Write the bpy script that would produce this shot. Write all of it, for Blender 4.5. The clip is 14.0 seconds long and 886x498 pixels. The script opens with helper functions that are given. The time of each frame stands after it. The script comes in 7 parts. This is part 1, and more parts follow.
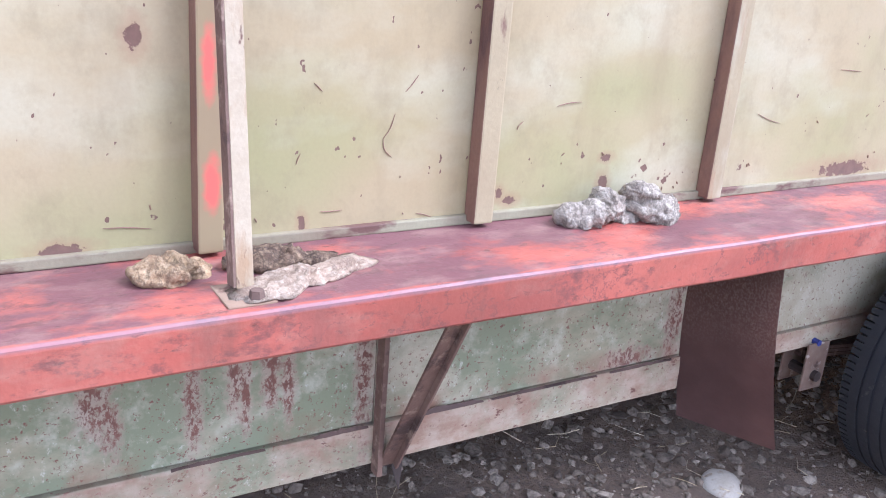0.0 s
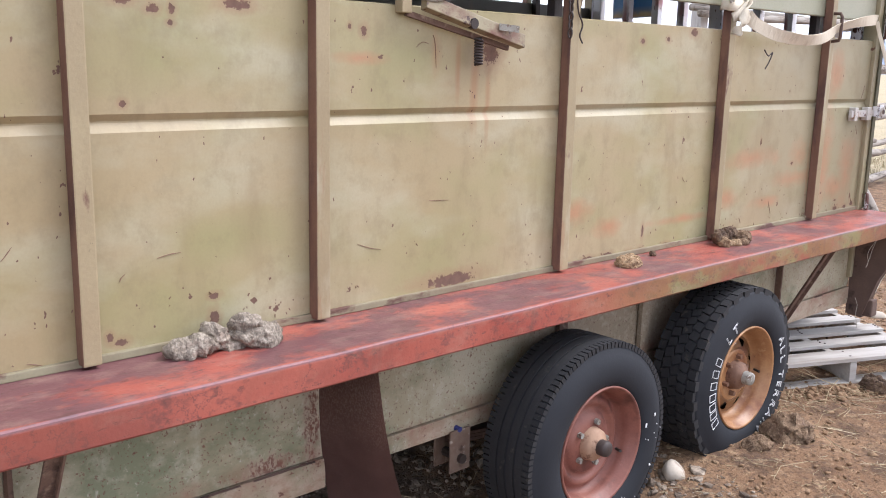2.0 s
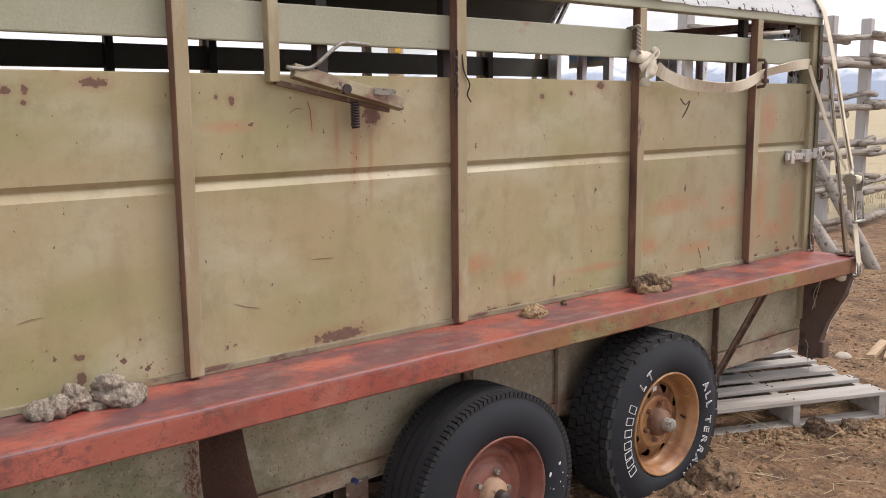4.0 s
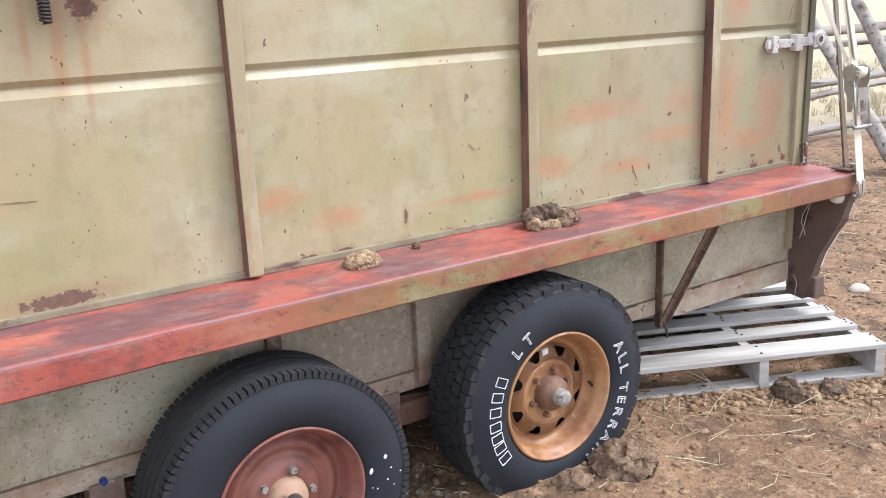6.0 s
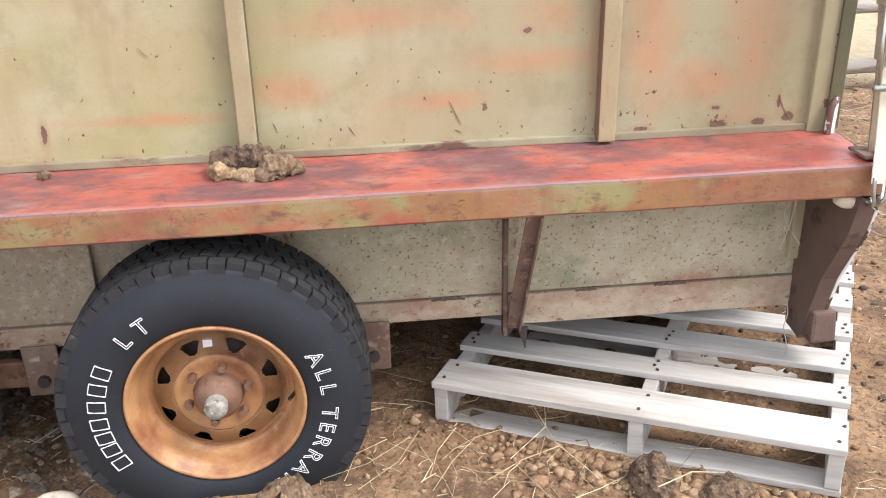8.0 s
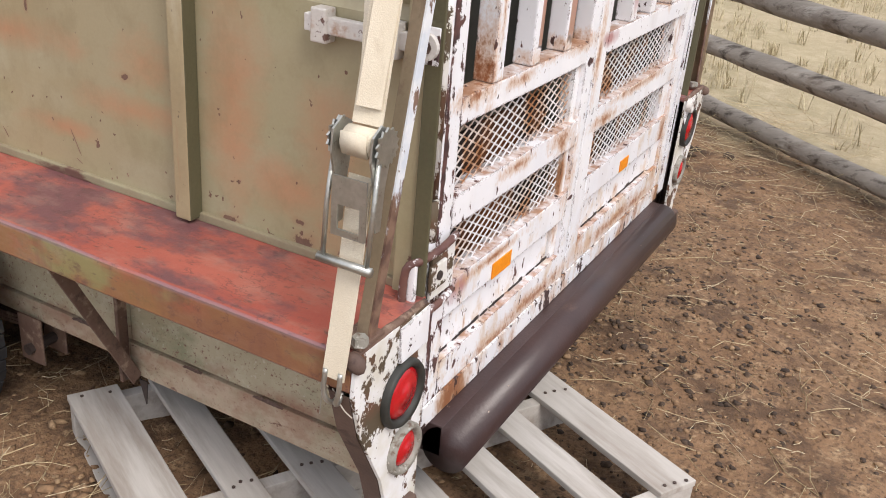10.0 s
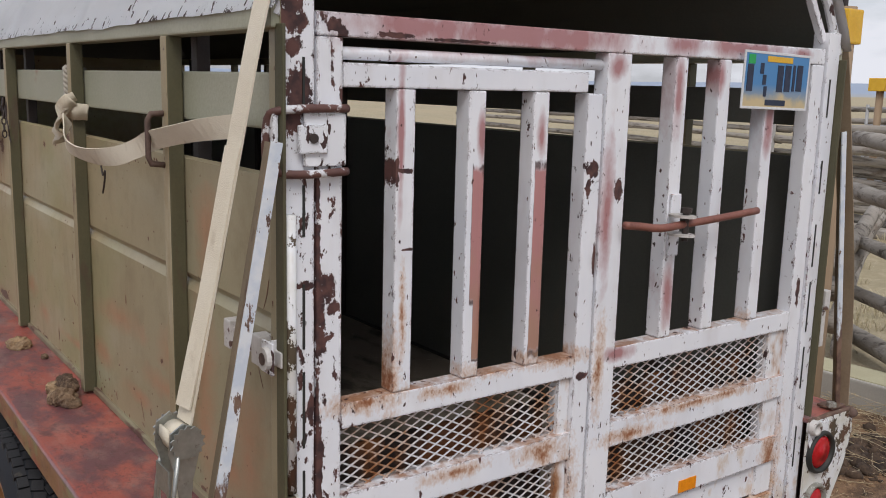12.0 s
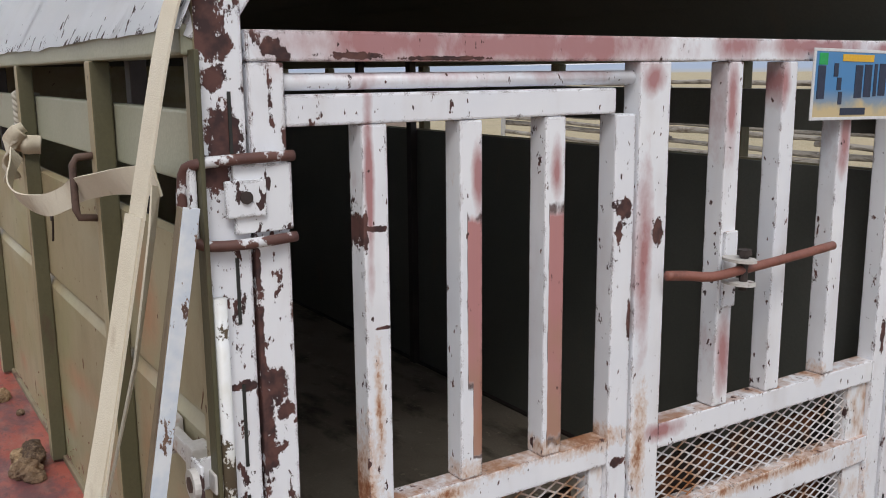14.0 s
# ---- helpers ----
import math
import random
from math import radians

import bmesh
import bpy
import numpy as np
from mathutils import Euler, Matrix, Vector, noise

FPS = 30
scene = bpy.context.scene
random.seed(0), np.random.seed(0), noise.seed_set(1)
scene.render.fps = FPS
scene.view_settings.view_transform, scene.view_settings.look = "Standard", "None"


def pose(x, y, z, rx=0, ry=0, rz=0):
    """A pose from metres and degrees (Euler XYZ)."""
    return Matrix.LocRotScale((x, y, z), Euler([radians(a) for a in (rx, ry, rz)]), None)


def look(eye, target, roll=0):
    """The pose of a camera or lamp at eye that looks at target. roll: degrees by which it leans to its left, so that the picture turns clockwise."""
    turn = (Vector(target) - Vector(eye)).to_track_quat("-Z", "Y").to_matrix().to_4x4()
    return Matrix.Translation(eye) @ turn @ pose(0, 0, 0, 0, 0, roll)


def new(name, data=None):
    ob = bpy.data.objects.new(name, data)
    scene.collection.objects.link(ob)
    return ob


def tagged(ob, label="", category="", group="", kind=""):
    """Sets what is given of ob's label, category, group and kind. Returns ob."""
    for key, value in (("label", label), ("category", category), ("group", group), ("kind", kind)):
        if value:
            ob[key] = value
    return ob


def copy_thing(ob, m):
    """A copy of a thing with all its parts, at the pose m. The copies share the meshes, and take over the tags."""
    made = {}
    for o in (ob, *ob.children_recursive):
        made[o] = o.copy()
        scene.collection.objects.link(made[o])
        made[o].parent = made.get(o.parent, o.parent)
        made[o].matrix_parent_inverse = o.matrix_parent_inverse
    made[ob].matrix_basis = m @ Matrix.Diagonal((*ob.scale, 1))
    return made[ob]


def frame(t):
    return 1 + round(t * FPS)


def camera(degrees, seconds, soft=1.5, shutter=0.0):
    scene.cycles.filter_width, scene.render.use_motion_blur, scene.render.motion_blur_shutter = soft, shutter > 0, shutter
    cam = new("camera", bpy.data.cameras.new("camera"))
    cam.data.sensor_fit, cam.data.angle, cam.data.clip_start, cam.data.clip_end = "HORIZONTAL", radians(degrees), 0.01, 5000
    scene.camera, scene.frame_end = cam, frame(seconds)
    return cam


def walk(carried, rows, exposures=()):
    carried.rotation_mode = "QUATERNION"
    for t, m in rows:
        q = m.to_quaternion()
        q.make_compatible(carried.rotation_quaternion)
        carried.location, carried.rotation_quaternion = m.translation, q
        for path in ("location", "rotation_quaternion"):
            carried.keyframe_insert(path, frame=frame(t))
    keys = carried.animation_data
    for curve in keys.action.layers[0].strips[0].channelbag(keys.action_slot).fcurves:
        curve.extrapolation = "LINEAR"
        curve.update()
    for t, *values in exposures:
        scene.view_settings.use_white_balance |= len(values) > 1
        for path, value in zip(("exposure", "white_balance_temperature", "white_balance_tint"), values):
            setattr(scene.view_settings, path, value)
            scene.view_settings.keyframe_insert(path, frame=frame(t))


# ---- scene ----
PATH = [
    (0, (-5.064, -1.474, 1.416), (-4.069, 0.131, 0.757), 4.6),
    (0.5, (-4.89, -1.613, 1.466), (-3.838, -0.025, 0.857), 3.1),
    (1, (-4.876, -1.745, 1.52), (-3.723, -0.182, 1.042), 0.6),
    (1.5, (-4.932, -1.9, 1.555), (-3.673, -0.406, 1.129), 0.4),
    (2, (-4.86, -2.04, 1.565), (-3.529, -0.6, 1.168), 1.3),
    (2.5, (-4.667, -2.18, 1.602), (-3.328, -0.731, 1.273), 2.0),
    (2.7, (-4.628, -2.188, 1.632), (-3.275, -0.746, 1.334), 2.1),
    (4.8, (-4.387, -2.525, 1.615), (-3.151, -0.987, 1.288), -1.6),
    (5, (-4.261, -2.517, 1.61), (-3.017, -1.0, 1.224), -1.4),
    (5.5, (-3.841, -2.358, 1.543), (-2.662, -0.826, 1.031), -1.6),
    (6, (-3.353, -2.321, 1.577), (-2.28, -0.717, 1.055), -2.3),
    (6.5, (-2.846, -2.35, 1.575), (-1.898, -0.668, 1.049), -0.5),
    (7, (-2.313, -2.295, 1.555), (-1.576, -0.533, 0.961), 1.2),
    (7.5, (-1.767, -2.308, 1.579), (-1.451, -0.477, 0.84), -0.6),
    (8, (-1.226, -2.172, 1.57), (-1.033, -0.358, 0.751), -1.2),
    (8.5, (-0.639, -2.036, 1.609), (-0.653, -0.219, 0.774), -2.2),
    (8.7, (-0.362, -2.005, 1.636), (-0.508, -0.21, 0.767), -2.8),
    (10.8, (1.235, -1.054, 1.752), (-0.01, 0.322, 1.006), 3.9),
    (11, (1.362, -0.998, 1.75), (-0.001, 0.322, 1.116), 2.3),
    (11.5, (1.558, -0.867, 1.83), (0.041, 0.357, 1.383), 2.8),
    (12, (1.633, -0.813, 1.914), (0.043, 0.347, 1.562), 1.5),
    (12.5, (1.644, -0.786, 1.935), (0.03, 0.352, 1.621), 0.6),
    (13, (1.595, -0.719, 1.965), (-0.033, 0.394, 1.631), 0.3),
    (13.5, (1.441, -0.598, 1.952), (-0.193, 0.504, 1.612), -0.3),
    (14, (1.322, -0.449, 1.985), (-0.328, 0.616, 1.607), -0.5),
]
cam = camera(51.5, 14.0, 1.0)
EXPOSURES = [(0.0, 1.6, 5150, 19), (0.5, 1.55, 5050, 18), (1.0, 1.3, 5100, 18), (1.5, 1.0, 5550, 16), (2.0, 0.9, 6000, 16), (2.5, 0.50, 6250, 16), (5.0, 0.35, 6800, 15), (5.5, 0.95, 5950, 11), (6.0, 1.15, 5850, 12), (7.0, 1.1, 5850, 12), (7.5, 1.2, 5900, 12), (8.0, 1.25, 6300, 12), (8.5, 0.60, 6600, 14), (11.0, 0.3, 6550, 14), (11.5, -0.12, 6420, 14), (12.0, -0.34, 6320, 13), (12.5, -0.45, 6300, 12), (13.0, -0.40, 6300, 12), (14.0, -0.22, 6300, 11)]
walk(cam, [(t, look(eye, target, roll)) for t, eye, target, roll in PATH], EXPOSURES)

# ---- light ----
world = bpy.data.worlds.new("world")
scene.world = world
world.use_nodes = True
wt = world.node_tree
wt.nodes.clear()
w_out = wt.nodes.new("ShaderNodeOutputWorld")
w_bg = wt.nodes.new("ShaderNodeBackground")
w_sky = wt.nodes.new("ShaderNodeTexSky")
w_sky.sky_type = "NISHITA"
w_sky.sun_disc = False
w_sky.sun_elevation = radians(50)
w_sky.sun_rotation = radians(150)
w_sky.dust_density = 2.0
w_mul = wt.nodes.new("ShaderNodeVectorMath")
w_mul.operation = "SCALE"
w_mul.inputs[3].default_value = 0.10
w_tc = wt.nodes.new("ShaderNodeTexCoord")
w_map = wt.nodes.new("ShaderNodeMapping")
w_map.inputs["Scale"].default_value = (1.0, 1.0, 3.2)
w_noise = wt.nodes.new("ShaderNodeTexNoise")
w_noise.inputs["Scale"].default_value = 2.6
w_noise.inputs["Detail"].default_value = 7
w_noise.inputs["Roughness"].default_value = 0.6
w_ramp = wt.nodes.new("ShaderNodeMapRange")
w_ramp.inputs[1].default_value = 0.36
w_ramp.inputs[2].default_value = 0.58
w_ramp.inputs[3].default_value = 0.35
w_mix = wt.nodes.new("ShaderNodeMix")
w_mix.data_type = "RGBA"
w_mix.inputs[7].default_value = (1.0, 1.02, 1.06, 1)
wt.links.new(w_tc.outputs["Generated"], w_map.inputs["Vector"])
wt.links.new(w_map.outputs[0], w_noise.inputs["Vector"])
wt.links.new(w_noise.outputs[0], w_ramp.inputs[0])
wt.links.new(w_sky.outputs[0], w_mul.inputs[0])
wt.links.new(w_ramp.outputs[0], w_mix.inputs[0])
wt.links.new(w_mul.outputs[0], w_mix.inputs[6])
wt.links.new(w_mix.outputs[2], w_bg.inputs["Color"])
w_bg.inputs["Strength"].default_value = 1.0
wt.links.new(w_bg.outputs[0], w_out.inputs[0])

sun_data = bpy.data.lights.new("sun", "SUN")
sun_data.energy = 2.0
sun_data.angle = radians(25)
sun_data.color = (1.0, 0.95, 0.88)
sun = new("sun", sun_data)
sun.matrix_world = look((3.6, -2.0, 5.0), (0, 0, 0))

# ---- materials ----
class Nodes:
    def __init__(self, name):
        self.mat = bpy.data.materials.new(name)
        self.mat.use_nodes = True
        self.t = self.mat.node_tree
        self.bsdf = self.t.nodes["Principled BSDF"]
        tc = self.t.nodes.new("ShaderNodeTexCoord")
        self.obj = tc.outputs["Object"]
        info = self.t.nodes.new("ShaderNodeObjectInfo")
        self.rand = info.outputs["Random"]
        sc = self.add("ShaderNodeVectorMath", "SCALE", (0, (7.3, 3.1, 5.7)), (3, self.rand))
        self.co = self.add("ShaderNodeVectorMath", "ADD", (0, self.obj), (1, sc))

    def add(self, kind, op, *ins):
        n = self.t.nodes.new(kind)
        if op:
            n.operation = op
        for key, v in ins:
            if isinstance(v, bpy.types.NodeSocket):
                self.t.links.new(v, n.inputs[key])
            else:
                n.inputs[key].default_value = v
        return n.outputs[0]

    def math(self, op, a, b=0.0):
        return self.add("ShaderNodeMath", op, (0, a), (1, b))

    def noise(self, scale, detail=4, stretch=(1, 1, 1), rough=0.55, fixed=False, shift=0.0):
        v = self.obj if fixed else self.co
        if stretch != (1, 1, 1) or shift:
            m = self.t.nodes.new("ShaderNodeMapping")
            m.inputs["Scale"].default_value = stretch
            m.inputs["Location"].default_value = (shift, shift * 0.7, shift * 1.3)
            self.t.links.new(v, m.inputs["Vector"])
            v = m.outputs[0]
        return self.add("ShaderNodeTexNoise", "", ("Vector", v), ("Scale", scale), ("Detail", detail), ("Roughness", rough))

    def ramp(self, v, lo, hi, out_lo=0.0, out_hi=1.0):
        return self.add("ShaderNodeMapRange", "", (0, v), (1, lo), (2, hi), (3, out_lo), (4, out_hi))

    def mix(self, fac, a, b):
        n = self.t.nodes.new("ShaderNodeMix")
        n.data_type = "RGBA"
        for key, v in ((0, fac), (6, a), (7, b)):
            if isinstance(v, bpy.types.NodeSocket):
                self.t.links.new(v, n.inputs[key])
            else:
                n.inputs[key].default_value = (*v, 1) if isinstance(v, tuple) and len(v) == 3 else v
        return n.outputs[2]

    def spot(self, centre, size, wobble):
        """A blot of its own shape round centre: 1 inside, 0 outside."""
        d = self.add("ShaderNodeVectorMath", "SUBTRACT", (0, self.obj), (1, centre))
        d = self.add("ShaderNodeVectorMath", "DIVIDE", (0, d), (1, size))
        n = self.t.nodes.new("ShaderNodeVectorMath")
        n.operation = "LENGTH"
        self.t.links.new(d, n.inputs[0])
        return self.math("ADD", n.outputs["Value"], wobble)

    def spots(self, places, axis, wobble):
        """Blots at (across, z, half width, half height); axis: which way across runs. 1 inside, 0 outside."""
        best = None
        for u, z, a, b in places:
            c = (u, 0, z) if axis == 0 else (0, u, z)
            k = (1 / a, 0, 1 / b) if axis == 0 else (0, 1 / a, 1 / b)
            d = self.add("ShaderNodeVectorMath", "SUBTRACT", (0, self.obj), (1, c))
            d = self.add("ShaderNodeVectorMath", "MULTIPLY", (0, d), (1, k))
            n = self.t.nodes.new("ShaderNodeVectorMath")
            n.operation = "LENGTH"
            self.t.links.new(d, n.inputs[0])
            best = n.outputs["Value"] if best is None else self.math("MINIMUM", best, n.outputs["Value"])
        return self.math("ADD", best, wobble)

    def blocks(self, places, wobble):
        """Square-cut patches at (y, z, half width, half height): below 1 inside."""
        best = None
        for u, z, a, b in places:
            du = self.math("ABSOLUTE", self.math("MULTIPLY", self.math("SUBTRACT", self.axis(1), u), 1 / a))
            dz = self.math("ABSOLUTE", self.math("MULTIPLY", self.math("SUBTRACT", self.axis(2), z), 1 / b))
            d = self.math("MAXIMUM", du, dz)
            best = d if best is None else self.math("MINIMUM", best, d)
        return self.math("ADD", best, wobble)

    def edge(self, radius=0.010):
        """1 on the worn outer edges of a piece, 0 on its flats."""
        b = self.t.nodes.new("ShaderNodeBevel")
        b.samples = 4
        b.inputs["Radius"].default_value = radius
        g = self.t.nodes.new("ShaderNodeNewGeometry")
        n = self.t.nodes.new("ShaderNodeVectorMath")
        n.operation = "DOT_PRODUCT"
        self.t.links.new(b.outputs[0], n.inputs[0])
        self.t.links.new(g.outputs["Normal"], n.inputs[1])
        return self.ramp(n.outputs["Value"], 0.995, 0.80)

    def island(self):
        return self.t.nodes.new("ShaderNodeNewGeometry").outputs["Random Per Island"]

    def axis(self, n):
        s = self.t.nodes.new("ShaderNodeSeparateXYZ")
        self.t.links.new(self.obj, s.inputs[0])
        return s.outputs[n]

    def bump(self, h, strength=0.3, dist=0.004):
        b = self.t.nodes.new("ShaderNodeBump")
        b.inputs["Strength"].default_value = strength
        b.inputs["Distance"].default_value = dist
        self.t.links.new(h, b.inputs["Height"])
        self.t.links.new(b.outputs[0], self.bsdf.inputs["Normal"])

    def done(self, colour, rough=0.6, metal=0.0):
        for key, v in (("Base Color", colour), ("Roughness", rough), ("Metallic", metal)):
            if isinstance(v, bpy.types.NodeSocket):
                self.t.links.new(v, self.bsdf.inputs[key])
            else:
                self.bsdf.inputs[key].default_value = (*v, 1) if isinstance(v, tuple) else v
        return self.mat


def surface(name, base, other, scale=6.0, spread=(0.35, 0.65), layers=(), rough=0.6, metal=0.0, bump=0.25, grain=120.0, stretch=(1, 1, 1), dist=0.003, fixed=False):
    """Two tones by a broad noise, then layers of (colour, scale, lo, hi, stretch), then fine grain."""
    n = Nodes(name)
    col = n.mix(n.ramp(n.noise(scale, 5, stretch, fixed=fixed), *spread), base, other)
    h = n.noise(grain, 3, stretch)
    col = n.mix(n.ramp(h, 0.3, 0.7, 0.0, 0.22), col, tuple(c * 0.55 for c in base))
    rr = rough
    for k, (c, s, lo, hi, st) in enumerate(layers):
        m = n.ramp(n.noise(s, 6, st, 0.62, shift=3.7 * (k + 1), fixed=fixed), lo, hi)
        col = n.mix(m, col, c)
        h = n.math("SUBTRACT", h, n.math("MULTIPLY", m, 0.6))
    if bump:
        n.bump(h, bump, dist)
    return n.done(col, rr, metal)


DARK = (0.045, 0.025, 0.02)


# rust holes and bare places on the near wall: x, z, half width, half height
BARE = [(-3.964, 1.693, 0.026, 0.013), (-3.893, 1.673, 0.016, 0.010), (-3.846, 1.676, 0.009, 0.013), (-3.675, 1.693, 0.036, 0.012), (-3.85, 1.642, 0.008, 0.006), (-3.285, 1.647, 0.011, 0.013), (-3.333, 1.658, 0.006, 0.007), (-3.973, 1.459, 0.009, 0.008), (-3.756, 0.976, 0.014, 0.008), (-2.938, 0.900, 0.10, 0.020), (-2.006, 1.66, 0.014, 0.011), (-1.844, 1.67, 0.011, 0.009), (-1.671, 1.702, 0.022, 0.015), (-2.792, 1.600, 0.034, 0.036), (-4.001, 0.9, 0.016, 0.009), (-4.738, 1.223, 0.013, 0.021), (-4.86, 0.886, 0.033, 0.011), (-3.758, 0.919, 0.013, 0.018), (-4.454, 0.894, 0.007, 0.015), (-4.029, 0.917, 0.008, 0.012)]
BARE_TAIL = [(-2.256, 0.879, 0.032, 0.009), (-2.146, 0.880, 0.028, 0.010), (-2.015, 0.876, 0.022, 0.009), (-1.939, 0.872, 0.014, 0.013), (-1.767, 0.877, 0.024, 0.008), (-1.931, 0.949, 0.007, 0.024), (-0.483, 0.885, 0.020, 0.008), (-0.286, 0.888, 0.024, 0.014), (-0.177, 0.89, 0.020, 0.009), (-0.1, 0.899, 0.020, 0.012), (-0.78, 1.145, 0.010, 0.007), (-0.129, 0.94, 0.005, 0.018), (-1.085, 1.257, 0.004, 0.015), (-0.296, 0.932, 0.012, 0.006)]
PRIMER = [(-1.163, 1.185, 0.20, 0.032), (-0.778, 1.073, 0.11, 0.032), (-1.337, 1.019, 0.085, 0.032), (-0.475, 1.164, 0.06, 0.20), (-0.211, 1.066, 0.07, 0.15), (-1.675, 0.97, 0.17, 0.014), (-2.357, 1.056, 0.07, 0.036), (-2.146, 0.987, 0.07, 0.026), (-0.731, 1.189, 0.08, 0.055), (-1.0, 0.984, 0.10, 0.02), (-3.29, 1.573, 0.07, 0.014), (-0.427, 1.546, 0.06, 0.09), (-0.30, 1.00, 0.12, 0.05)]


def olive_material():
    n = Nodes("olive_paint")
    a = n.noise(1.1, 4, (1, 1, 0.6), fixed=True)
    col = n.mix(n.ramp(a, 0.3, 0.7), (0.355, 0.28, 0.155), (0.42, 0.35, 0.215))
    green = n.ramp(n.noise(1.7, 3, (1, 1, 1.6), fixed=True, shift=4.0), 0.45, 0.66, 0, 0.65)
    col = n.mix(green, col, (0.285, 0.285, 0.125))
    pale = n.ramp(n.noise(2.4, 5, (1, 1, 2), fixed=True, shift=9.0), 0.48, 0.70, 0, 0.55)
    col = n.mix(pale, col, (0.47, 0.45, 0.33))
    # wall dims towards the tail; that darkening is mixed into its paint colour
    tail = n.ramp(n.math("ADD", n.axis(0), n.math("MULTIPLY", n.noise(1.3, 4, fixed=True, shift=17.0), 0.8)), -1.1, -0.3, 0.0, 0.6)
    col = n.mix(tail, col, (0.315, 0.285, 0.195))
    # rubbed patches where red primer shows, more of them towards the tail
    rub_glint = n.math("MULTIPLY", n.math("SUBTRACT", n.noise(5.0, 6, (1, 1, 1.4), 0.7, fixed=True, shift=1.7), 0.5), 3.4)
    red = n.spots(PRIMER, 0, rub_glint)
    col = n.mix(n.ramp(red, 0.0, 1.6, 0.7, 0), col, (0.45, 0.205, 0.11))
    run = n.spots([(-2.86, 1.50, 0.02, 0.16), (-2.80, 1.48, 0.012, 0.18), (-2.93, 1.53, 0.010, 0.12), (-3.02, 1.60, 0.02, 0.08), (-0.62, 1.10, 0.012, 0.2)], 0, n.math("MULTIPLY", n.math("SUBTRACT", n.noise(30.0, 3, (1, 1, 0.1), fixed=True), 0.5), 2.0))
    col = n.mix(n.ramp(run, 0.2, 1.2, 0.55, 0), col, (0.36, 0.17, 0.08))
    smear = n.ramp(n.noise(7.0, 5, (1, 1, 0.25), 0.6, fixed=True, shift=6.1), 0.54, 0.74, 0, 0.45)
    col = n.mix(smear, col, (0.24, 0.185, 0.10))
    dirt = n.ramp(n.noise(11.0, 7, (1, 1, 0.8), 0.72, fixed=True, shift=13.0), 0.50, 0.66, 0, 0.32)
    col = n.mix(dirt, col, (0.21, 0.17, 0.095))
    low = n.ramp(n.axis(2), 0.86, 1.05, 0.085, 0.0)
    chip = n.math("ADD", n.noise(17.0, 4, (1, 1, 1), 0.55, fixed=True, shift=2.2), low)
    top = n.ramp(n.axis(2), 1.45, 1.72, 0.0, 0.05)
    chip = n.math("ADD", chip, top)
    chips = n.ramp(chip, 0.735, 0.75)
    fleck = n.ramp(n.noise(60.0, 2, (1, 1, 0.7), 0.5, fixed=True, shift=5.2), 0.738, 0.755)
    chips = n.math("MAXIMUM", chips, fleck)
    ragged = n.math("MULTIPLY", n.math("SUBTRACT", n.noise(55.0, 5, (1, 1, 1), 0.7, fixed=True), 0.5), 2.6)
    bare = n.math("MINIMUM", n.spots(BARE, 0, ragged), n.spots(BARE_TAIL, 0, ragged))
    halo = n.ramp(bare, 1.0, 2.4, 0.45, 0)
    col = n.mix(halo, col, (0.30, 0.17, 0.10))
    chips = n.math("MAXIMUM", chips, n.ramp(bare, 0.85, 1.0, 1, 0))
    col = n.mix(chips, col, n.mix(n.noise(40, 3, fixed=True), (0.085, 0.045, 0.036), (0.21, 0.115, 0.082)))
    grain = n.noise(140, 3, fixed=True)
    col = n.mix(n.ramp(grain, 0.3, 0.7, 0, 0.12), col, (0.2, 0.17, 0.1))
    dent = n.noise(3.0, 2, fixed=True, shift=8.0)
    h = n.math("ADD", n.math("MULTIPLY", dent, 4.0), n.math("MULTIPLY", grain, 0.15))
    n.bump(n.math("SUBTRACT", h, n.math("MULTIPLY", chips, 0.25)), 0.35, 0.004)
    return n.done(col, n.ramp(chips, 0, 1, 0.42, 0.8))


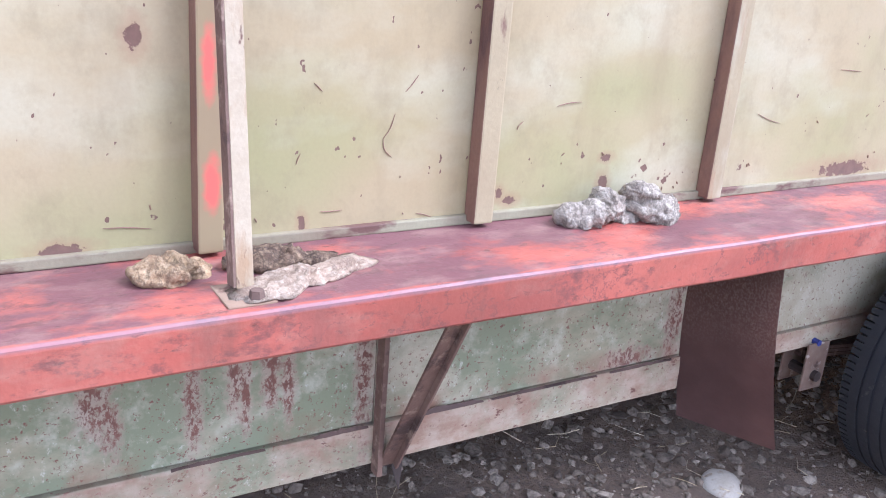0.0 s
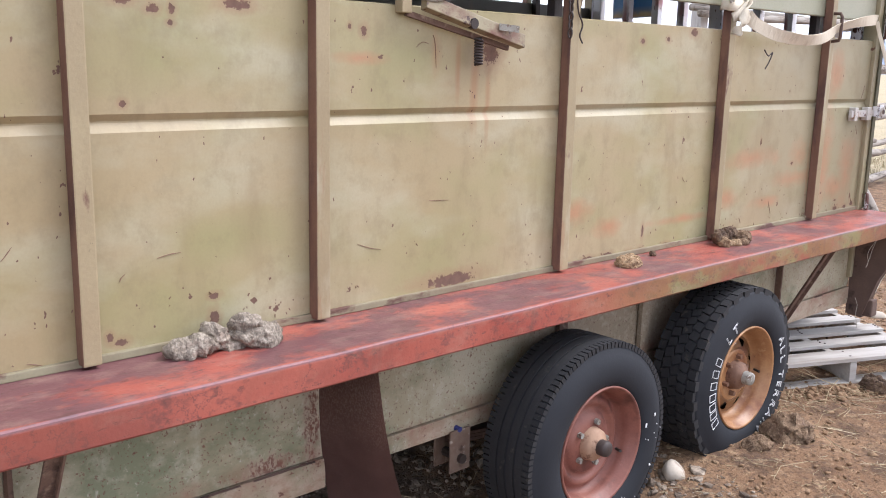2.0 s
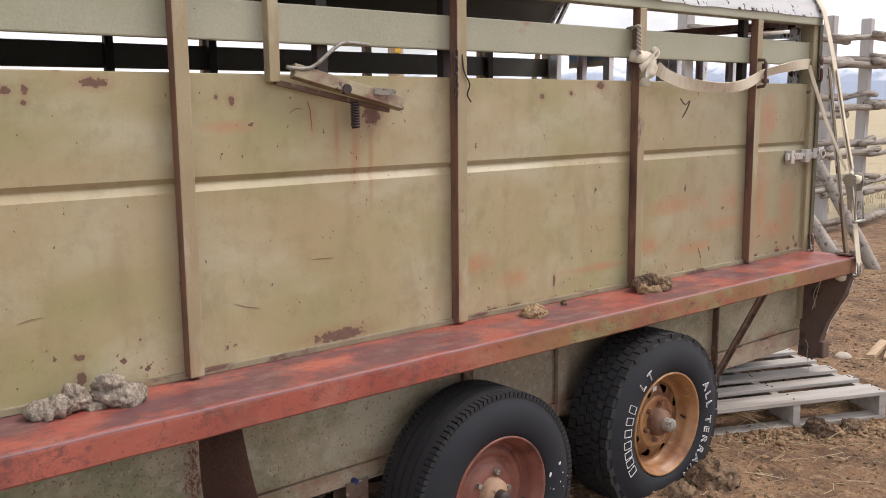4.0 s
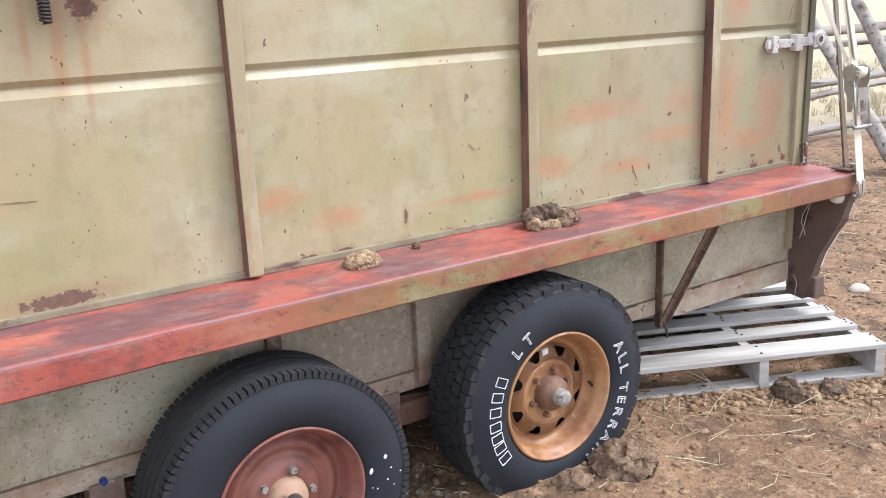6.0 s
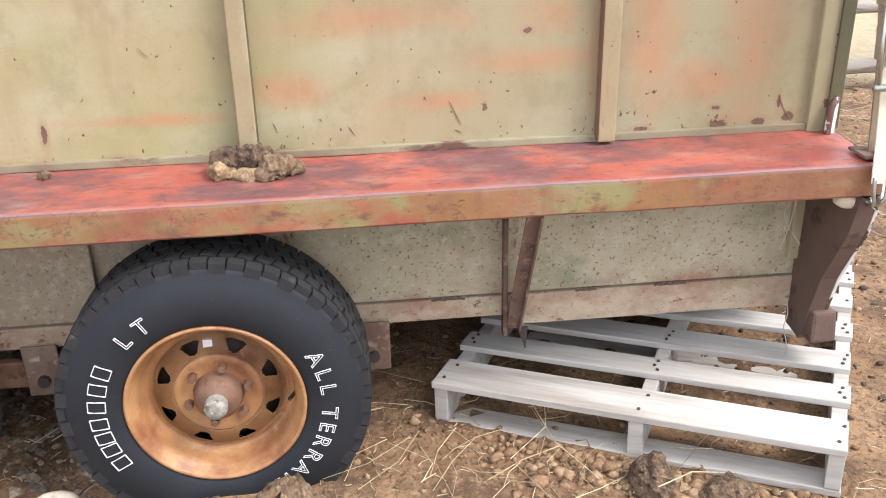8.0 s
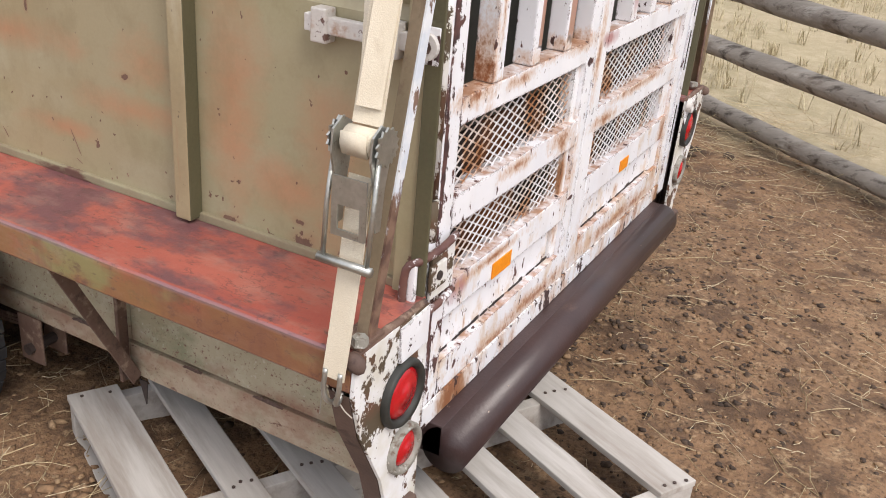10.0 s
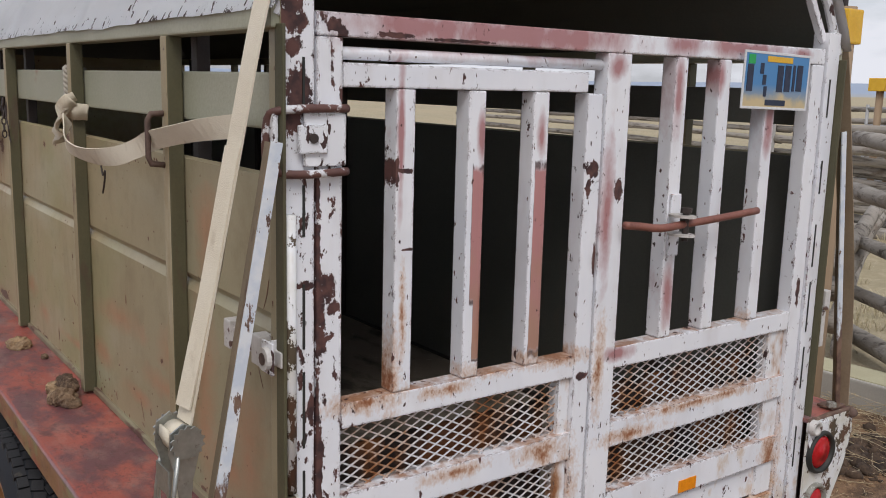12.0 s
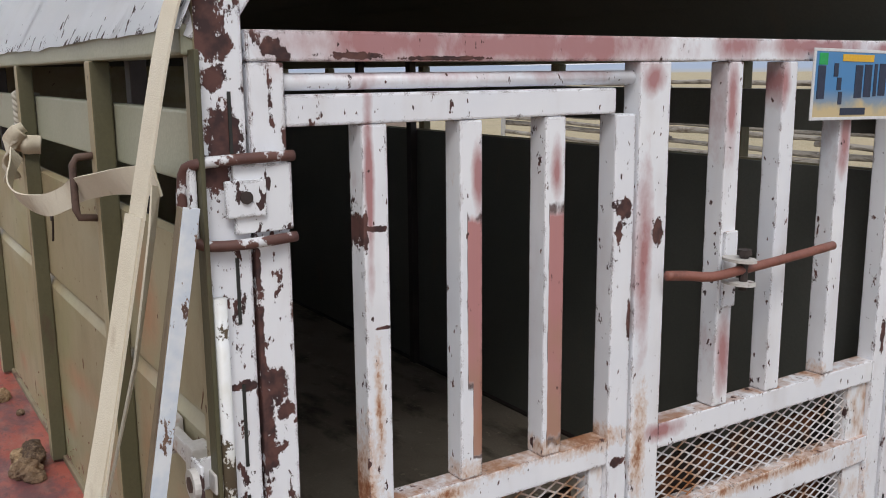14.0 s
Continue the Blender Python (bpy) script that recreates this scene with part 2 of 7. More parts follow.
def low_panel_material():
    n = Nodes("skirt_paint")
    col = n.mix(n.ramp(n.noise(3.0, 5, fixed=True), 0.35, 0.65), (0.34, 0.30, 0.20), (0.45, 0.41, 0.30))
    fore = n.ramp(n.axis(0), -3.9, -2.6, 0.13, -0.02)
    g = n.math("ADD", n.noise(4.0, 6, (1, 1, 1.6), 0.65, fixed=True, shift=3.0), fore)
    col = n.mix(n.ramp(g, 0.5, 0.68, 0, 0.82), col, (0.165, 0.20, 0.118))
    pale = n.ramp(n.noise(14, 6, (1, 1, 1), 0.7, fixed=True, shift=7.0), 0.52, 0.68, 0, 0.6)
    col = n.mix(pale, col, (0.50, 0.47, 0.37))
    streak = n.math("ADD", n.noise(11, 5, (1, 1, 0.28), 0.6, fixed=True, shift=5.0), n.ramp(n.axis(2), 0.45, 0.8, -0.06, 0.06))
    sm = n.ramp(streak, 0.66, 0.72)
    speck = n.ramp(n.noise(120, 4, (1, 1, 1), 0.65, fixed=True, shift=1.0), 0.60, 0.66, 0, 0.75)
    flake = n.ramp(n.noise(70, 6, (1, 1, 0.8), 0.72, fixed=True, shift=21.0), 0.60, 0.67, 0, 0.5)
    col = n.mix(flake, col, (0.60, 0.58, 0.50))
    rust = n.math("MAXIMUM", n.math("MULTIPLY", sm, n.ramp(n.noise(55, 3, fixed=True), 0.45, 0.55)), speck)
    col = n.mix(rust, col, (0.17, 0.065, 0.045))
    mid = n.math("MULTIPLY", n.ramp(n.axis(0), -2.75, -2.45), n.ramp(n.axis(0), -1.45, -1.15, 1, 0))
    tan = n.mix(n.ramp(n.noise(40, 5, (1, 1, 1), 0.7, fixed=True, shift=14.0), 0.5, 0.62), (0.29, 0.225, 0.16), (0.40, 0.33, 0.25))
    col = n.mix(n.math("MULTIPLY", mid, 0.75), col, tan)
    crust = n.math("MULTIPLY", n.math("SUBTRACT", n.noise(48, 5, (1, 1, 0.7), 0.7, fixed=True, shift=8.0), 0.5), 5.0)
    runs = n.spots([(-4.825, 0.60, 0.022, 0.05), (-4.80, 0.55, 0.012, 0.05), (-4.655, 0.565, 0.011, 0.08), (-4.575, 0.60, 0.013, 0.055), (-4.555, 0.56, 0.008, 0.06), (-4.505, 0.60, 0.016, 0.055), (-4.47, 0.58, 0.010, 0.06), (-4.31, 0.56, 0.014, 0.13), (-3.6, 0.47, 0.05, 0.02), (-3.46, 0.55, 0.02, 0.10)], 0, crust)
    col = n.mix(n.ramp(runs, 0.9, 2.0, 0.5, 0), col, (0.42, 0.30, 0.25))
    rust = n.math("MAXIMUM", rust, n.math("MULTIPLY", n.ramp(runs, 0.7, 1.35, 1, 0), n.ramp(n.noise(110, 5, (1, 1, 0.6), 0.7, fixed=True, shift=11.0), 0.45, 0.51)))
    col = n.mix(rust, col, n.mix(n.noise(60, 4, fixed=True, shift=5.5), (0.10, 0.042, 0.030), (0.22, 0.105, 0.072)))
    lip = n.math("MULTIPLY", n.ramp(n.axis(2), 0.440, 0.448, 1, 0), n.ramp(n.noise(6, 6, (1, 1, 1), 0.7, fixed=True, shift=19.0), 0.38, 0.58, 0.1, 0.8))
    tinge = n.mix(n.ramp(n.noise(17, 6, (0.7, 1, 1), 0.7, fixed=True, shift=23.0), 0.42, 0.58), (0.44, 0.33, 0.25), (0.31, 0.185, 0.13))
    col = n.mix(lip, col, tinge)
    scab = n.math("MULTIPLY", n.ramp(n.axis(2), 0.442, 0.447, 1, 0), n.ramp(n.noise(38, 6, (0.6, 1, 1), 0.72, fixed=True, shift=29.0), 0.60, 0.66))
    col = n.mix(scab, col, (0.14, 0.065, 0.045))
    joint = n.math("ABSOLUTE", n.math("SUBTRACT", n.axis(2), 0.455))
    band = n.math("MULTIPLY", n.ramp(joint, 0.0, 0.05, 1, 0), n.ramp(n.noise(9, 5, fixed=True, shift=2.0), 0.45, 0.65))
    col = n.mix(n.math("MULTIPLY", band, 0.8), col, (0.24, 0.11, 0.07))
    n.bump(n.math("SUBTRACT", n.noise(120, 3), n.math("MULTIPLY", rust, 0.8)), 0.4, 0.003)
    return n.done(col, 0.65)


def board_material():
    n = Nodes("red_board_paint")
    col = n.mix(n.ramp(n.noise(3.0, 5, (0.7, 2, 2), fixed=True), 0.35, 0.65), (0.31, 0.072, 0.052), (0.39, 0.115, 0.082))
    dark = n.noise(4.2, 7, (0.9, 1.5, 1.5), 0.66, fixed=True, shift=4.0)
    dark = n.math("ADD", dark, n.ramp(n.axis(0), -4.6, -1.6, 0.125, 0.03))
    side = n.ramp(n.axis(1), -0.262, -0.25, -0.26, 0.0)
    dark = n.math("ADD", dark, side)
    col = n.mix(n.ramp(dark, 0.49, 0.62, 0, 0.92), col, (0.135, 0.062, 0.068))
    patch = n.ramp(n.noise(13, 7, (0.9, 1.3, 1.3), 0.72, fixed=True, shift=31.0), 0.55, 0.64, 0, 0.6)
    col = n.mix(patch, col, (0.085, 0.045, 0.045))
    # the outer face keeps green and ochre paint towards the tail
    face = n.ramp(n.axis(1), -0.268, -0.262, 1.0, 0.0)
    tail = n.ramp(n.axis(0), -2.75, -2.2)
    gr = n.math("MULTIPLY", n.math("MULTIPLY", face, tail), n.ramp(n.noise(3.3, 5, (1, 1, 2), fixed=True, shift=8.0), 0.34, 0.5, 0.0, 0.9))
    col = n.mix(gr, col, (0.22, 0.17, 0.062))
    gg = n.math("MULTIPLY", gr, n.ramp(n.noise(4.6, 5, (1, 1, 2), fixed=True, shift=12.0), 0.52, 0.6))
    col = n.mix(gg, col, (0.24, 0.27, 0.12))
    wear = n.ramp(n.noise(26, 6, (1, 2.5, 2.5), 0.7, fixed=True, shift=2.0), 0.585, 0.68, 0, 0.8)
    col = n.mix(wear, col, (0.075, 0.04, 0.035))
    dust = n.ramp(n.noise(8, 6, (1, 2, 2), 0.7, fixed=True, shift=6.0), 0.5, 0.75, 0, 0.4)
    col = n.mix(dust, col, (0.40, 0.27, 0.21))
    crack = n.ramp(n.noise(16, 6, (0.5, 1.8, 1.0), 0.68, fixed=True, shift=15.0), 0.60, 0.68, 0, 0.75)
    hair = n.math("ABSOLUTE", n.math("SUBTRACT", n.noise(9, 6, (1, 1.4, 1), 0.62, fixed=True, shift=41.0), 0.5))
    hair = n.math("MULTIPLY", n.ramp(hair, 0.0, 0.010, 0.8, 0), n.ramp(n.noise(5, 3, fixed=True, shift=44.0), 0.46, 0.56))
    crack = n.math("MAXIMUM", crack, hair)
    col = n.mix(crack, col, (0.11, 0.05, 0.048))
    drip = n.ramp(n.noise(14, 4, (1, 1, 0.2), 0.6, fixed=True, shift=25.0), 0.55, 0.68, 0, 0.7)
    col = n.mix(n.math("MULTIPLY", drip, face), col, (0.16, 0.075, 0.06))
    stain = n.ramp(n.noise(2.6, 6, (1, 1, 1.5), 0.7, fixed=True, shift=33.0), 0.46, 0.62, 0, 0.7)
    col = n.mix(n.math("MULTIPLY", stain, face), col, (0.17, 0.060, 0.045))
    # pale line along the outer corner: its highlight painted in, broken by noise
    rub_glint = n.math("MULTIPLY", n.ramp(n.axis(1), -0.256, -0.260), n.ramp(n.axis(2), 0.844, 0.848))
    rub_glint = n.math("MULTIPLY", rub_glint, n.ramp(n.noise(12, 5, (0.4, 1, 1), fixed=True, shift=20.0), 0.3, 0.5, 0.1, 0.6))
    col = n.mix(rub_glint, col, (0.17, 0.125, 0.15))
    n.bump(n.math("SUBTRACT", n.noise(90, 4, fixed=True), n.math("MULTIPLY", wear, 0.5)), 0.3, 0.003)
    return n.done(col, n.ramp(n.noise(6, 4, fixed=True), 0.3, 0.7, 0.36, 0.6))


def white_material(name, rust_amount=0.0, chips_at=0.655, red=0.0, tall=(1, 1, 0.4), chip_scale=13.0, worn_edges=True, low_edge=0.0, base=((0.77, 0.79, 0.83), (0.84, 0.85, 0.87)), grime=0.3):
    n = Nodes(name)
    col = n.mix(n.ramp(n.noise(4.0, 4), 0.35, 0.65), *base)
    dirt = n.ramp(n.noise(9.0, 5, tall, shift=2.0), 0.5, 0.75, 0, grime)
    col = n.mix(dirt, col, (0.50, 0.44, 0.40))
    if red:
        r = n.ramp(n.noise(2.2, 3, (1, 1, 0.6), shift=5.0), 0.62 - red, 0.80 - red, 0, 0.85)
        col = n.mix(r, col, (0.36, 0.12, 0.12))
    if rust_amount:
        s = n.noise(8.0, 6, (1, 1, 0.5), 0.65, shift=9.0)
        m = n.ramp(s, 0.60 - rust_amount, 0.74 - rust_amount, 0, 0.95)
        col = n.mix(m, col, (0.50, 0.30, 0.16))
        m2 = n.ramp(s, 0.67 - rust_amount, 0.78 - rust_amount, 0, 0.9)
        col = n.mix(m2, col, (0.24, 0.085, 0.03))
    a = n.noise(chip_scale, 5, (1, 1, 0.7), 0.6, shift=1.0)
    b = n.noise(52.0, 3, (1, 1, 0.45), 0.55, shift=3.0)
    chips = n.math("MAXIMUM", n.ramp(a, chips_at, chips_at + 0.012), n.ramp(b, chips_at + 0.045, chips_at + 0.065))
    if worn_edges:
        worn = n.math("ADD", n.noise(45.0, 5, (1, 1, 0.6), 0.65, shift=6.0), n.math("MULTIPLY", n.edge(), 0.18))
        chips = n.math("MAXIMUM", chips, n.ramp(worn, 0.65, 0.675))
    if low_edge:
        peel = n.math("ADD", n.noise(30.0, 5, (1, 1, 0.5), 0.65, fixed=True), n.ramp(n.axis(2), low_edge, low_edge + 0.07, 0.13, 0.0))
        chips = n.math("MAXIMUM", chips, n.ramp(peel, 0.70, 0.71))
    col = n.mix(chips, col, (0.055, 0.028, 0.026))
    n.bump(n.math("SUBTRACT", n.math("MULTIPLY", n.noise(60, 3), 0.3), chips), 0.5, 0.0015)
    return n.done(col, n.ramp(chips, 0, 1, 0.36, 0.75))


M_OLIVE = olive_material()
M_SKIRT = low_panel_material()
M_BOARD = board_material()
GATE_RUST = [(0.182, 1.232, 0.1, 0.022), (0.248, 1.28, 0.022, 0.09), (0.396, 1.22, 0.06, 0.014), (0.557, 1.252, 0.11, 0.02), (0.76, 1.24, 0.085, 0.02), (0.894, 1.192, 0.018, 0.11), (0.431, 1.01, 0.08, 0.016), (0.7, 1.005, 0.07, 0.028), (1.27, 1.02, 0.18, 0.014), (1.037, 0.98, 0.1, 0.02), (1.507, 1.245, 0.02, 0.024), (0.272, 1.4, 0.008, 0.1), (1.448, 1.02, 0.12, 0.014), (0.71, 0.99, 0.04, 0.03), (0.785, 0.9, 0.04, 0.1), (0.351, 0.805, 0.14, 0.012), (1.269, 0.576, 0.3, 0.025), (0.67, 0.57, 0.25, 0.025), (0.418, 0.555, 0.16, 0.022), (0.274, 0.659, 0.006, 0.02), (1.328, 0.667, 0.02, 0.016), (0.97, 0.64, 0.03, 0.08), (1.494, 0.569, 0.2, 0.02), (1.7, 0.75, 0.05, 0.2)]
GATE_RED = [(0.480, 1.80, 0.012, 0.06), (0.660, 1.80, 0.014, 0.05), (0.57, 2.03, 0.36, 0.050), (0.32, 2.032, 0.20, 0.050), (0.74, 2.030, 0.20, 0.050), (1.42, 2.035, 0.20, 0.020), (1.15, 2.035, 0.07, 0.03), (1.33, 2.035, 0.07, 0.03), (1.138, 1.90, 0.018, 0.10), (1.545, 1.836, 0.020, 0.10), (0.262, 1.80, 0.008, 0.16), (0.905, 1.97, 0.03, 0.03), (1.148, 1.359, 0.022, 0.09), (0.494, 1.388, 0.014, 0.10), (0.890, 1.60, 0.022, 0.16), (1.31, 1.96, 0.02, 0.05), (1.68, 2.03, 0.05, 0.015), (0.18, 0.80, 0.05, 0.03), (0.96, 1.22, 0.06, 0.02)]
GATE_BARE = [(0.023, 2.03, 0.022, 0.018), (0.02, 1.887, 0.03, 0.06), (0.063, 1.595, 0.005, 0.08), (0.087, 1.496, 0.02, 0.035), (0.072, 1.388, 0.013, 0.045), (0.834, 1.714, 0.024, 0.03), (0.822, 1.668, 0.01, 0.026), (0.031, 1.505, 0.028, 0.01), (0.064, 1.69, 0.005, 0.045), (0.1, 2.025, 0.02, 0.016), (0.271, 1.731, 0.027, 0.006), (0.285, 1.559, 0.022, 0.0035), (0.856, 1.485, 0.008, 0.05), (0.928, 1.66, 0.016, 0.034), (0.24, 2.012, 0.06, 0.006), (0.834, 1.18, 0.022, 0.012), (0.07, 1.1, 0.006, 0.12), (0.07, 0.66, 0.006, 0.08), (0.835, 0.8, 0.024, 0.006), (1.77, 1.3, 0.01, 0.05), (0.001, 2.07, 0.03, 0.03), (0.006, 1.98, 0.022, 0.02), (-0.014, 1.62, 0.012, 0.05), (0.046, 1.24, 0.008, 0.05), (-0.014, 1.0, 0.012, 0.06), (0.036, 0.72, 0.03, 0.03), (0.064, 1.5, 0.007, 0.22), (0.064, 1.12, 0.006, 0.2), (0.068, 1.46, 0.014, 0.07), (0.064, 0.78, 0.006, 0.14), (0.006, 1.84, 0.028, 0.035), (-0.004, 2.03, 0.03, 0.03), (0.1, 1.45, 0.018, 0.014), (0.252, 1.73, 0.006, 0.04), (0.4, 2.008, 0.1, 0.004), (0.118, 2.012, 0.012, 0.02), (0.1, 1.78, 0.012, 0.018)]


def gate_material():
    n = Nodes("white_gate_paint")
    col = n.mix(n.ramp(n.noise(4.0, 4), 0.35, 0.65), (0.78, 0.80, 0.85), (0.85, 0.86, 0.89))
    dirt = n.ramp(n.noise(10.0, 5, (1, 1, 0.4), shift=2.0), 0.5, 0.75, 0, 0.3)
    col = n.mix(dirt, col, (0.50, 0.44, 0.41))
    soft = n.math("MULTIPLY", n.math("SUBTRACT", n.noise(14.0, 5, (1, 1, 0.6), 0.65, fixed=True), 0.5), 2.0)
    red = n.spots(GATE_RED, 1, soft)
    col = n.mix(n.ramp(red, 0.35, 1.35, 0.86, 0), col, (0.36, 0.115, 0.115))
    wave = n.math("MULTIPLY", n.math("SUBTRACT", n.noise(38.0, 5, (1, 1, 0.5), 0.6, fixed=True, shift=3.3), 0.5), 0.20)
    block = n.blocks([(0.475, 1.575, 0.0185, 0.158), (0.480, 1.36, 0.012, 0.08), (0.663, 1.50, 0.0205, 0.233)], wave)
    tone = n.mix(n.ramp(n.math("ADD", n.axis(2), n.math("MULTIPLY", n.noise(9.0, 4, fixed=True), 0.5)), 1.55, 1.80), (0.36, 0.16, 0.085), (0.43, 0.145, 0.135))
    col = n.mix(n.ramp(block, 0.93, 1.03, 0.88, 0), col, tone)
    rim_line = n.math("MULTIPLY", n.ramp(n.math("ABSOLUTE", n.math("SUBTRACT", block, 1.0)), 0.02, 0.06, 1, 0), n.ramp(n.noise(24.0, 4, (1, 1, 0.4), fixed=True, shift=6.6), 0.47, 0.54))
    col = n.mix(n.math("MULTIPLY", rim_line, 0.85), col, (0.06, 0.028, 0.026))
    low = n.ramp(n.axis(2), 0.5, 1.25, -0.55, 0.15)
    speck = n.math("MULTIPLY", n.math("SUBTRACT", n.noise(26.0, 6, (1, 1, 0.6), 0.68, fixed=True, shift=4.0), 0.5), 2.9)
    rust = n.spots(GATE_RUST, 1, speck)
    fine = n.math("MULTIPLY", n.math("SUBTRACT", n.noise(110.0, 4, (1, 1, 0.7), 0.7, fixed=True, shift=5.0), 0.5), 2.4)
    rust = n.math("ADD", rust, fine)
    geo = n.t.nodes.new("ShaderNodeNewGeometry")
    sep = n.t.nodes.new("ShaderNodeSeparateXYZ")
    n.t.links.new(geo.outputs["Normal"], sep.inputs[0])
    ledge = n.math("MULTIPLY", n.ramp(sep.outputs[2], 0.6, 0.8), n.ramp(n.noise(16.0, 6, (1, 1, 1), 0.7, fixed=True, shift=2.6), 0.40, 0.60))
    ledge = n.math("MULTIPLY", ledge, n.ramp(n.axis(2), 1.7, 1.9, 0.9, 0.0))
    stray = n.ramp(n.math("SUBTRACT", n.noise(9.0, 6, (1, 1, 0.6), 0.7, fixed=True, shift=9.0), n.math("MULTIPLY", low, 0.32)), 0.65, 0.76, 0, 0.7)
    col = n.mix(stray, col, (0.60, 0.45, 0.30))
    col = n.mix(n.ramp(rust, 0.3, 1.5, 0.75, 0), col, (0.54, 0.30, 0.14))
    col = n.mix(n.ramp(rust, -0.15, 0.6, 0.95, 0), col, (0.26, 0.085, 0.028))
    col = n.mix(ledge, col, (0.36, 0.17, 0.08))
    ragged = n.math("MULTIPLY", n.math("SUBTRACT", n.noise(60.0, 5, (1, 1, 0.8), 0.7, fixed=True, shift=1.0), 0.5), 2.8)
    bare = n.ramp(n.spots(GATE_BARE, 1, ragged), 0.85, 0.95, 1, 0)
    a = n.noise(20.0, 5, (1, 1, 0.7), 0.6, fixed=True, shift=1.0)
    b = n.noise(62.0, 3, (1, 1, 0.45), 0.55, fixed=True, shift=3.0)
    chips = n.math("MAXIMUM", n.ramp(a, 0.685, 0.695), n.ramp(b, 0.675, 0.695))
    worn = n.math("ADD", n.noise(42.0, 5, (1, 1, 0.55), 0.65, fixed=True, shift=6.0), n.math("MULTIPLY", n.edge(), 0.185))
    worn = n.math("ADD", worn, n.ramp(n.axis(1), 0.10, 0.28, 0.085, 0.0))
    worn = n.math("ADD", worn, n.ramp(n.axis(2), 0.70, 1.25, 0.03, 0.0))
    chips = n.math("MAXIMUM", chips, n.ramp(worn, 0.66, 0.685))
    chips = n.math("MAXIMUM", chips, bare)
    col = n.mix(chips, col, n.mix(n.ramp(n.noise(30, 3, fixed=True), 0.4, 0.6), (0.045, 0.022, 0.022), (0.115, 0.05, 0.042)))
    n.bump(n.math("SUBTRACT", n.math("MULTIPLY", n.noise(60, 3), 0.3), chips), 0.5, 0.0015)
    return n.done(col, n.ramp(chips, 0, 1, 0.34, 0.75))


M_WHITE = gate_material()
M_MESH = white_material("white_mesh_paint", 0.12, 0.70, worn_edges=False, base=((0.60, 0.60, 0.62), (0.70, 0.70, 0.72)))
M_WHITE_RUST = white_material("cream_rusting_paint", 0.09, 0.64)
M_WHITE_CHIP = white_material("white_flaking_paint", 0.0, 0.60, chip_scale=26.0)
M_SILL = white_material("cream_sill_paint", 0.15, 0.60)


def tail_material():
    n = Nodes("white_flaking_tail_paint")
    bare = n.mix(n.ramp(n.noise(9, 5), 0.42, 0.6), (0.085, 0.062, 0.036), (0.13, 0.062, 0.036))
    white = n.mix(n.ramp(n.noise(12, 5, shift=3.0), 0.4, 0.7), (0.78, 0.79, 0.80), (0.62, 0.60, 0.52))
    m = n.math("ADD", n.noise(17, 7, (1, 1, 0.8), 0.7, shift=1.0), n.math("MULTIPLY", n.noise(5, 3, shift=8.0), 0.35))
    flake = n.ramp(m, 0.645, 0.66)
    col = n.mix(flake, bare, white)
    n.bump(n.math("ADD", n.math("MULTIPLY", n.noise(70, 3), 0.3), flake), 0.6, 0.0015)
    return n.done(col, n.ramp(flake, 0, 1, 0.75, 0.42))


M_TAIL = tail_material()
M_ROOF = white_material("white_roof_paint", 0.0, 0.71, 0.0, (1, 1, 1), worn_edges=False, low_edge=2.06, base=((0.86, 0.87, 0.89), (0.90, 0.90, 0.91)), grime=0.12)
M_POST = surface("post_paint", (0.38, 0.315, 0.19), (0.31, 0.245, 0.145), 4.0, (0.3, 0.7), [((0.48, 0.44, 0.33), 5.0, 0.50, 0.66, (1, 1, 0.3)), ((0.32, 0.15, 0.085), 7.0, 0.60, 0.72, (2, 1, 0.25)), ((0.14, 0.065, 0.05), 12.0, 0.62, 0.70, (1, 1, 0.35)), (DARK, 30.0, 0.68, 0.72, (1, 1, 0.6))], 0.5)
M_GREEN_POST = surface("green_slat_paint", (0.34, 0.345, 0.245), (0.41, 0.405, 0.31), 3.0, (0.3, 0.7), [((0.30, 0.16, 0.09), 6.0, 0.66, 0.76, (0.5, 1, 1)), (DARK, 30.0, 0.72, 0.75, (0.6, 1, 1))], 0.5)
M_RUST = surface("rusty_steel", (0.125, 0.072, 0.053), (0.18, 0.115, 0.085), 9.0, (0.35, 0.65), [((0.29, 0.21, 0.155), 30.0, 0.55, 0.68, (1, 1, 1)), ((0.055, 0.033, 0.027), 12.0, 0.56, 0.66, (1, 1, 1))], 0.8, bump=0.5)
def flap_material():
    n = Nodes("rusty_plate")
    col = n.mix(n.ramp(n.noise(6, 5, fixed=True), 0.35, 0.65), (0.115, 0.062, 0.054), (0.165, 0.090, 0.076))
    up = n.ramp(n.math("ADD", n.axis(2), n.math("MULTIPLY", n.noise(7, 4, fixed=True), 0.22)), 0.60, 0.72)
    sp = n.ramp(n.noise(190, 5, (1, 1, 0.8), 0.72, fixed=True), 0.47, 0.60, 0, 0.8)
    col = n.mix(n.math("MULTIPLY", up, sp), col, (0.25, 0.175, 0.14))
    n.bump(n.noise(120, 3, fixed=True), 0.4, 0.003)
    return n.done(col, 0.75)


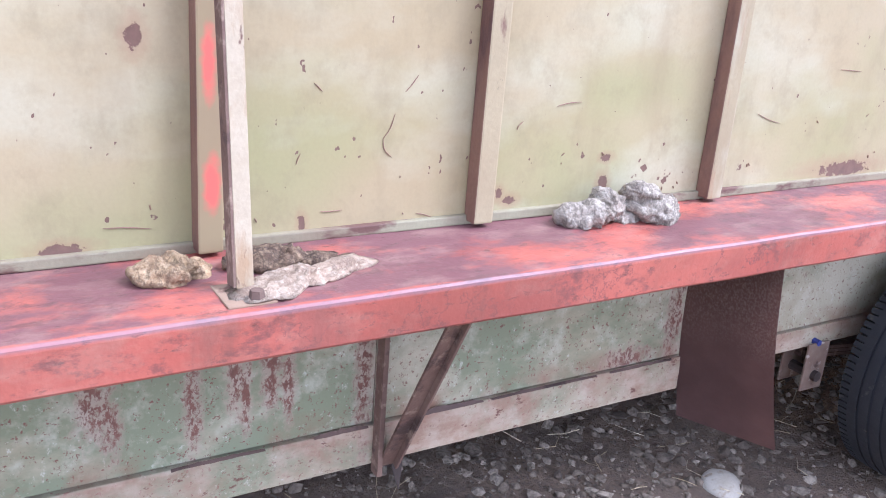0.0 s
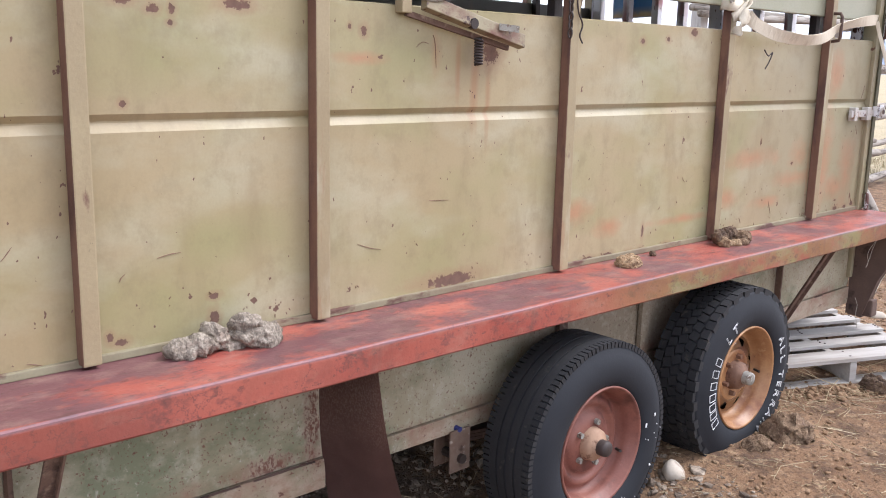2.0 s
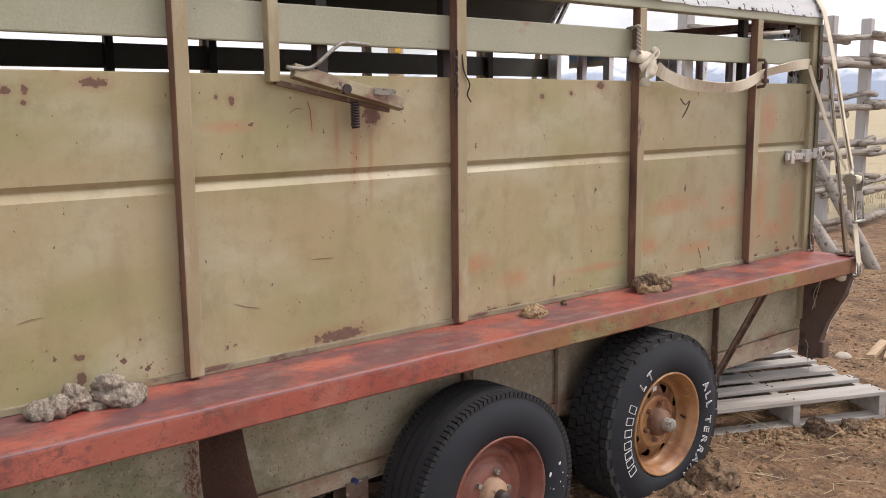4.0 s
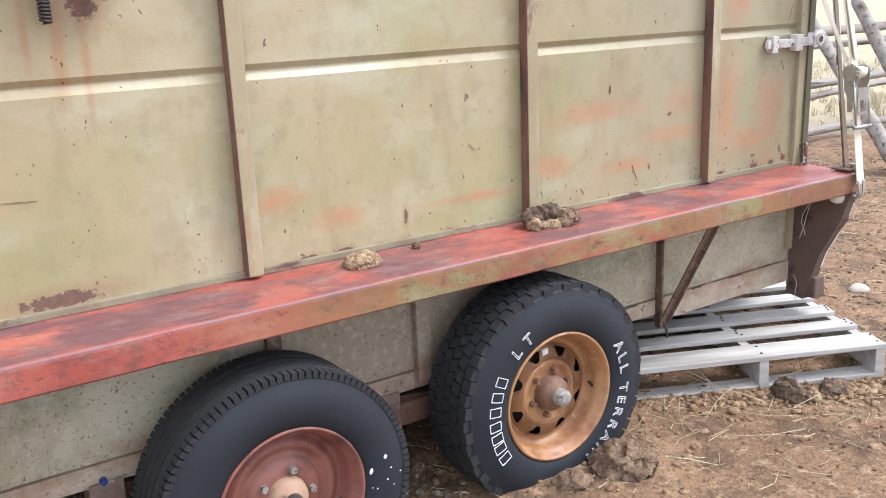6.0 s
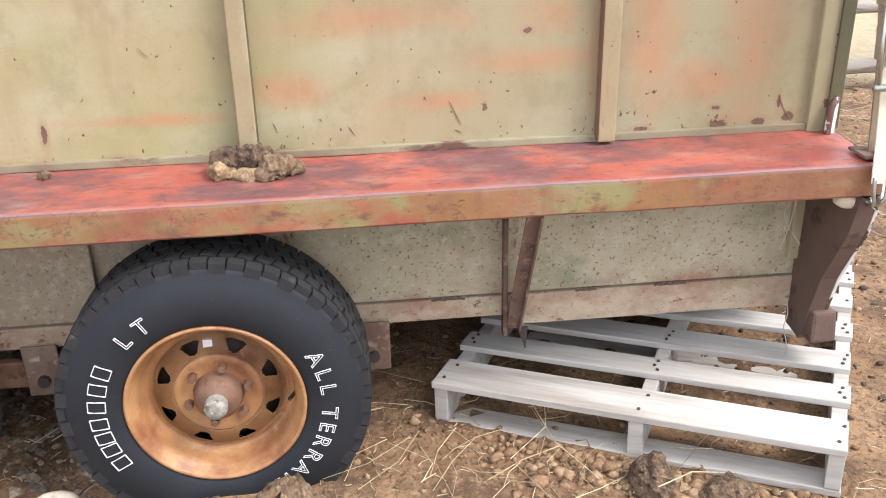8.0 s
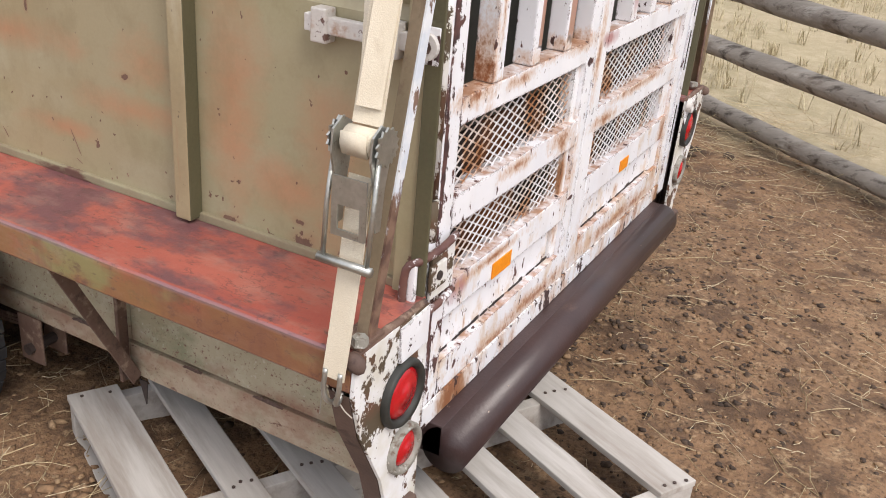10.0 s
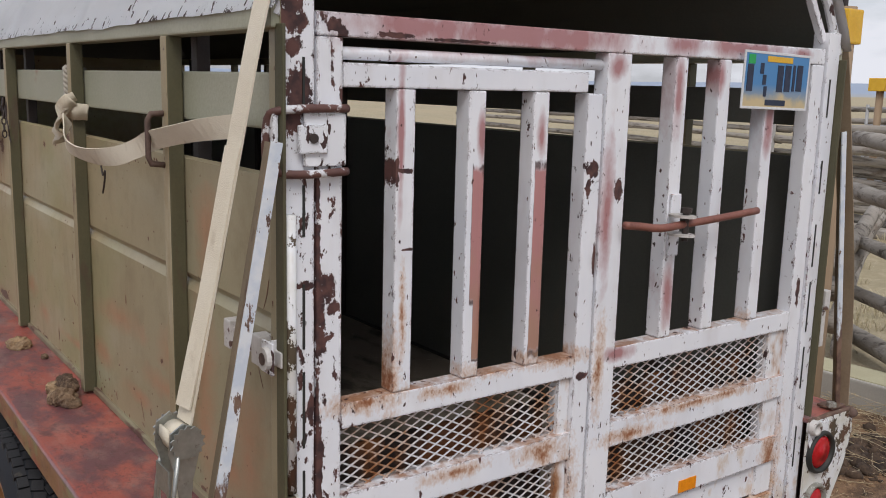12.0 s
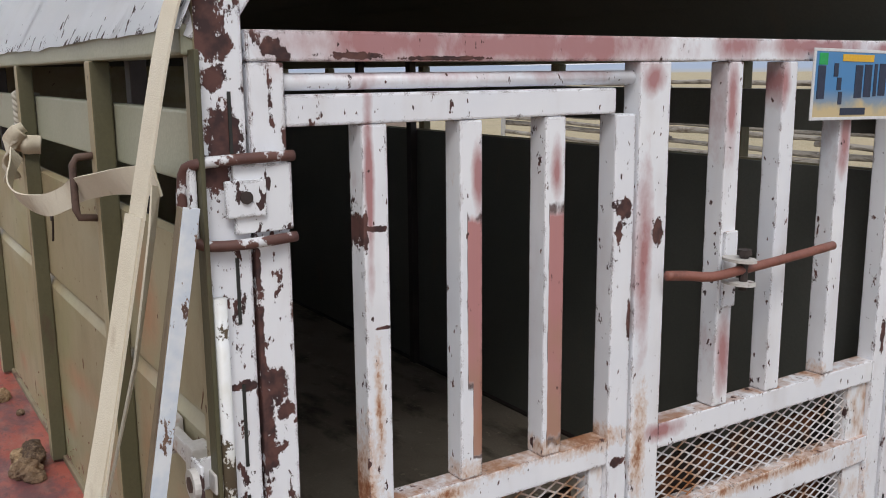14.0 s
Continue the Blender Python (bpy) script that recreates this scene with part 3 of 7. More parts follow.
M_FLAP = flap_material()
M_DARK_STEEL = surface("dark_steel", (0.028, 0.022, 0.021), (0.05, 0.035, 0.03), 6.0, rough=0.6)
def sprayed_post():
    n = Nodes("post_paint_red_marks")
    col = n.mix(n.ramp(n.noise(4.0, 4, fixed=True), 0.3, 0.7), (0.30, 0.235, 0.125), (0.26, 0.19, 0.11))
    soft = n.math("MULTIPLY", n.math("SUBTRACT", n.noise(40.0, 4, fixed=True), 0.5), 1.2)
    m = n.ramp(n.spots([(-4.634, 1.185, 0.014, 0.065), (-4.630, 0.99, 0.016, 0.055)], 0, soft), 0.5, 1.1, 0.85, 0)
    col = n.mix(m, col, (0.62, 0.11, 0.09))
    return n.done(col, 0.5)


M_POST_SPRAY = sprayed_post()
# Post sides: maroon and olive paint, with their shade darkened into the colour.
M_POST_EDGE = surface("post_shaded_maroon_side", (0.17, 0.085, 0.06), (0.22, 0.12, 0.08), 5.0, (0.3, 0.7), [((0.09, 0.045, 0.04), 9.0, 0.52, 0.66, (1, 1, 0.3))], 0.55)
M_POST_TAIL = surface("post_shaded_olive_side", (0.080, 0.076, 0.040), (0.110, 0.098, 0.052), 5.0, (0.3, 0.7), [((0.09, 0.05, 0.036), 9.0, 0.58, 0.70, (1, 1, 0.3))], 0.6)
M_SCRATCH = surface("scratch_rust", (0.27, 0.155, 0.105), (0.18, 0.095, 0.07), 40.0)
# Lining colour is dark to stand for the shade inside the box.
M_LINING = surface("dark_inside_shade", (0.115, 0.12, 0.105), (0.145, 0.143, 0.122), 2.5, (0.3, 0.7), [((0.15, 0.13, 0.105), 5.0, 0.6, 0.75, (1, 1, 0.5))], 0.6)
M_LEDGE = surface("pale_ledge_paint", (0.29, 0.265, 0.17), (0.21, 0.16, 0.105), 7.0, (0.35, 0.7), [((0.12, 0.06, 0.045), 12.0, 0.54, 0.62, (0.4, 1, 1))], 0.6)
M_BOXFLOOR = surface("dirty_box_floor", (0.24, 0.20, 0.155), (0.32, 0.275, 0.215), 3.0, (0.35, 0.65), [((0.10, 0.08, 0.06), 6.0, 0.52, 0.66, (0.5, 1, 1)), ((0.42, 0.36, 0.27), 25.0, 0.62, 0.72, (1, 1, 1))], 0.95, bump=0.6)
M_RUBBER = surface("tyre_rubber", (0.008, 0.0105, 0.016), (0.013, 0.016, 0.022), 8.0, (0.3, 0.7), [((0.05, 0.047, 0.043), 22.0, 0.66, 0.85, (1, 1, 1))], 0.78, bump=0.15)
M_RUBBER_TREAD = surface("tread_rubber", (0.014, 0.015, 0.018), (0.024, 0.024, 0.026), 14.0, (0.3, 0.7), [((0.10, 0.085, 0.065), 26.0, 0.62, 0.8, (1, 1, 1))], 0.75, bump=0.3)
M_GOLD = surface("ochre_rim_paint", (0.34, 0.165, 0.070), (0.45, 0.245, 0.110), 11.0, (0.35, 0.65), [((0.20, 0.078, 0.036), 8.0, 0.47, 0.66, (1, 1, 1)), ((0.52, 0.33, 0.17), 16.0, 0.60, 0.74, (1, 1, 1)), ((0.09, 0.04, 0.025), 40.0, 0.68, 0.72, (1, 1, 1))], 0.42)
M_REDRIM = surface("red_brown_rim_paint", (0.21, 0.075, 0.055), (0.27, 0.11, 0.08), 9.0, (0.35, 0.65), [((0.11, 0.042, 0.032), 10.0, 0.52, 0.68, (1, 1, 1)), ((0.32, 0.19, 0.14), 26.0, 0.66, 0.74, (1, 1, 1))], 0.5)
M_HUB = surface("rusty_hub", (0.145, 0.075, 0.046), (0.21, 0.115, 0.072), 20.0, (0.3, 0.7), [((0.10, 0.045, 0.03), 30.0, 0.55, 0.65, (1, 1, 1))], 0.7)
M_TANHUB = surface("tan_hub_dust", (0.36, 0.22, 0.14), (0.42, 0.28, 0.19), 20.0, (0.3, 0.7), [((0.16, 0.08, 0.05), 30.0, 0.55, 0.65, (1, 1, 1))], 0.7)
M_STEEL = surface("zinc_steel", (0.52, 0.53, 0.50), (0.40, 0.41, 0.38), 30.0, (0.3, 0.7), [((0.20, 0.18, 0.15), 50.0, 0.6, 0.72, (1, 1, 1))], 0.35, 0.85)
M_CHALK = surface("dull_grey_cap", (0.32, 0.315, 0.28), (0.22, 0.21, 0.18), 40.0, (0.3, 0.7), [((0.12, 0.075, 0.05), 50.0, 0.52, 0.64, (1, 1, 1)), ((0.5, 0.5, 0.46), 90.0, 0.6, 0.66, (1, 1, 1))], 0.55)
M_LETTER = surface("white_tyre_letters", (0.78, 0.79, 0.80), (0.66, 0.67, 0.68), 40.0, (0.3, 0.7), (), 0.6)
M_PALLET = surface("whitewashed_pallet_wood", (0.45, 0.425, 0.39), (0.56, 0.54, 0.51), 5.0, (0.35, 0.65), [((0.30, 0.265, 0.23), 16.0, 0.46, 0.70, (0.12, 1, 1)), ((0.22, 0.19, 0.17), 9.0, 0.70, 0.78, (0.5, 1, 1))], 0.8, bump=0.35, grain=60.0, stretch=(0.1, 1, 1))
M_NAIL = surface("nail_rust", (0.05, 0.035, 0.03), (0.08, 0.05, 0.04), 40.0)
M_LOG = surface("grey_weathered_log", (0.28, 0.250, 0.215), (0.40, 0.365, 0.32), 6.0, (0.3, 0.7), [((0.085, 0.070, 0.056), 20.0, 0.52, 0.66, (0.10, 1, 1)), ((0.44, 0.41, 0.37), 9.0, 0.58, 0.75, (0.12, 1, 1)), ((0.15, 0.115, 0.085), 5.0, 0.56, 0.70, (0.5, 1, 1))], 0.85, bump=0.6, grain=45.0, stretch=(0.07, 1, 1), dist=0.01)
M_PALE_LOG = surface("pale_square_post", (0.44, 0.43, 0.42), (0.52, 0.51, 0.50), 6.0, (0.3, 0.7), [((0.25, 0.23, 0.21), 12.0, 0.56, 0.72, (1, 1, 0.1))], 0.85, bump=0.4, grain=45.0, stretch=(1, 1, 0.1))
M_POSTWOOD = surface("tan_post_wood", (0.30, 0.205, 0.125), (0.36, 0.26, 0.165), 5.0, (0.3, 0.7), [((0.22, 0.13, 0.07), 14.0, 0.56, 0.7, (1, 1, 0.1))], 0.75, bump=0.3, grain=60.0, stretch=(1, 1, 0.1))
M_SPLIT_WOOD = surface("split_wood", (0.42, 0.30, 0.185), (0.52, 0.39, 0.26), 6.0, (0.3, 0.7), [((0.25, 0.155, 0.085), 20.0, 0.55, 0.7, (0.1, 1, 1))], 0.85, bump=0.4, grain=60.0, stretch=(0.1, 1, 1))
M_YELLOW = surface("yellow_plastic", (0.75, 0.42, 0.02), (0.82, 0.50, 0.04), 10.0, rough=0.4)
M_STRAP = surface("cream_webbing", (0.66, 0.59, 0.46), (0.74, 0.68, 0.55), 8.0, (0.3, 0.7), [((0.42, 0.34, 0.24), 12.0, 0.6, 0.78, (1, 1, 0.4))], 0.85, bump=0.4, grain=400.0)
M_ROPE = surface("grey_rope", (0.40, 0.37, 0.31), (0.48, 0.45, 0.39), 20.0, rough=0.9)
M_LENS = surface("red_lens", (0.50, 0.012, 0.016), (0.40, 0.010, 0.014), 30.0, rough=0.22, bump=0.1)
M_ORANGE = surface("orange_reflector", (0.90, 0.30, 0.005), (0.82, 0.26, 0.005), 60.0, rough=0.35, bump=0.05)
M_RUSTY_WHITE = surface("rust_rod_white_flecks", (0.14, 0.065, 0.05), (0.10, 0.045, 0.04), 20.0, (0.35, 0.65), [((0.66, 0.66, 0.68), 30.0, 0.53, 0.57, (1, 1, 1))], 0.6)
M_BLACK = surface("black_rubber_ring", (0.02, 0.022, 0.02), (0.035, 0.035, 0.03), 30.0, rough=0.6)
def crease_material(name, tones, dark, amount=0.055):
    """Dried, folded dung: pale ridges, with dark creases painted in to shade the folds."""
    n = Nodes(name)
    col = n.mix(n.ramp(n.noise(20, 5), 0.38, 0.62), tones[0], tones[1])
    col = n.mix(n.ramp(n.noise(75, 6, (1, 1, 1), 0.75, shift=2.0), 0.48, 0.62, 0, 0.8), col, tones[2])
    a = n.math("ABSOLUTE", n.math("SUBTRACT", n.noise(26, 6, (1.3, 0.7, 0.7), 0.7, shift=4.0), 0.5))
    b = n.math("ABSOLUTE", n.math("SUBTRACT", n.noise(60, 5, (0.6, 1, 1.4), 0.7, shift=7.0), 0.5))
    crease = n.math("MAXIMUM", n.ramp(a, 0.0, amount * 0.7, 0.6, 0), n.ramp(b, 0.0, amount * 0.5, 0.35, 0))
    col = n.mix(crease, col, dark)
    n.bump(n.math("SUBTRACT", n.noise(110, 6, (1, 1, 1), 0.75), n.math("MULTIPLY", crease, 0.6)), 0.9, 0.006)
    return n.done(col, 0.95)


M_DUNG = crease_material("dry_tan_dung", ((0.44, 0.30, 0.165), (0.32, 0.205, 0.115), (0.56, 0.42, 0.26)), (0.13, 0.085, 0.055), 0.05)
M_DUNG_POWDER = crease_material("powdered_dung", ((0.47, 0.36, 0.265), (0.38, 0.27, 0.19), (0.56, 0.46, 0.36)), (0.20, 0.125, 0.085), 0.05)
M_DUNG_GREY = crease_material("bleached_grey_dung", ((0.33, 0.275, 0.215), (0.48, 0.415, 0.335), (0.60, 0.53, 0.44)), (0.055, 0.040, 0.031), 0.075)
M_DUNG_BROWN = crease_material("brown_dung", ((0.17, 0.105, 0.064), (0.25, 0.165, 0.10), (0.36, 0.255, 0.16)), (0.08, 0.05, 0.034), 0.03)
M_DUNG_DARK = crease_material("dark_brown_dung", ((0.095, 0.058, 0.040), (0.18, 0.115, 0.072), (0.34, 0.24, 0.15)), (0.035, 0.022, 0.016), 0.06)
M_STONE = surface("pale_field_stone", (0.46, 0.40, 0.32), (0.54, 0.49, 0.42), 12.0, (0.3, 0.7), [((0.26, 0.19, 0.13), 20.0, 0.56, 0.7, (1, 1, 1))], 0.85, bump=0.4)
def loose_material(name, tones, rough=0.95):
    """Small loose pieces, each with a tone of its own."""
    n = Nodes(name)
    r = n.island()
    col = n.mix(n.ramp(r, 0.0, 0.5), tones[0], tones[1])
    col = n.mix(n.ramp(r, 0.5, 1.0), col, tones[2])
    col = n.mix(n.ramp(n.noise(70, 4, fixed=True), 0.4, 0.65, 0, 0.6), col, tuple(c * 0.45 for c in tones[0]))
    n.bump(n.noise(160, 4, fixed=True), 0.7, 0.004)
    return n.done(col, rough)


M_CLOD = loose_material("brown_clods", ((0.19, 0.112, 0.060), (0.28, 0.172, 0.095), (0.39, 0.27, 0.16)))
M_CLOD_DARK = loose_material("dark_dung_crumbs", ((0.045, 0.030, 0.022), (0.085, 0.056, 0.038), (0.13, 0.085, 0.055)))
M_GRAVEL = loose_material("dark_gravel", ((0.125, 0.094, 0.070), (0.225, 0.175, 0.130), (0.40, 0.33, 0.255)), 0.95)
M_STRAW = loose_material("dry_straw", ((0.36, 0.27, 0.15), (0.52, 0.42, 0.25), (0.66, 0.57, 0.40)), 0.8)
M_TUFT = loose_material("dry_grass", ((0.46, 0.39, 0.25), (0.55, 0.48, 0.32), (0.64, 0.57, 0.40)), 0.9)
M_BLOCK = surface("grey_concrete_trough", (0.40, 0.38, 0.34), (0.47, 0.45, 0.40), 4.0, rough=0.9)
M_PIPE = surface("galvanised_rail", (0.36, 0.36, 0.36), (0.44, 0.44, 0.44), 8.0, rough=0.5, metal=0.3)
M_BUMPER = surface("dark_painted_pipe", (0.036, 0.021, 0.022), (0.060, 0.034, 0.032), 5.0, (0.3, 0.7), [((0.14, 0.085, 0.065), 7.0, 0.60, 0.72, (1, 0.4, 1)), ((0.30, 0.22, 0.16), 40.0, 0.70, 0.74, (1, 0.5, 1))], 0.36, bump=0.2)
def prop_material():
    n = Nodes("prop_paint")
    col = n.mix(n.ramp(n.noise(20, 4, fixed=True), 0.4, 0.6), (0.60, 0.66, 0.74), (0.74, 0.77, 0.80))
    z = n.math("ADD", n.axis(2), n.math("MULTIPLY", n.noise(14, 6, (1, 1, 0.5), 0.7, fixed=True), 0.55))
    chips = n.ramp(n.noise(34, 5, (1, 1, 0.5), 0.65, fixed=True, shift=3.0), 0.60, 0.62)
    m = n.math("MAXIMUM", n.ramp(z, 1.40, 1.43, 1, 0), chips)
    col = n.mix(m, col, n.mix(n.ramp(n.noise(25, 4, fixed=True, shift=8.0), 0.4, 0.6), (0.10, 0.055, 0.042), (0.21, 0.13, 0.09)))
    return n.done(col, 0.6)


M_PROP = prop_material()
M_PROP_SIDE = surface("olive_brown_prop", (0.19, 0.15, 0.095), (0.24, 0.185, 0.125), 6.0, (0.35, 0.65), [((0.085, 0.05, 0.038), 14.0, 0.54, 0.66, (1, 1, 0.4))], 0.65)
M_BACK = surface("rust_brown_back", (0.10, 0.064, 0.052), (0.145, 0.092, 0.070), 7.0, (0.35, 0.65), [((0.045, 0.026, 0.022), 12.0, 0.55, 0.66, (1, 1, 1))], 0.8, bump=0.4)
M_HANGER = surface("tan_rust_hanger", (0.20, 0.145, 0.11), (0.145, 0.09, 0.065), 20.0, (0.35, 0.65), [((0.36, 0.31, 0.26), 30.0, 0.58, 0.68, (1, 1, 1)), ((0.07, 0.04, 0.03), 25.0, 0.6, 0.7, (1, 1, 1))], 0.8)
# Rust orange sheet, its dark share deepened for the shade behind the mesh.
M_SCREEN = surface("rust_orange_shaded_sheet", (0.19, 0.065, 0.018), (0.06, 0.025, 0.012), 5.0, (0.40, 0.60), [((0.34, 0.13, 0.038), 4.0, 0.58, 0.70, (1, 1, 0.5)), ((0.022, 0.014, 0.011), 4.0, 0.45, 0.54, (1, 1, 0.6))], 0.9)
M_HASP = surface("worn_white_hasp", (0.55, 0.52, 0.48), (0.66, 0.65, 0.64), 9.0, (0.3, 0.7), [((0.13, 0.075, 0.06), 22.0, 0.61, 0.64, (1, 1, 1)), ((0.36, 0.22, 0.14), 15.0, 0.62, 0.74, (1, 1, 1))], 0.55)

# ---- building helpers ----
def part(name, bm, mat, parent=None, label="", smooth=False):
    me = bpy.data.meshes.new(name)
    bm.to_mesh(me)
    bm.free()
    me.materials.append(mat)
    if smooth:
        me.shade_smooth()
    ob = new(name, me)
    if parent is not None:
        ob.parent = parent
    if label:
        ob["label"] = label
    return ob


def empty(name, loc=(0, 0, 0)):
    ob = new(name)
    ob.location = loc
    ob.empty_display_size = 0.1
    return ob


def box(bm, x0, x1, y0, y1, z0, z1, bevel=0.0, m=None):
    """A box, its edges rounded by bevel; m lays it elsewhere."""
    v = [bm.verts.new((x, y, z)) for x in (x0, x1) for y in (y0, y1) for z in (z0, z1)]
    fs = [bm.faces.new([v[i] for i in f]) for f in ((0, 1, 3, 2), (4, 6, 7, 5), (0, 4, 5, 1), (2, 3, 7, 6), (0, 2, 6, 4), (1, 5, 7, 3))]
    vs = v
    if bevel:
        es = list({e for f in fs for e in f.edges})
        r = bmesh.ops.bevel(bm, geom=es, offset=bevel, segments=2, profile=0.6, affect="EDGES")
        vs = list({w for f in r["faces"] for w in f.verts} | {w for w in v if w.is_valid})
    if m is not None:
        bmesh.ops.transform(bm, matrix=m, verts=vs)
    return vs


def bar(bm, p, q, w, d, side=(0, 1, 0), bevel=0.0):
    """A rectangular bar from p to q, w wide along side and d deep."""
    p, q = Vector(p), Vector(q)
    z = (q - p).normalized()
    x = Vector(side)
    x = (x - z * x.dot(z)).normalized()
    y = z.cross(x)
    m = Matrix(((x.x, y.x, z.x, p.x), (x.y, y.y, z.y, p.y), (x.z, y.z, z.z, p.z), (0, 0, 0, 1)))
    return box(bm, -w / 2, w / 2, -d / 2, d / 2, 0, (q - p).length, bevel, m)


def tube(bm, pts, r, seg=10, caps=True, wob=0.0, radii=None):
    """A round rod along pts."""
    pts = [Vector(p) for p in pts]
    rings, ref = [], None
    for i, p in enumerate(pts):
        t = (pts[min(i + 1, len(pts) - 1)] - pts[max(i - 1, 0)]).normalized()
        if ref is None:
            ref = Vector((0, 0, 1)) if abs(t.z) < 0.9 else Vector((1, 0, 0))
        u = (ref - t * ref.dot(t)).normalized()
        ref = u
        v = t.cross(u)
        rr = radii[i] if radii else r
        ring = []
        for k in range(seg):
            a = 2 * math.pi * k / seg
            s = rr * (1 + (wob * (noise.noise(p * 2.3 + Vector((math.cos(a), math.sin(a), i * 0.37))) if wob else 0)))
            ring.append(bm.verts.new(p + (u * math.cos(a) + v * math.sin(a)) * s))
        rings.append(ring)
    for a, b in zip(rings, rings[1:]):
        for k in range(seg):
            bm.faces.new((a[k], a[(k + 1) % seg], b[(k + 1) % seg], b[k]))
    if caps:
        bm.faces.new(rings[0][::-1])
        bm.faces.new(rings[-1])
    return rings


def lathe(bm, prof, seg=48, a0=0.0, closed=False):
    """A profile of (radius, y) turned round the y axis."""
    rings = []
    for k in range(seg):
        a = a0 + 2 * math.pi * k / seg
        rings.append([bm.verts.new((r * math.cos(a), y, r * math.sin(a))) for r, y in prof])
    n = len(prof)
    for k in range(seg):
        a, b = rings[k], rings[(k + 1) % seg]
        for i in range(n if closed else n - 1):
            j = (i + 1) % n
            bm.faces.new((a[i], a[j], b[j], b[i]))
    return rings


def shove(bm, amp, scale, seed=0.0):
    for v in bm.verts:
        v.co += noise.noise_vector(v.co * scale + Vector((seed, seed * 1.7, -seed))) * amp


def sheet(bm, prof, x0, x1, steps=1):
    """A profile of (y, z) drawn along x."""
    cols = []
    for i in range(steps + 1):
        x = x0 + (x1 - x0) * i / steps
        cols.append([bm.verts.new((x, y, z)) for y, z in prof])
    for a, b in zip(cols, cols[1:]):
        for i in range(len(prof) - 1):
            bm.faces.new((a[i], a[i + 1], b[i + 1], b[i]))
    return cols


def smooth_line(pts, n=6):
    """Catmull-Rom through pts."""
    pts = [Vector(p) for p in pts]
    out = []
    for i in range(len(pts) - 1):
        p0, p1, p2, p3 = pts[max(i - 1, 0)], pts[i], pts[i + 1], pts[min(i + 2, len(pts) - 1)]
        for k in range(n):
            t = k / n
            out.append(0.5 * ((2 * p1) + (p2 - p0) * t + (2 * p0 - 5 * p1 + 4 * p2 - p3) * t * t + (3 * p1 - p0 - 3 * p2 + p3) * t ** 3))
    return out + [pts[-1]]



# ---- the trailer ----
W = 1.86          # outside width of the box
FRONT = -5.55     # its front wall
POSTS = [-5.25, -4.632, -4.087, -3.449, -2.44, -1.458, -0.585]
PW, PD = 0.044, 0.041
Z_FLOOR, Z_LOW, Z_RIDGE, Z_WALL = 0.56, 0.868, 1.415, 1.724
trailer = tagged(empty("livestock_trailer"), "olive livestock trailer with red running board and white rusting tailgate", "trailer")


def wall_profile(s, y):
    """A pressed sheet with a V groove; s is -1 on the near side, and y its outer plane."""
    g = 0.012
    k = lambda d: y - s * d
    return [(k(0), Z_LOW), (k(0), Z_RIDGE - 0.022), (k(g), Z_RIDGE), (k(g), Z_RIDGE + 0.004), (k(0), Z_RIDGE + 0.02), (k(0), Z_WALL - 0.004), (k(0.012), Z_WALL), (k(0.020), Z_WALL), (k(0.020), Z_LOW), (k(0), Z_LOW)]


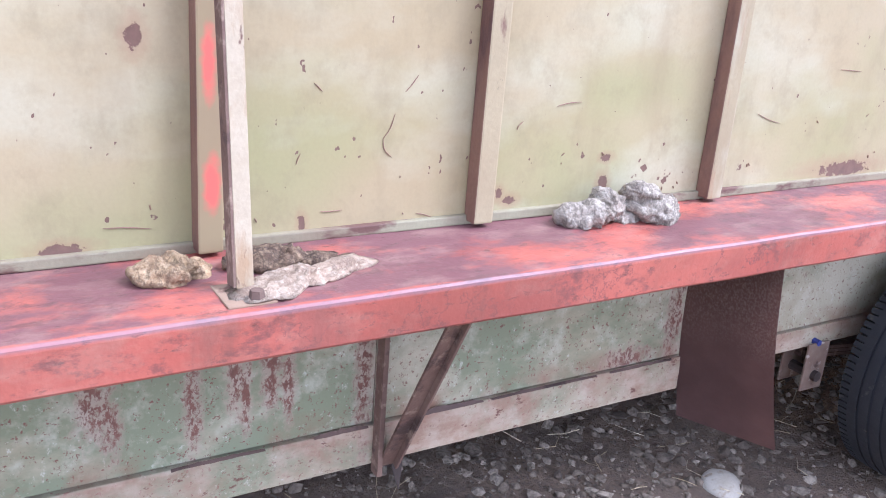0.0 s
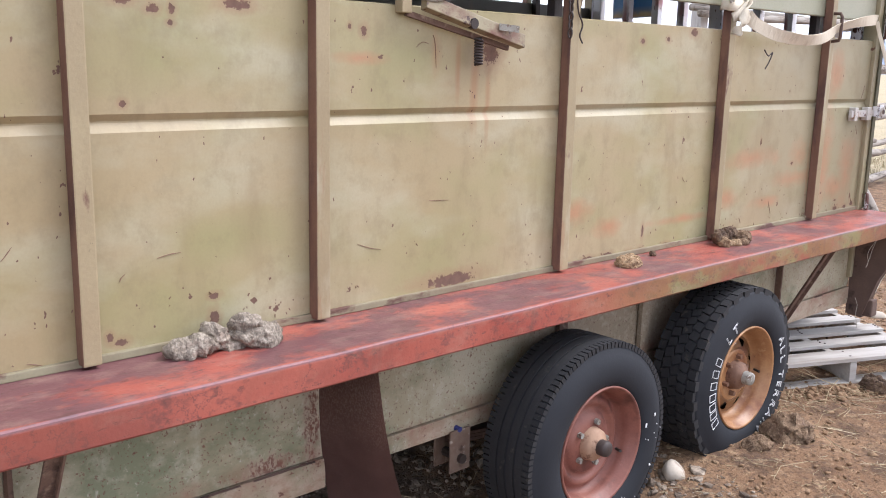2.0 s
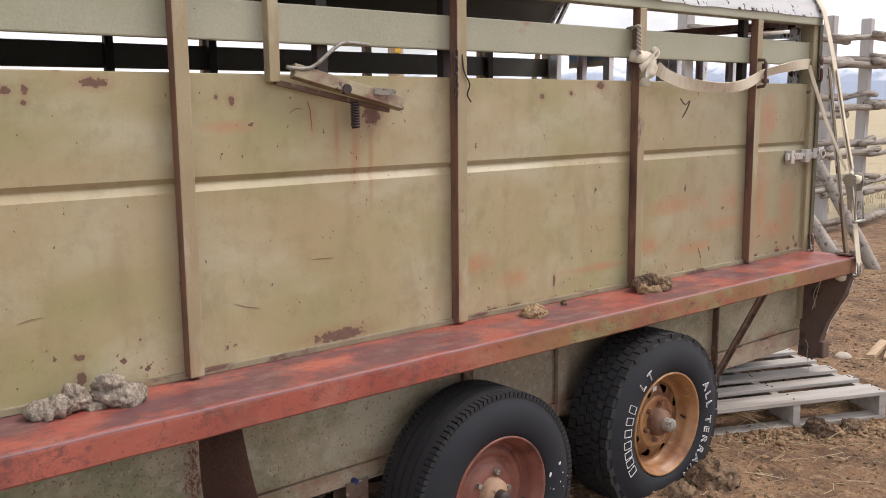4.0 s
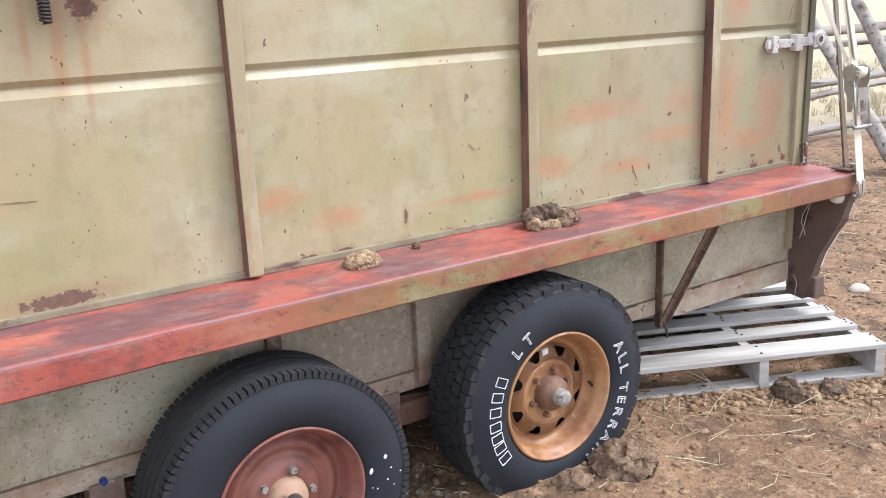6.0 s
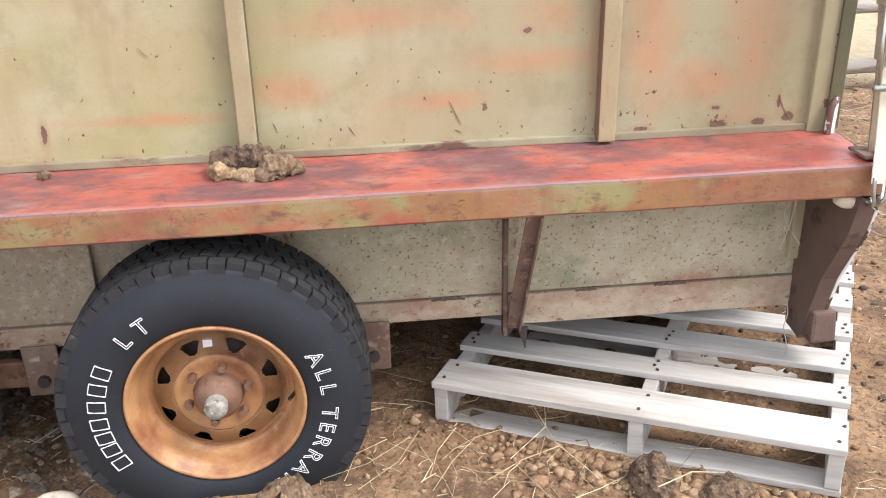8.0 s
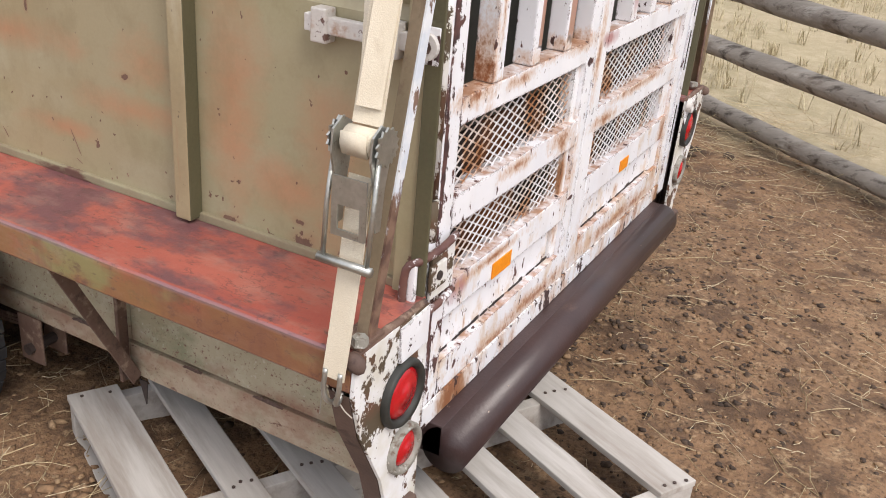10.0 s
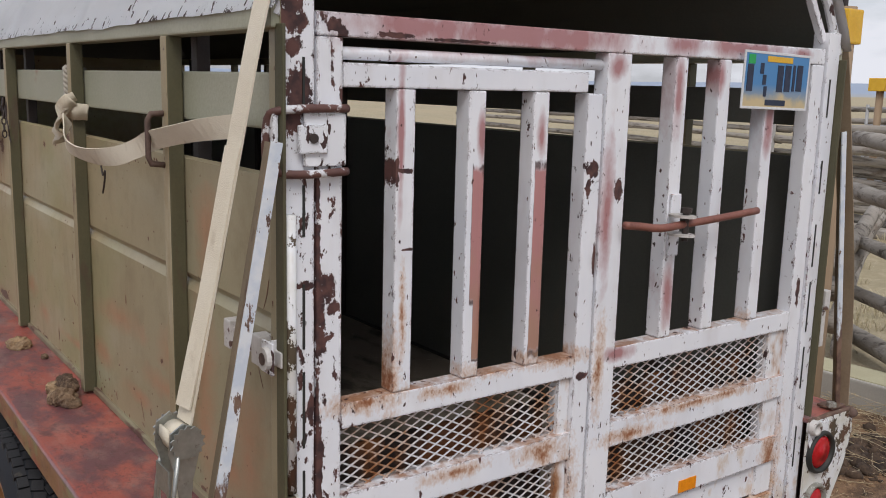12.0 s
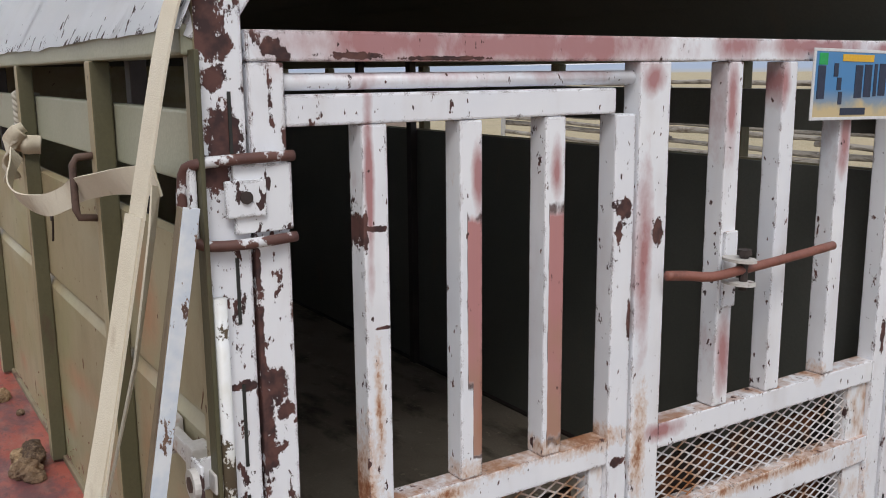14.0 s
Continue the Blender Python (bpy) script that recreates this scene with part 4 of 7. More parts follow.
def side(s, y, near):
    bm = bmesh.new()
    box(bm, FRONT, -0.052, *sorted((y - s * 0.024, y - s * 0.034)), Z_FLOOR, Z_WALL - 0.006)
    lining = part("inner_lining", bm, M_LINING, trailer, "inside lining, the box's shade in its dark colour")
    bm = bmesh.new()
    box(bm, FRONT, -0.052, *sorted((y + s * 0.012, y - s * 0.02)), Z_LOW - 0.006, Z_LOW + 0.014, 0.003)
    wall = part("side_wall", bm, M_LEDGE, trailer, "pressed olive sheet side wall with upright posts")
    xs = [FRONT] + POSTS + [-0.052]
    for i, (a, b) in enumerate(zip(xs, xs[1:])):
        bm = bmesh.new()
        cols = sheet(bm, wall_profile(s, y), a, b, 14)
        for col in cols:
            for v in col:
                if abs(v.co.y - y) < 1e-4 and v.co.z > Z_LOW + 0.02:
                    v.co.y += s * 0.004 * noise.noise(Vector((v.co.x * 2.1, v.co.z * 2.0, s * 3.0)))
        if s > 0:
            bmesh.ops.reverse_faces(bm, faces=bm.faces)
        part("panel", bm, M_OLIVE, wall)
    for x in POSTS:
        bm = bmesh.new()
        y0, y1 = sorted((y + s * PD, y + s * 0.0015))
        box(bm, x - PW / 2, x + PW / 2, y0, y1, Z_LOW + 0.002, 2.012, 0.004)
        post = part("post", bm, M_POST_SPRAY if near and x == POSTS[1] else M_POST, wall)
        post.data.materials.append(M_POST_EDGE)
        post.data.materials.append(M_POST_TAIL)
        # forward and rearward faces take the darker, shaded tones
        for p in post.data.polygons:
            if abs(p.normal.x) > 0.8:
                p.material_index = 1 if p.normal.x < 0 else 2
    # flat slat between the posts, and the top rail
    bm = bmesh.new()
    box(bm, FRONT, -0.052, *sorted((y - s * 0.002, y - s * 0.030)), 1.815, 1.930, 0.005)
    part("slat", bm, M_GREEN_POST, wall, "pale olive slat above the open vent")
    # added sheet behind the slat, dark for the shade on its inside
    bm = bmesh.new()
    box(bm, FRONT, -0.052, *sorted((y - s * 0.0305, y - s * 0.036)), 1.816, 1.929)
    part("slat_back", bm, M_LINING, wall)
    bm = bmesh.new()
    box(bm, FRONT, -0.002, *sorted((y + s * 0.036, y - s * 0.03)), 2.012, 2.056, 0.005)
    part("top_rail", bm, M_GREEN_POST, wall, "olive top rail")
    for x in POSTS[::2] + [-2.95]:
        bm = bmesh.new()
        box(bm, x - 0.02, x + 0.02, *sorted((y - s * 0.036, y - s * 0.070)), Z_FLOOR, 2.05, 0.003)
        part("inside_upright", bm, M_DARK_STEEL, wall)
    # skirt below
    xs = [FRONT, -4.285, -3.42] if near else [FRONT, -3.4]
    xs2 = [-3.42, -2.40, -1.93, -0.825, -0.018] if near else [-3.4, -0.05]
    bm = bmesh.new()
    box(bm, FRONT, -0.02, *sorted((y - s * 0.030, y - s * 0.055)), 0.40, Z_FLOOR + 0.02, 0.004)
    skirt = part("skirt", bm, M_DARK_STEEL, trailer, "weathered pale green skirt below the running board")
    for a, b in list(zip(xs, xs[1:])) + list(zip(xs2, xs2[1:])):
        bm = bmesh.new()
        vs = box(bm, a + 0.001, b - 0.001, *sorted((y - s * 0.004, y - s * 0.016)), 0.448, 0.862)
        part("panel", bm, M_SKIRT, skirt)
        bm = bmesh.new()
        lip = 0.353 if b < -3.3 or a > -0.9 else 0.385
        vs = box(bm, a + 0.001, b - 0.001, *sorted((y + s * 0.006, y - s * 0.020)), lip, 0.444, 0.003)
        for v in bm.verts:
            v.co.y += s * 0.004 * noise.noise(Vector((v.co.x * 3.0, 1.0, 2.0)))
        part("sill", bm, M_SKIRT, skirt)
    if near:
        # seam where the sheet has come away, one torn length a time
        for a, b, h in ((-4.70, -4.52, 0.004), (-4.42, -4.30, 0.009), (-4.22, -4.02, 0.013), (-4.00, -3.70, 0.004), (-3.66, -3.46, 0.005), (-1.03, -0.94, 0.007), (-0.64, -0.58, 0.006), (-0.42, -0.33, 0.008)):
            bm = bmesh.new()
            n = 14
            top = [bm.verts.new((a + (b - a) * i / n, -0.0055, 0.4455 + h * (1 - abs(2 * i / n - 1) ** 3) * (0.6 + 0.8 * noise.noise(Vector((a * 7 + i * 0.9, 0, 0)))))) for i in range(n + 1)]
            bot = [bm.verts.new((a + (b - a) * i / n, -0.0115, 0.4435 + 0.003 * noise.noise(Vector((a * 5 + i * 0.5, 3, 0))))) for i in range(n + 1)]
            for i in range(n):
                bm.faces.new((bot[i], bot[i + 1], top[i + 1], top[i]))
            part("rusted_seam", bm, M_BACK, skirt)
        for x, w in ((-2.40, 0.045), (-1.90, 0.05)):
            bm = bmesh.new()
            box(bm, x - w / 2, x + w / 2, -0.022, -0.001, 0.40, 0.80, 0.003)
            part("upright_strip", bm, M_SKIRT if x > -2 else M_RUST, skirt)
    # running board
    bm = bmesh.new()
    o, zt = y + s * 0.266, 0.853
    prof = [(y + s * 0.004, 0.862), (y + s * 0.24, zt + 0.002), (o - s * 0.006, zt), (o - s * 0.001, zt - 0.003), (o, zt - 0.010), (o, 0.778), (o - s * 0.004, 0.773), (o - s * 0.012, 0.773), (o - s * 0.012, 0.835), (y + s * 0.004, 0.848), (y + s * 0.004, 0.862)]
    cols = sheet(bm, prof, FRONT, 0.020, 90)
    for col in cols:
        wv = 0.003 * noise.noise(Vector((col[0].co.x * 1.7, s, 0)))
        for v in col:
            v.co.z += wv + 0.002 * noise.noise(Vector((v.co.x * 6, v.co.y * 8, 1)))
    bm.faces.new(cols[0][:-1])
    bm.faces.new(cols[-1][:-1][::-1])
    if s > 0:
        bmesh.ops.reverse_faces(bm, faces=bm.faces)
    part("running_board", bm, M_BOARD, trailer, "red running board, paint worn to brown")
    return wall


near_wall = side(-1, 0.0, True)
far_wall = side(1, W, False)

# braces under the running board
def gusset(x, ztop=0.775):
    bm = bmesh.new()
    box(bm, x - 0.032, x - 0.020, -0.034, -0.004, 0.335, ztop, 0.002)
    strip = part("brace", bm, M_RUST, trailer, "rusty angle brace below the running board")
    bm = bmesh.new()
    bar(bm, (x - 0.004, -0.018, 0.352), (x + 0.004, -0.235, ztop), 0.036, 0.006, (1, 0, 0), 0.001)
    bar(bm, (x + 0.014, -0.018, 0.352), (x + 0.020, -0.235, ztop), 0.006, 0.034, (1, 0, 0), 0.001)
    part("diagonal", bm, M_RUST, strip)
    bm = bmesh.new()
    v = [bm.verts.new(c) for c in ((x + 0.012, -0.010, 0.345), (x + 0.040, -0.010, 0.345), (x + 0.034, -0.012, 0.275))]
    w = [bm.verts.new(c.co + Vector((0, 0.004, 0))) for c in v]
    bm.faces.new(v), bm.faces.new(w[::-1])
    for i in range(3):
        bm.faces.new((v[i], w[i], w[(i + 1) % 3], v[(i + 1) % 3]))
    part("tab", bm, M_DARK_STEEL, strip)


gusset(-4.255)
gusset(-0.808)

# mud flap plate before the wheels
bm = bmesh.new()
rows = 9
pts = []
for i in range(rows):
    f = i / (rows - 1)
    z = 0.80 - f * 0.53
    pts.append([bm.verts.new((-3.435 + 0.035 * f - 0.020 * math.sin(f * 3.1) + 0.125 * g * f, -0.002 - 0.255 * g + 0.035 * g * f, z - 0.012 * g * f)) for g in (0, 0.25, 0.5, 0.75, 1)])
for a, b in zip(pts, pts[1:]):
    for i in range(4):
        bm.faces.new((a[i], b[i], b[i + 1], a[i + 1]))
bmesh.ops.solidify(bm, geom=bm.faces[:], thickness=0.004)
part("mud_flap", bm, M_FLAP, trailer, "rust brown steel mud flap with speckled top")

# frame, axles and hangers under the floor
bm = bmesh.new()
box(bm, FRONT, -0.06, 0.03, W - 0.03, Z_FLOOR - 0.02, Z_FLOOR + 0.012)
part("floor", bm, M_BOXFLOOR, trailer, "dark worn floor of the box")
for yy in (0.09, W - 0.09):
    bm = bmesh.new()
    box(bm, FRONT, -0.06, yy - 0.03, yy + 0.03, 0.42, 0.54, 0.004)
    part("frame_rail", bm, M_DARK_STEEL, trailer)
for xx in (-4.6, -3.7, -2.05, -0.9, -0.25):
    bm = bmesh.new()
    box(bm, xx - 0.03, xx + 0.03, 0.12, W - 0.12, 0.44, 0.538, 0.004)
    part("cross_member", bm, M_DARK_STEEL, trailer)
HUBS = ((-1.572, 0.354), (-2.498, 0.314))
for xx, zz in HUBS:
    bm = bmesh.new()
    tube(bm, [(xx, -0.05, zz), (xx, W + 0.05, zz)], 0.035, 12)
    part("axle", bm, M_DARK_STEEL, trailer)
for yy in (0.05, W - 0.05):
    for a, b in ((-1.12, -2.02), (-2.08, -2.90)):
        bm = bmesh.new()
        for k in range(3):
            pts = [(a + (b - a) * i / 8, yy, 0.30 + 0.012 * k + 0.04 * (2 * i / 8 - 1) ** 2) for i in range(1 + 0, 9)]
            for p, q in zip(pts, pts[1:]):
                bar(bm, p, q, 0.05, 0.01, (0, 1, 0))
        part("leaf_spring", bm, M_RUST, trailer)
    for xx in (-2.045, -2.90, -1.19):
        bm = bmesh.new()
        y0 = yy - 0.075 if yy < 1 else yy - 0.02
        box(bm, xx - 0.045, xx + 0.045, y0, y0 + 0.008, 0.255, 0.40, 0.004)
        box(bm, xx - 0.045, xx + 0.045, y0 + 0.075, y0 + 0.083, 0.255, 0.40, 0.004)
        hanger = part("spring_hanger", bm, M_HANGER if xx < -2 else M_RUST, trailer)
        bm = bmesh.new()
        tube(bm, [(xx, y0 - 0.014, 0.30), (xx, y0 + 0.095, 0.30)], 0.016, 8)
        part("bolt", bm, M_DARK_STEEL, hanger)
    bm = bmesh.new()
    y0 = yy - 0.055
    box(bm, -2.24, -1.88, y0, y0 + 0.03, 0.27, 0.345, 0.006, pose(0, 0, 0))
    part("equaliser", bm, M_HUB, trailer)
bm = bmesh.new()
tube(bm, [(-2.905, -0.026, 0.400), (-2.905, 0.004, 0.400)], 0.010, 6)
part("blue_bolt", bm, surface("blue_paint", (0.02, 0.03, 0.16), (0.03, 0.04, 0.2), 20.0), trailer, "blue painted bolt head")

# front wall, roof and its lining
bm = bmesh.new()
box(bm, FRONT - 0.03, FRONT - 0.002, 0.0, W, 0.40, 2.05, 0.003)
part("front_wall", bm, M_OLIVE, trailer)
arch = [(-0.042, 2.048), (-0.014, 2.108), (0.032, 2.19), (0.10, 2.275), (0.22, 2.345), (0.45, 2.405), (W / 2, 2.43)]
arch = arch + [(W - a, b) for a, b in arch[-2::-1]]
seams = [FRONT, -4.4, -3.35, -2.35, -1.35, -0.66, 0.012]
for i, (a, b) in enumerate(zip(seams, seams[1:])):
    bm = bmesh.new()
    up = 0.0025 * (i % 2)
    cols = sheet(bm, [(y, z + up) for y, z in arch], a, b + 0.01, 10)
    for col in cols:
        for v in (col[0], col[-1]):
            v.co.z += 0.010 * noise.noise(Vector((v.co.x * 5.0, v.co.y, 7))) - 0.002
            v.co.y += 0.006 * noise.noise(Vector((v.co.x * 4.0, v.co.y, 9)))
    bmesh.ops.solidify(bm, geom=bm.faces[:], thickness=0.003)
    part("roof_sheet", bm, M_ROOF, trailer, "white painted roof sheet with peeling lower edge", True)
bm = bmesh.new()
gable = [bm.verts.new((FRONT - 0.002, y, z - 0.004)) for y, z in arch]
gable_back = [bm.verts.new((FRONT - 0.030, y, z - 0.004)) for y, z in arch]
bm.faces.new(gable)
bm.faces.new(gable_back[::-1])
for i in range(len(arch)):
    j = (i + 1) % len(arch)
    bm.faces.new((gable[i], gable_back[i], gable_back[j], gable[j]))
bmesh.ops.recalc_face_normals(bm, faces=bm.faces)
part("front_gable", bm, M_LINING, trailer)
# added sheet under the roof, its shade in the dark colour
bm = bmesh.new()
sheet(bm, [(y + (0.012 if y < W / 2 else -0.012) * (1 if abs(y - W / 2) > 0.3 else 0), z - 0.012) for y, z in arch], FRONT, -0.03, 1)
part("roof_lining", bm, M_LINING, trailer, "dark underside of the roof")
bm = bmesh.new()
tube(bm, [(-0.012, y + (0.020 if y < W / 2 else -0.020), z - 0.012) for y, z in arch], 0.014, 8)
part("roof_bow", bm, M_WHITE_CHIP, trailer, "white rusted bow at the tail")
for sgn, y in ((1, 0.0), (-1, W)):
    bm = bmesh.new()
    bar(bm, (-0.022, y + sgn * 0.05, 2.075), (-0.022, y + sgn * 0.235, 2.345), 0.022, 0.022, (1, 0, 0), 0.003)
    part("corner_strut", bm, M_WHITE, trailer, "white diagonal strut under the roof bow")

# corner posts
for sgn, y, wide in ((1, -0.018, 0.072), (-1, W + 0.010, 0.062)):
    bm = bmesh.new()
    box(bm, -0.052, 0.004, *sorted((y, y + sgn * wide)), 0.50, 2.10, 0.004)
    post = part("corner_post", bm, M_WHITE, trailer, "white corner post, paint flaking to brown")
    post.data.materials.append(M_OLIVE)
    for p in post.data.polygons:
        if p.normal.y * sgn < -0.8 or p.normal.x < -0.8:
            p.material_index = 1
    for a, b in ((0.70, 0.84), (0.97, 1.11), (1.16, 1.325), (1.374, 1.51), (1.607, 1.711), (1.844, 1.96)):
        bm = bmesh.new()
        box(bm, 0.0035, 0.0065, *sorted((y + sgn * wide * 0.62, y + sgn * (wide * 0.62 + 0.005))), a, b)
        part("slot", bm, M_BLACK, post)
    bm = bmesh.new()
    box(bm, -0.008, 0.026, *sorted((y - sgn * 0.008, y - sgn * 0.0006)), 0.87, 2.02, 0.002)
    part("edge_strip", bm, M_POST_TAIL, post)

# old scratches through the paint of the near wall: x and z of start, middle and end
SCRATCHES = [(-4.233, 1.158, -4.246, 1.141, -4.258, 1.128), (-4.438, 1.147, -4.43, 1.14, -4.422, 1.132), (-4.277, 1.088, -4.286, 1.06, -4.299, 1.043), (-4.299, 1.043, -4.295, 1.022, -4.279, 1.007), (-3.906, 1.092, -3.874, 1.098, -3.843, 1.099), (-4.46, 1.023, -4.465, 1.014, -4.468, 1.004), (-4.796, 0.918, -4.758, 0.916, -4.719, 0.91), (-4.419, 0.913, -4.397, 0.912, -4.375, 0.913), (-4.219, 0.893, -4.201, 0.888, -4.185, 0.882), (-3.307, 1.057, -3.263, 1.041, -3.221, 1.031), (-3.037, 1.159, -3.0, 1.157, -2.955, 1.154), (-4.0, 1.047, -3.996, 1.056, -3.986, 1.064)]
SCRATCHES += [(-3.034, 1.645, -3.025, 1.621, -3.019, 1.549), (-3.098, 1.608, -3.073, 1.623, -3.049, 1.619), (-0.12, 1.436, -0.103, 1.47, -0.093, 1.504), (-1.687, 1.143, -1.676, 1.128, -1.664, 1.118), (-0.972, 0.982, -0.956, 0.948, -0.943, 0.921), (-1.219, 0.931, -1.21, 0.917, -1.204, 0.907), (-0.129, 0.952, -0.115, 0.923, -0.096, 0.894), (-0.148, 1.299, -0.137, 1.278, -0.125, 1.257), (-1.08, 1.272, -1.08, 1.261, -1.079, 1.246), (-0.961, 0.91, -0.954, 0.908, -0.942, 0.901), (-1.40, 0.95, -1.395, 0.94, -1.392, 0.93)]
bm = bmesh.new()
for k, (a, b, c, d, e, f) in enumerate(SCRATCHES):
    line = smooth_line([(a, -0.0012, b), (c, -0.0012, d), (e, -0.0012, f)], 4)
    tube(bm, line, 0.002, 5, True, 0.0, [0.0004 + 0.0007 * math.sin(math.pi * min(1, (i + 0.6) / len(line))) * (1 + 0.4 * noise.noise(Vector((k, i * 0.9, 0)))) for i in range(len(line))])
rng = random.Random(9)
for k in range(70):
    x = rng.uniform(-1.4, -0.08) if k < 40 else rng.uniform(-4.9, -1.5)
    z = 0.885 + 0.16 * rng.random() ** 2
    t, s = rng.uniform(-0.9, 0.9), rng.uniform(0.003, 0.009)
    tube(bm, [(x, -0.0010, z), (x + s * math.sin(t), -0.0014, z + s * math.cos(t))], 0.0013, 5)
part("scratches", bm, M_SCRATCH, near_wall, "rusty scratches through the paint")["kind"] = "stuff"

# ---- tailgate ----
GX0, GX1 = -0.048, 0.0       # back and front of the gate tubes
gate = part("tailgate", (lambda b: (box(b, GX0, GX1, 0.060, W - 0.060, 2.003, 2.050, 0.004), b)[1])(bmesh.new()), M_WHITE, trailer, "white barred tailgate with red overspray and rust")


def gate_tube(name, y0, y1, z0, z1, mat, x0=GX0, x1=GX1, label=""):
    bm = bmesh.new()
    box(bm, x0, x1, y0, y1, z0, z1, 0.004)
    return part(name, bm, mat, gate, label)


RA, RB, RC = (1.180, 1.238), (0.957, 1.030), (0.743, 0.826)
# hinge side, middle and lock stiles
gate_tube("stile", 0.061, 0.120, 0.545, 2.002, M_WHITE)
gate_tube("stile", 0.806, 0.860, 0.545, 1.902, M_WHITE)
gate_tube("stile", 0.869, 0.953, 0.545, 2.002, M_WHITE)
gate_tube("stile", 1.738, 1.799, 0.545, 2.002, M_WHITE)
# sub-frame uprights set back behind the meshes
for y0, y1 in ((0.765, 0.805), (1.655, 1.737)):
    gate_tube("inner_upright", y0, y1, 0.633, 1.178, M_WHITE_RUST, GX0, GX1 - 0.012)
gate_tube("top_bar", 0.121, 0.805, 1.904, 1.953, M_WHITE)
bm = bmesh.new()
tube(bm, [(-0.022, 0.119, 1.972), (-0.022, 0.863, 1.972)], 0.0135, 10)
part("guide_rod", bm, M_WHITE, gate, "white guide rod above the small door", True)
for y0, mat, zt in ((0.2495, M_WHITE, 1.903), (0.441, M_WHITE, 1.903), (0.632, M_WHITE, 1.903), (1.122, M_WHITE, 2.002), (1.304, M_WHITE, 2.002), (1.519, M_WHITE, 2.002)):
    gate_tube("bar", y0, y0 + 0.048, RA[1] + 0.001, zt, mat)
for (z0, z1), m1, m2 in ((RA, M_WHITE, M_WHITE), (RB, M_WHITE, M_WHITE), (RC, M_WHITE, M_WHITE)):
    gate_tube("rail", 0.121, 0.805, z0, z1, m1)
    gate_tube("rail", 0.954, 1.737, z0, z1, m2)
for y0, y1 in ((0.121, 0.805), (0.954, 1.737)):
    gate_tube("bottom_rail", y0, y1, 0.546, 0.632, M_WHITE)
    gate_tube("kick_plate", y0 + 0.002, y1 - 0.045, 0.633, RC[0] - 0.001, M_WHITE, -0.030, -0.022, "white sheet kick plate with rust stains")
    n = 40
    for i in range(n):
        if noise.noise(Vector((i * 0.31, y0 * 9, 0))) > -0.12:
            bm = bmesh.new()
            a = y0 + 0.004 + (y1 - 0.05 - y0) * i / n
            box(bm, -0.0215, -0.0195, a, a + 0.02, 0.6325, 0.637 + 0.012 * max(0, noise.noise(Vector((i * 0.43, y0, 3)))))
            part("rust_flake", bm, M_DARK_STEEL, gate)


def expanded_metal(y0, y1, z0, z1):
    """Diamond mesh from crossing flat strands."""
    bm = bmesh.new()
    py, pz = 0.046, 0.0235
    t = 0.0014
    for s in (1, -1):
        n = int((y1 - y0) / py + (z1 - z0) / pz) + 3
        for i in range(-1, n):
            if s > 0:
                a = y0 + (i - (z1 - z0) / pz) * py
                p, q = [a, z0], [a + (z1 - z0) / pz * py, z1]
            else:
                a = y0 + i * py
                p, q = [a, z0], [a - (z1 - z0) / pz * py, z1]
            for u in (p, q):
                lo, hi = y0, y1
                k = (q[1] - p[1]) / (q[0] - p[0]) if q[0] != p[0] else 0
                if u[0] < lo:
                    u[1] += (lo - u[0]) * k
                    u[0] = lo
                elif u[0] > hi:
                    u[1] += (hi - u[0]) * k
                    u[0] = hi
            if abs(q[0] - p[0]) > 0.004:
                bar(bm, (-0.024 + 0.001 * s, *p), (-0.024 + 0.001 * s, *q), t * 1.5, t * 2.6, (1, 0, 0))
    part("expanded_metal", bm, M_MESH, gate, "white diamond mesh with rust")["kind"] = "stuff"


for y0, y1 in ((0.121, 0.765), (0.954, 1.655)):
    expanded_metal(y0, y1, RB[1], RA[0])
    expanded_metal(y0, y1, RC[1], RB[0])
    bm = bmesh.new()
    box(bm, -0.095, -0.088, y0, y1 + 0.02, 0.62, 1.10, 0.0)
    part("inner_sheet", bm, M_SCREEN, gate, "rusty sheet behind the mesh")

# orange reflectors
for y0, w, z0, h in ((0.352, 0.104, 0.745, 0.040), (1.256, 0.078, 0.748, 0.038)):
    bm = bmesh.new()
    box(bm, 0.0006, 0.003, y0, y0 + w, z0, z0 + h, 0.0008)
    part("reflector", bm, M_ORANGE, gate, "orange stick-on reflector")

# number plate with plain bars for its characters
plate_x = 0.020
bm = bmesh.new()
box(bm, plate_x - 0.002, plate_x, -0.1525, 0.1525, -0.0765, 0.0765, 0.0)
m_plate = Nodes("plate_print")
col = m_plate.mix(m_plate.ramp(m_plate.axis(2), -0.075, -0.01), (0.45, 0.40, 0.26), (0.07, 0.24, 0.50))
hill = m_plate.math("ADD", m_plate.axis(2), m_plate.math("MULTIPLY", m_plate.noise(18, 4, fixed=True), -0.11))
col = m_plate.mix(m_plate.ramp(hill, -0.115, -0.085, 1, 0), col, (0.60, 0.48, 0.27))
plate_mat = m_plate.done(col, 0.3)
plate = part("number_plate", bm, plate_mat, gate, "blue and sand number plate with white rim")
plate.matrix_basis = pose(0, 1.535, 1.948, -1.2, 0, 0)
m_ink = surface("plate_ink", (0.02, 0.03, 0.06), (0.03, 0.04, 0.08), 50.0)
bm = bmesh.new()
for a, b, c, d in ((-0.157, 0.157, 0.0735, 0.0805), (-0.157, 0.157, -0.0805, -0.0735), (-0.157, -0.150, -0.0735, 0.0735), (0.150, 0.157, -0.0735, 0.0735)):
    box(bm, plate_x - 0.003, plate_x + 0.001, a, b, c, d, 0.001)
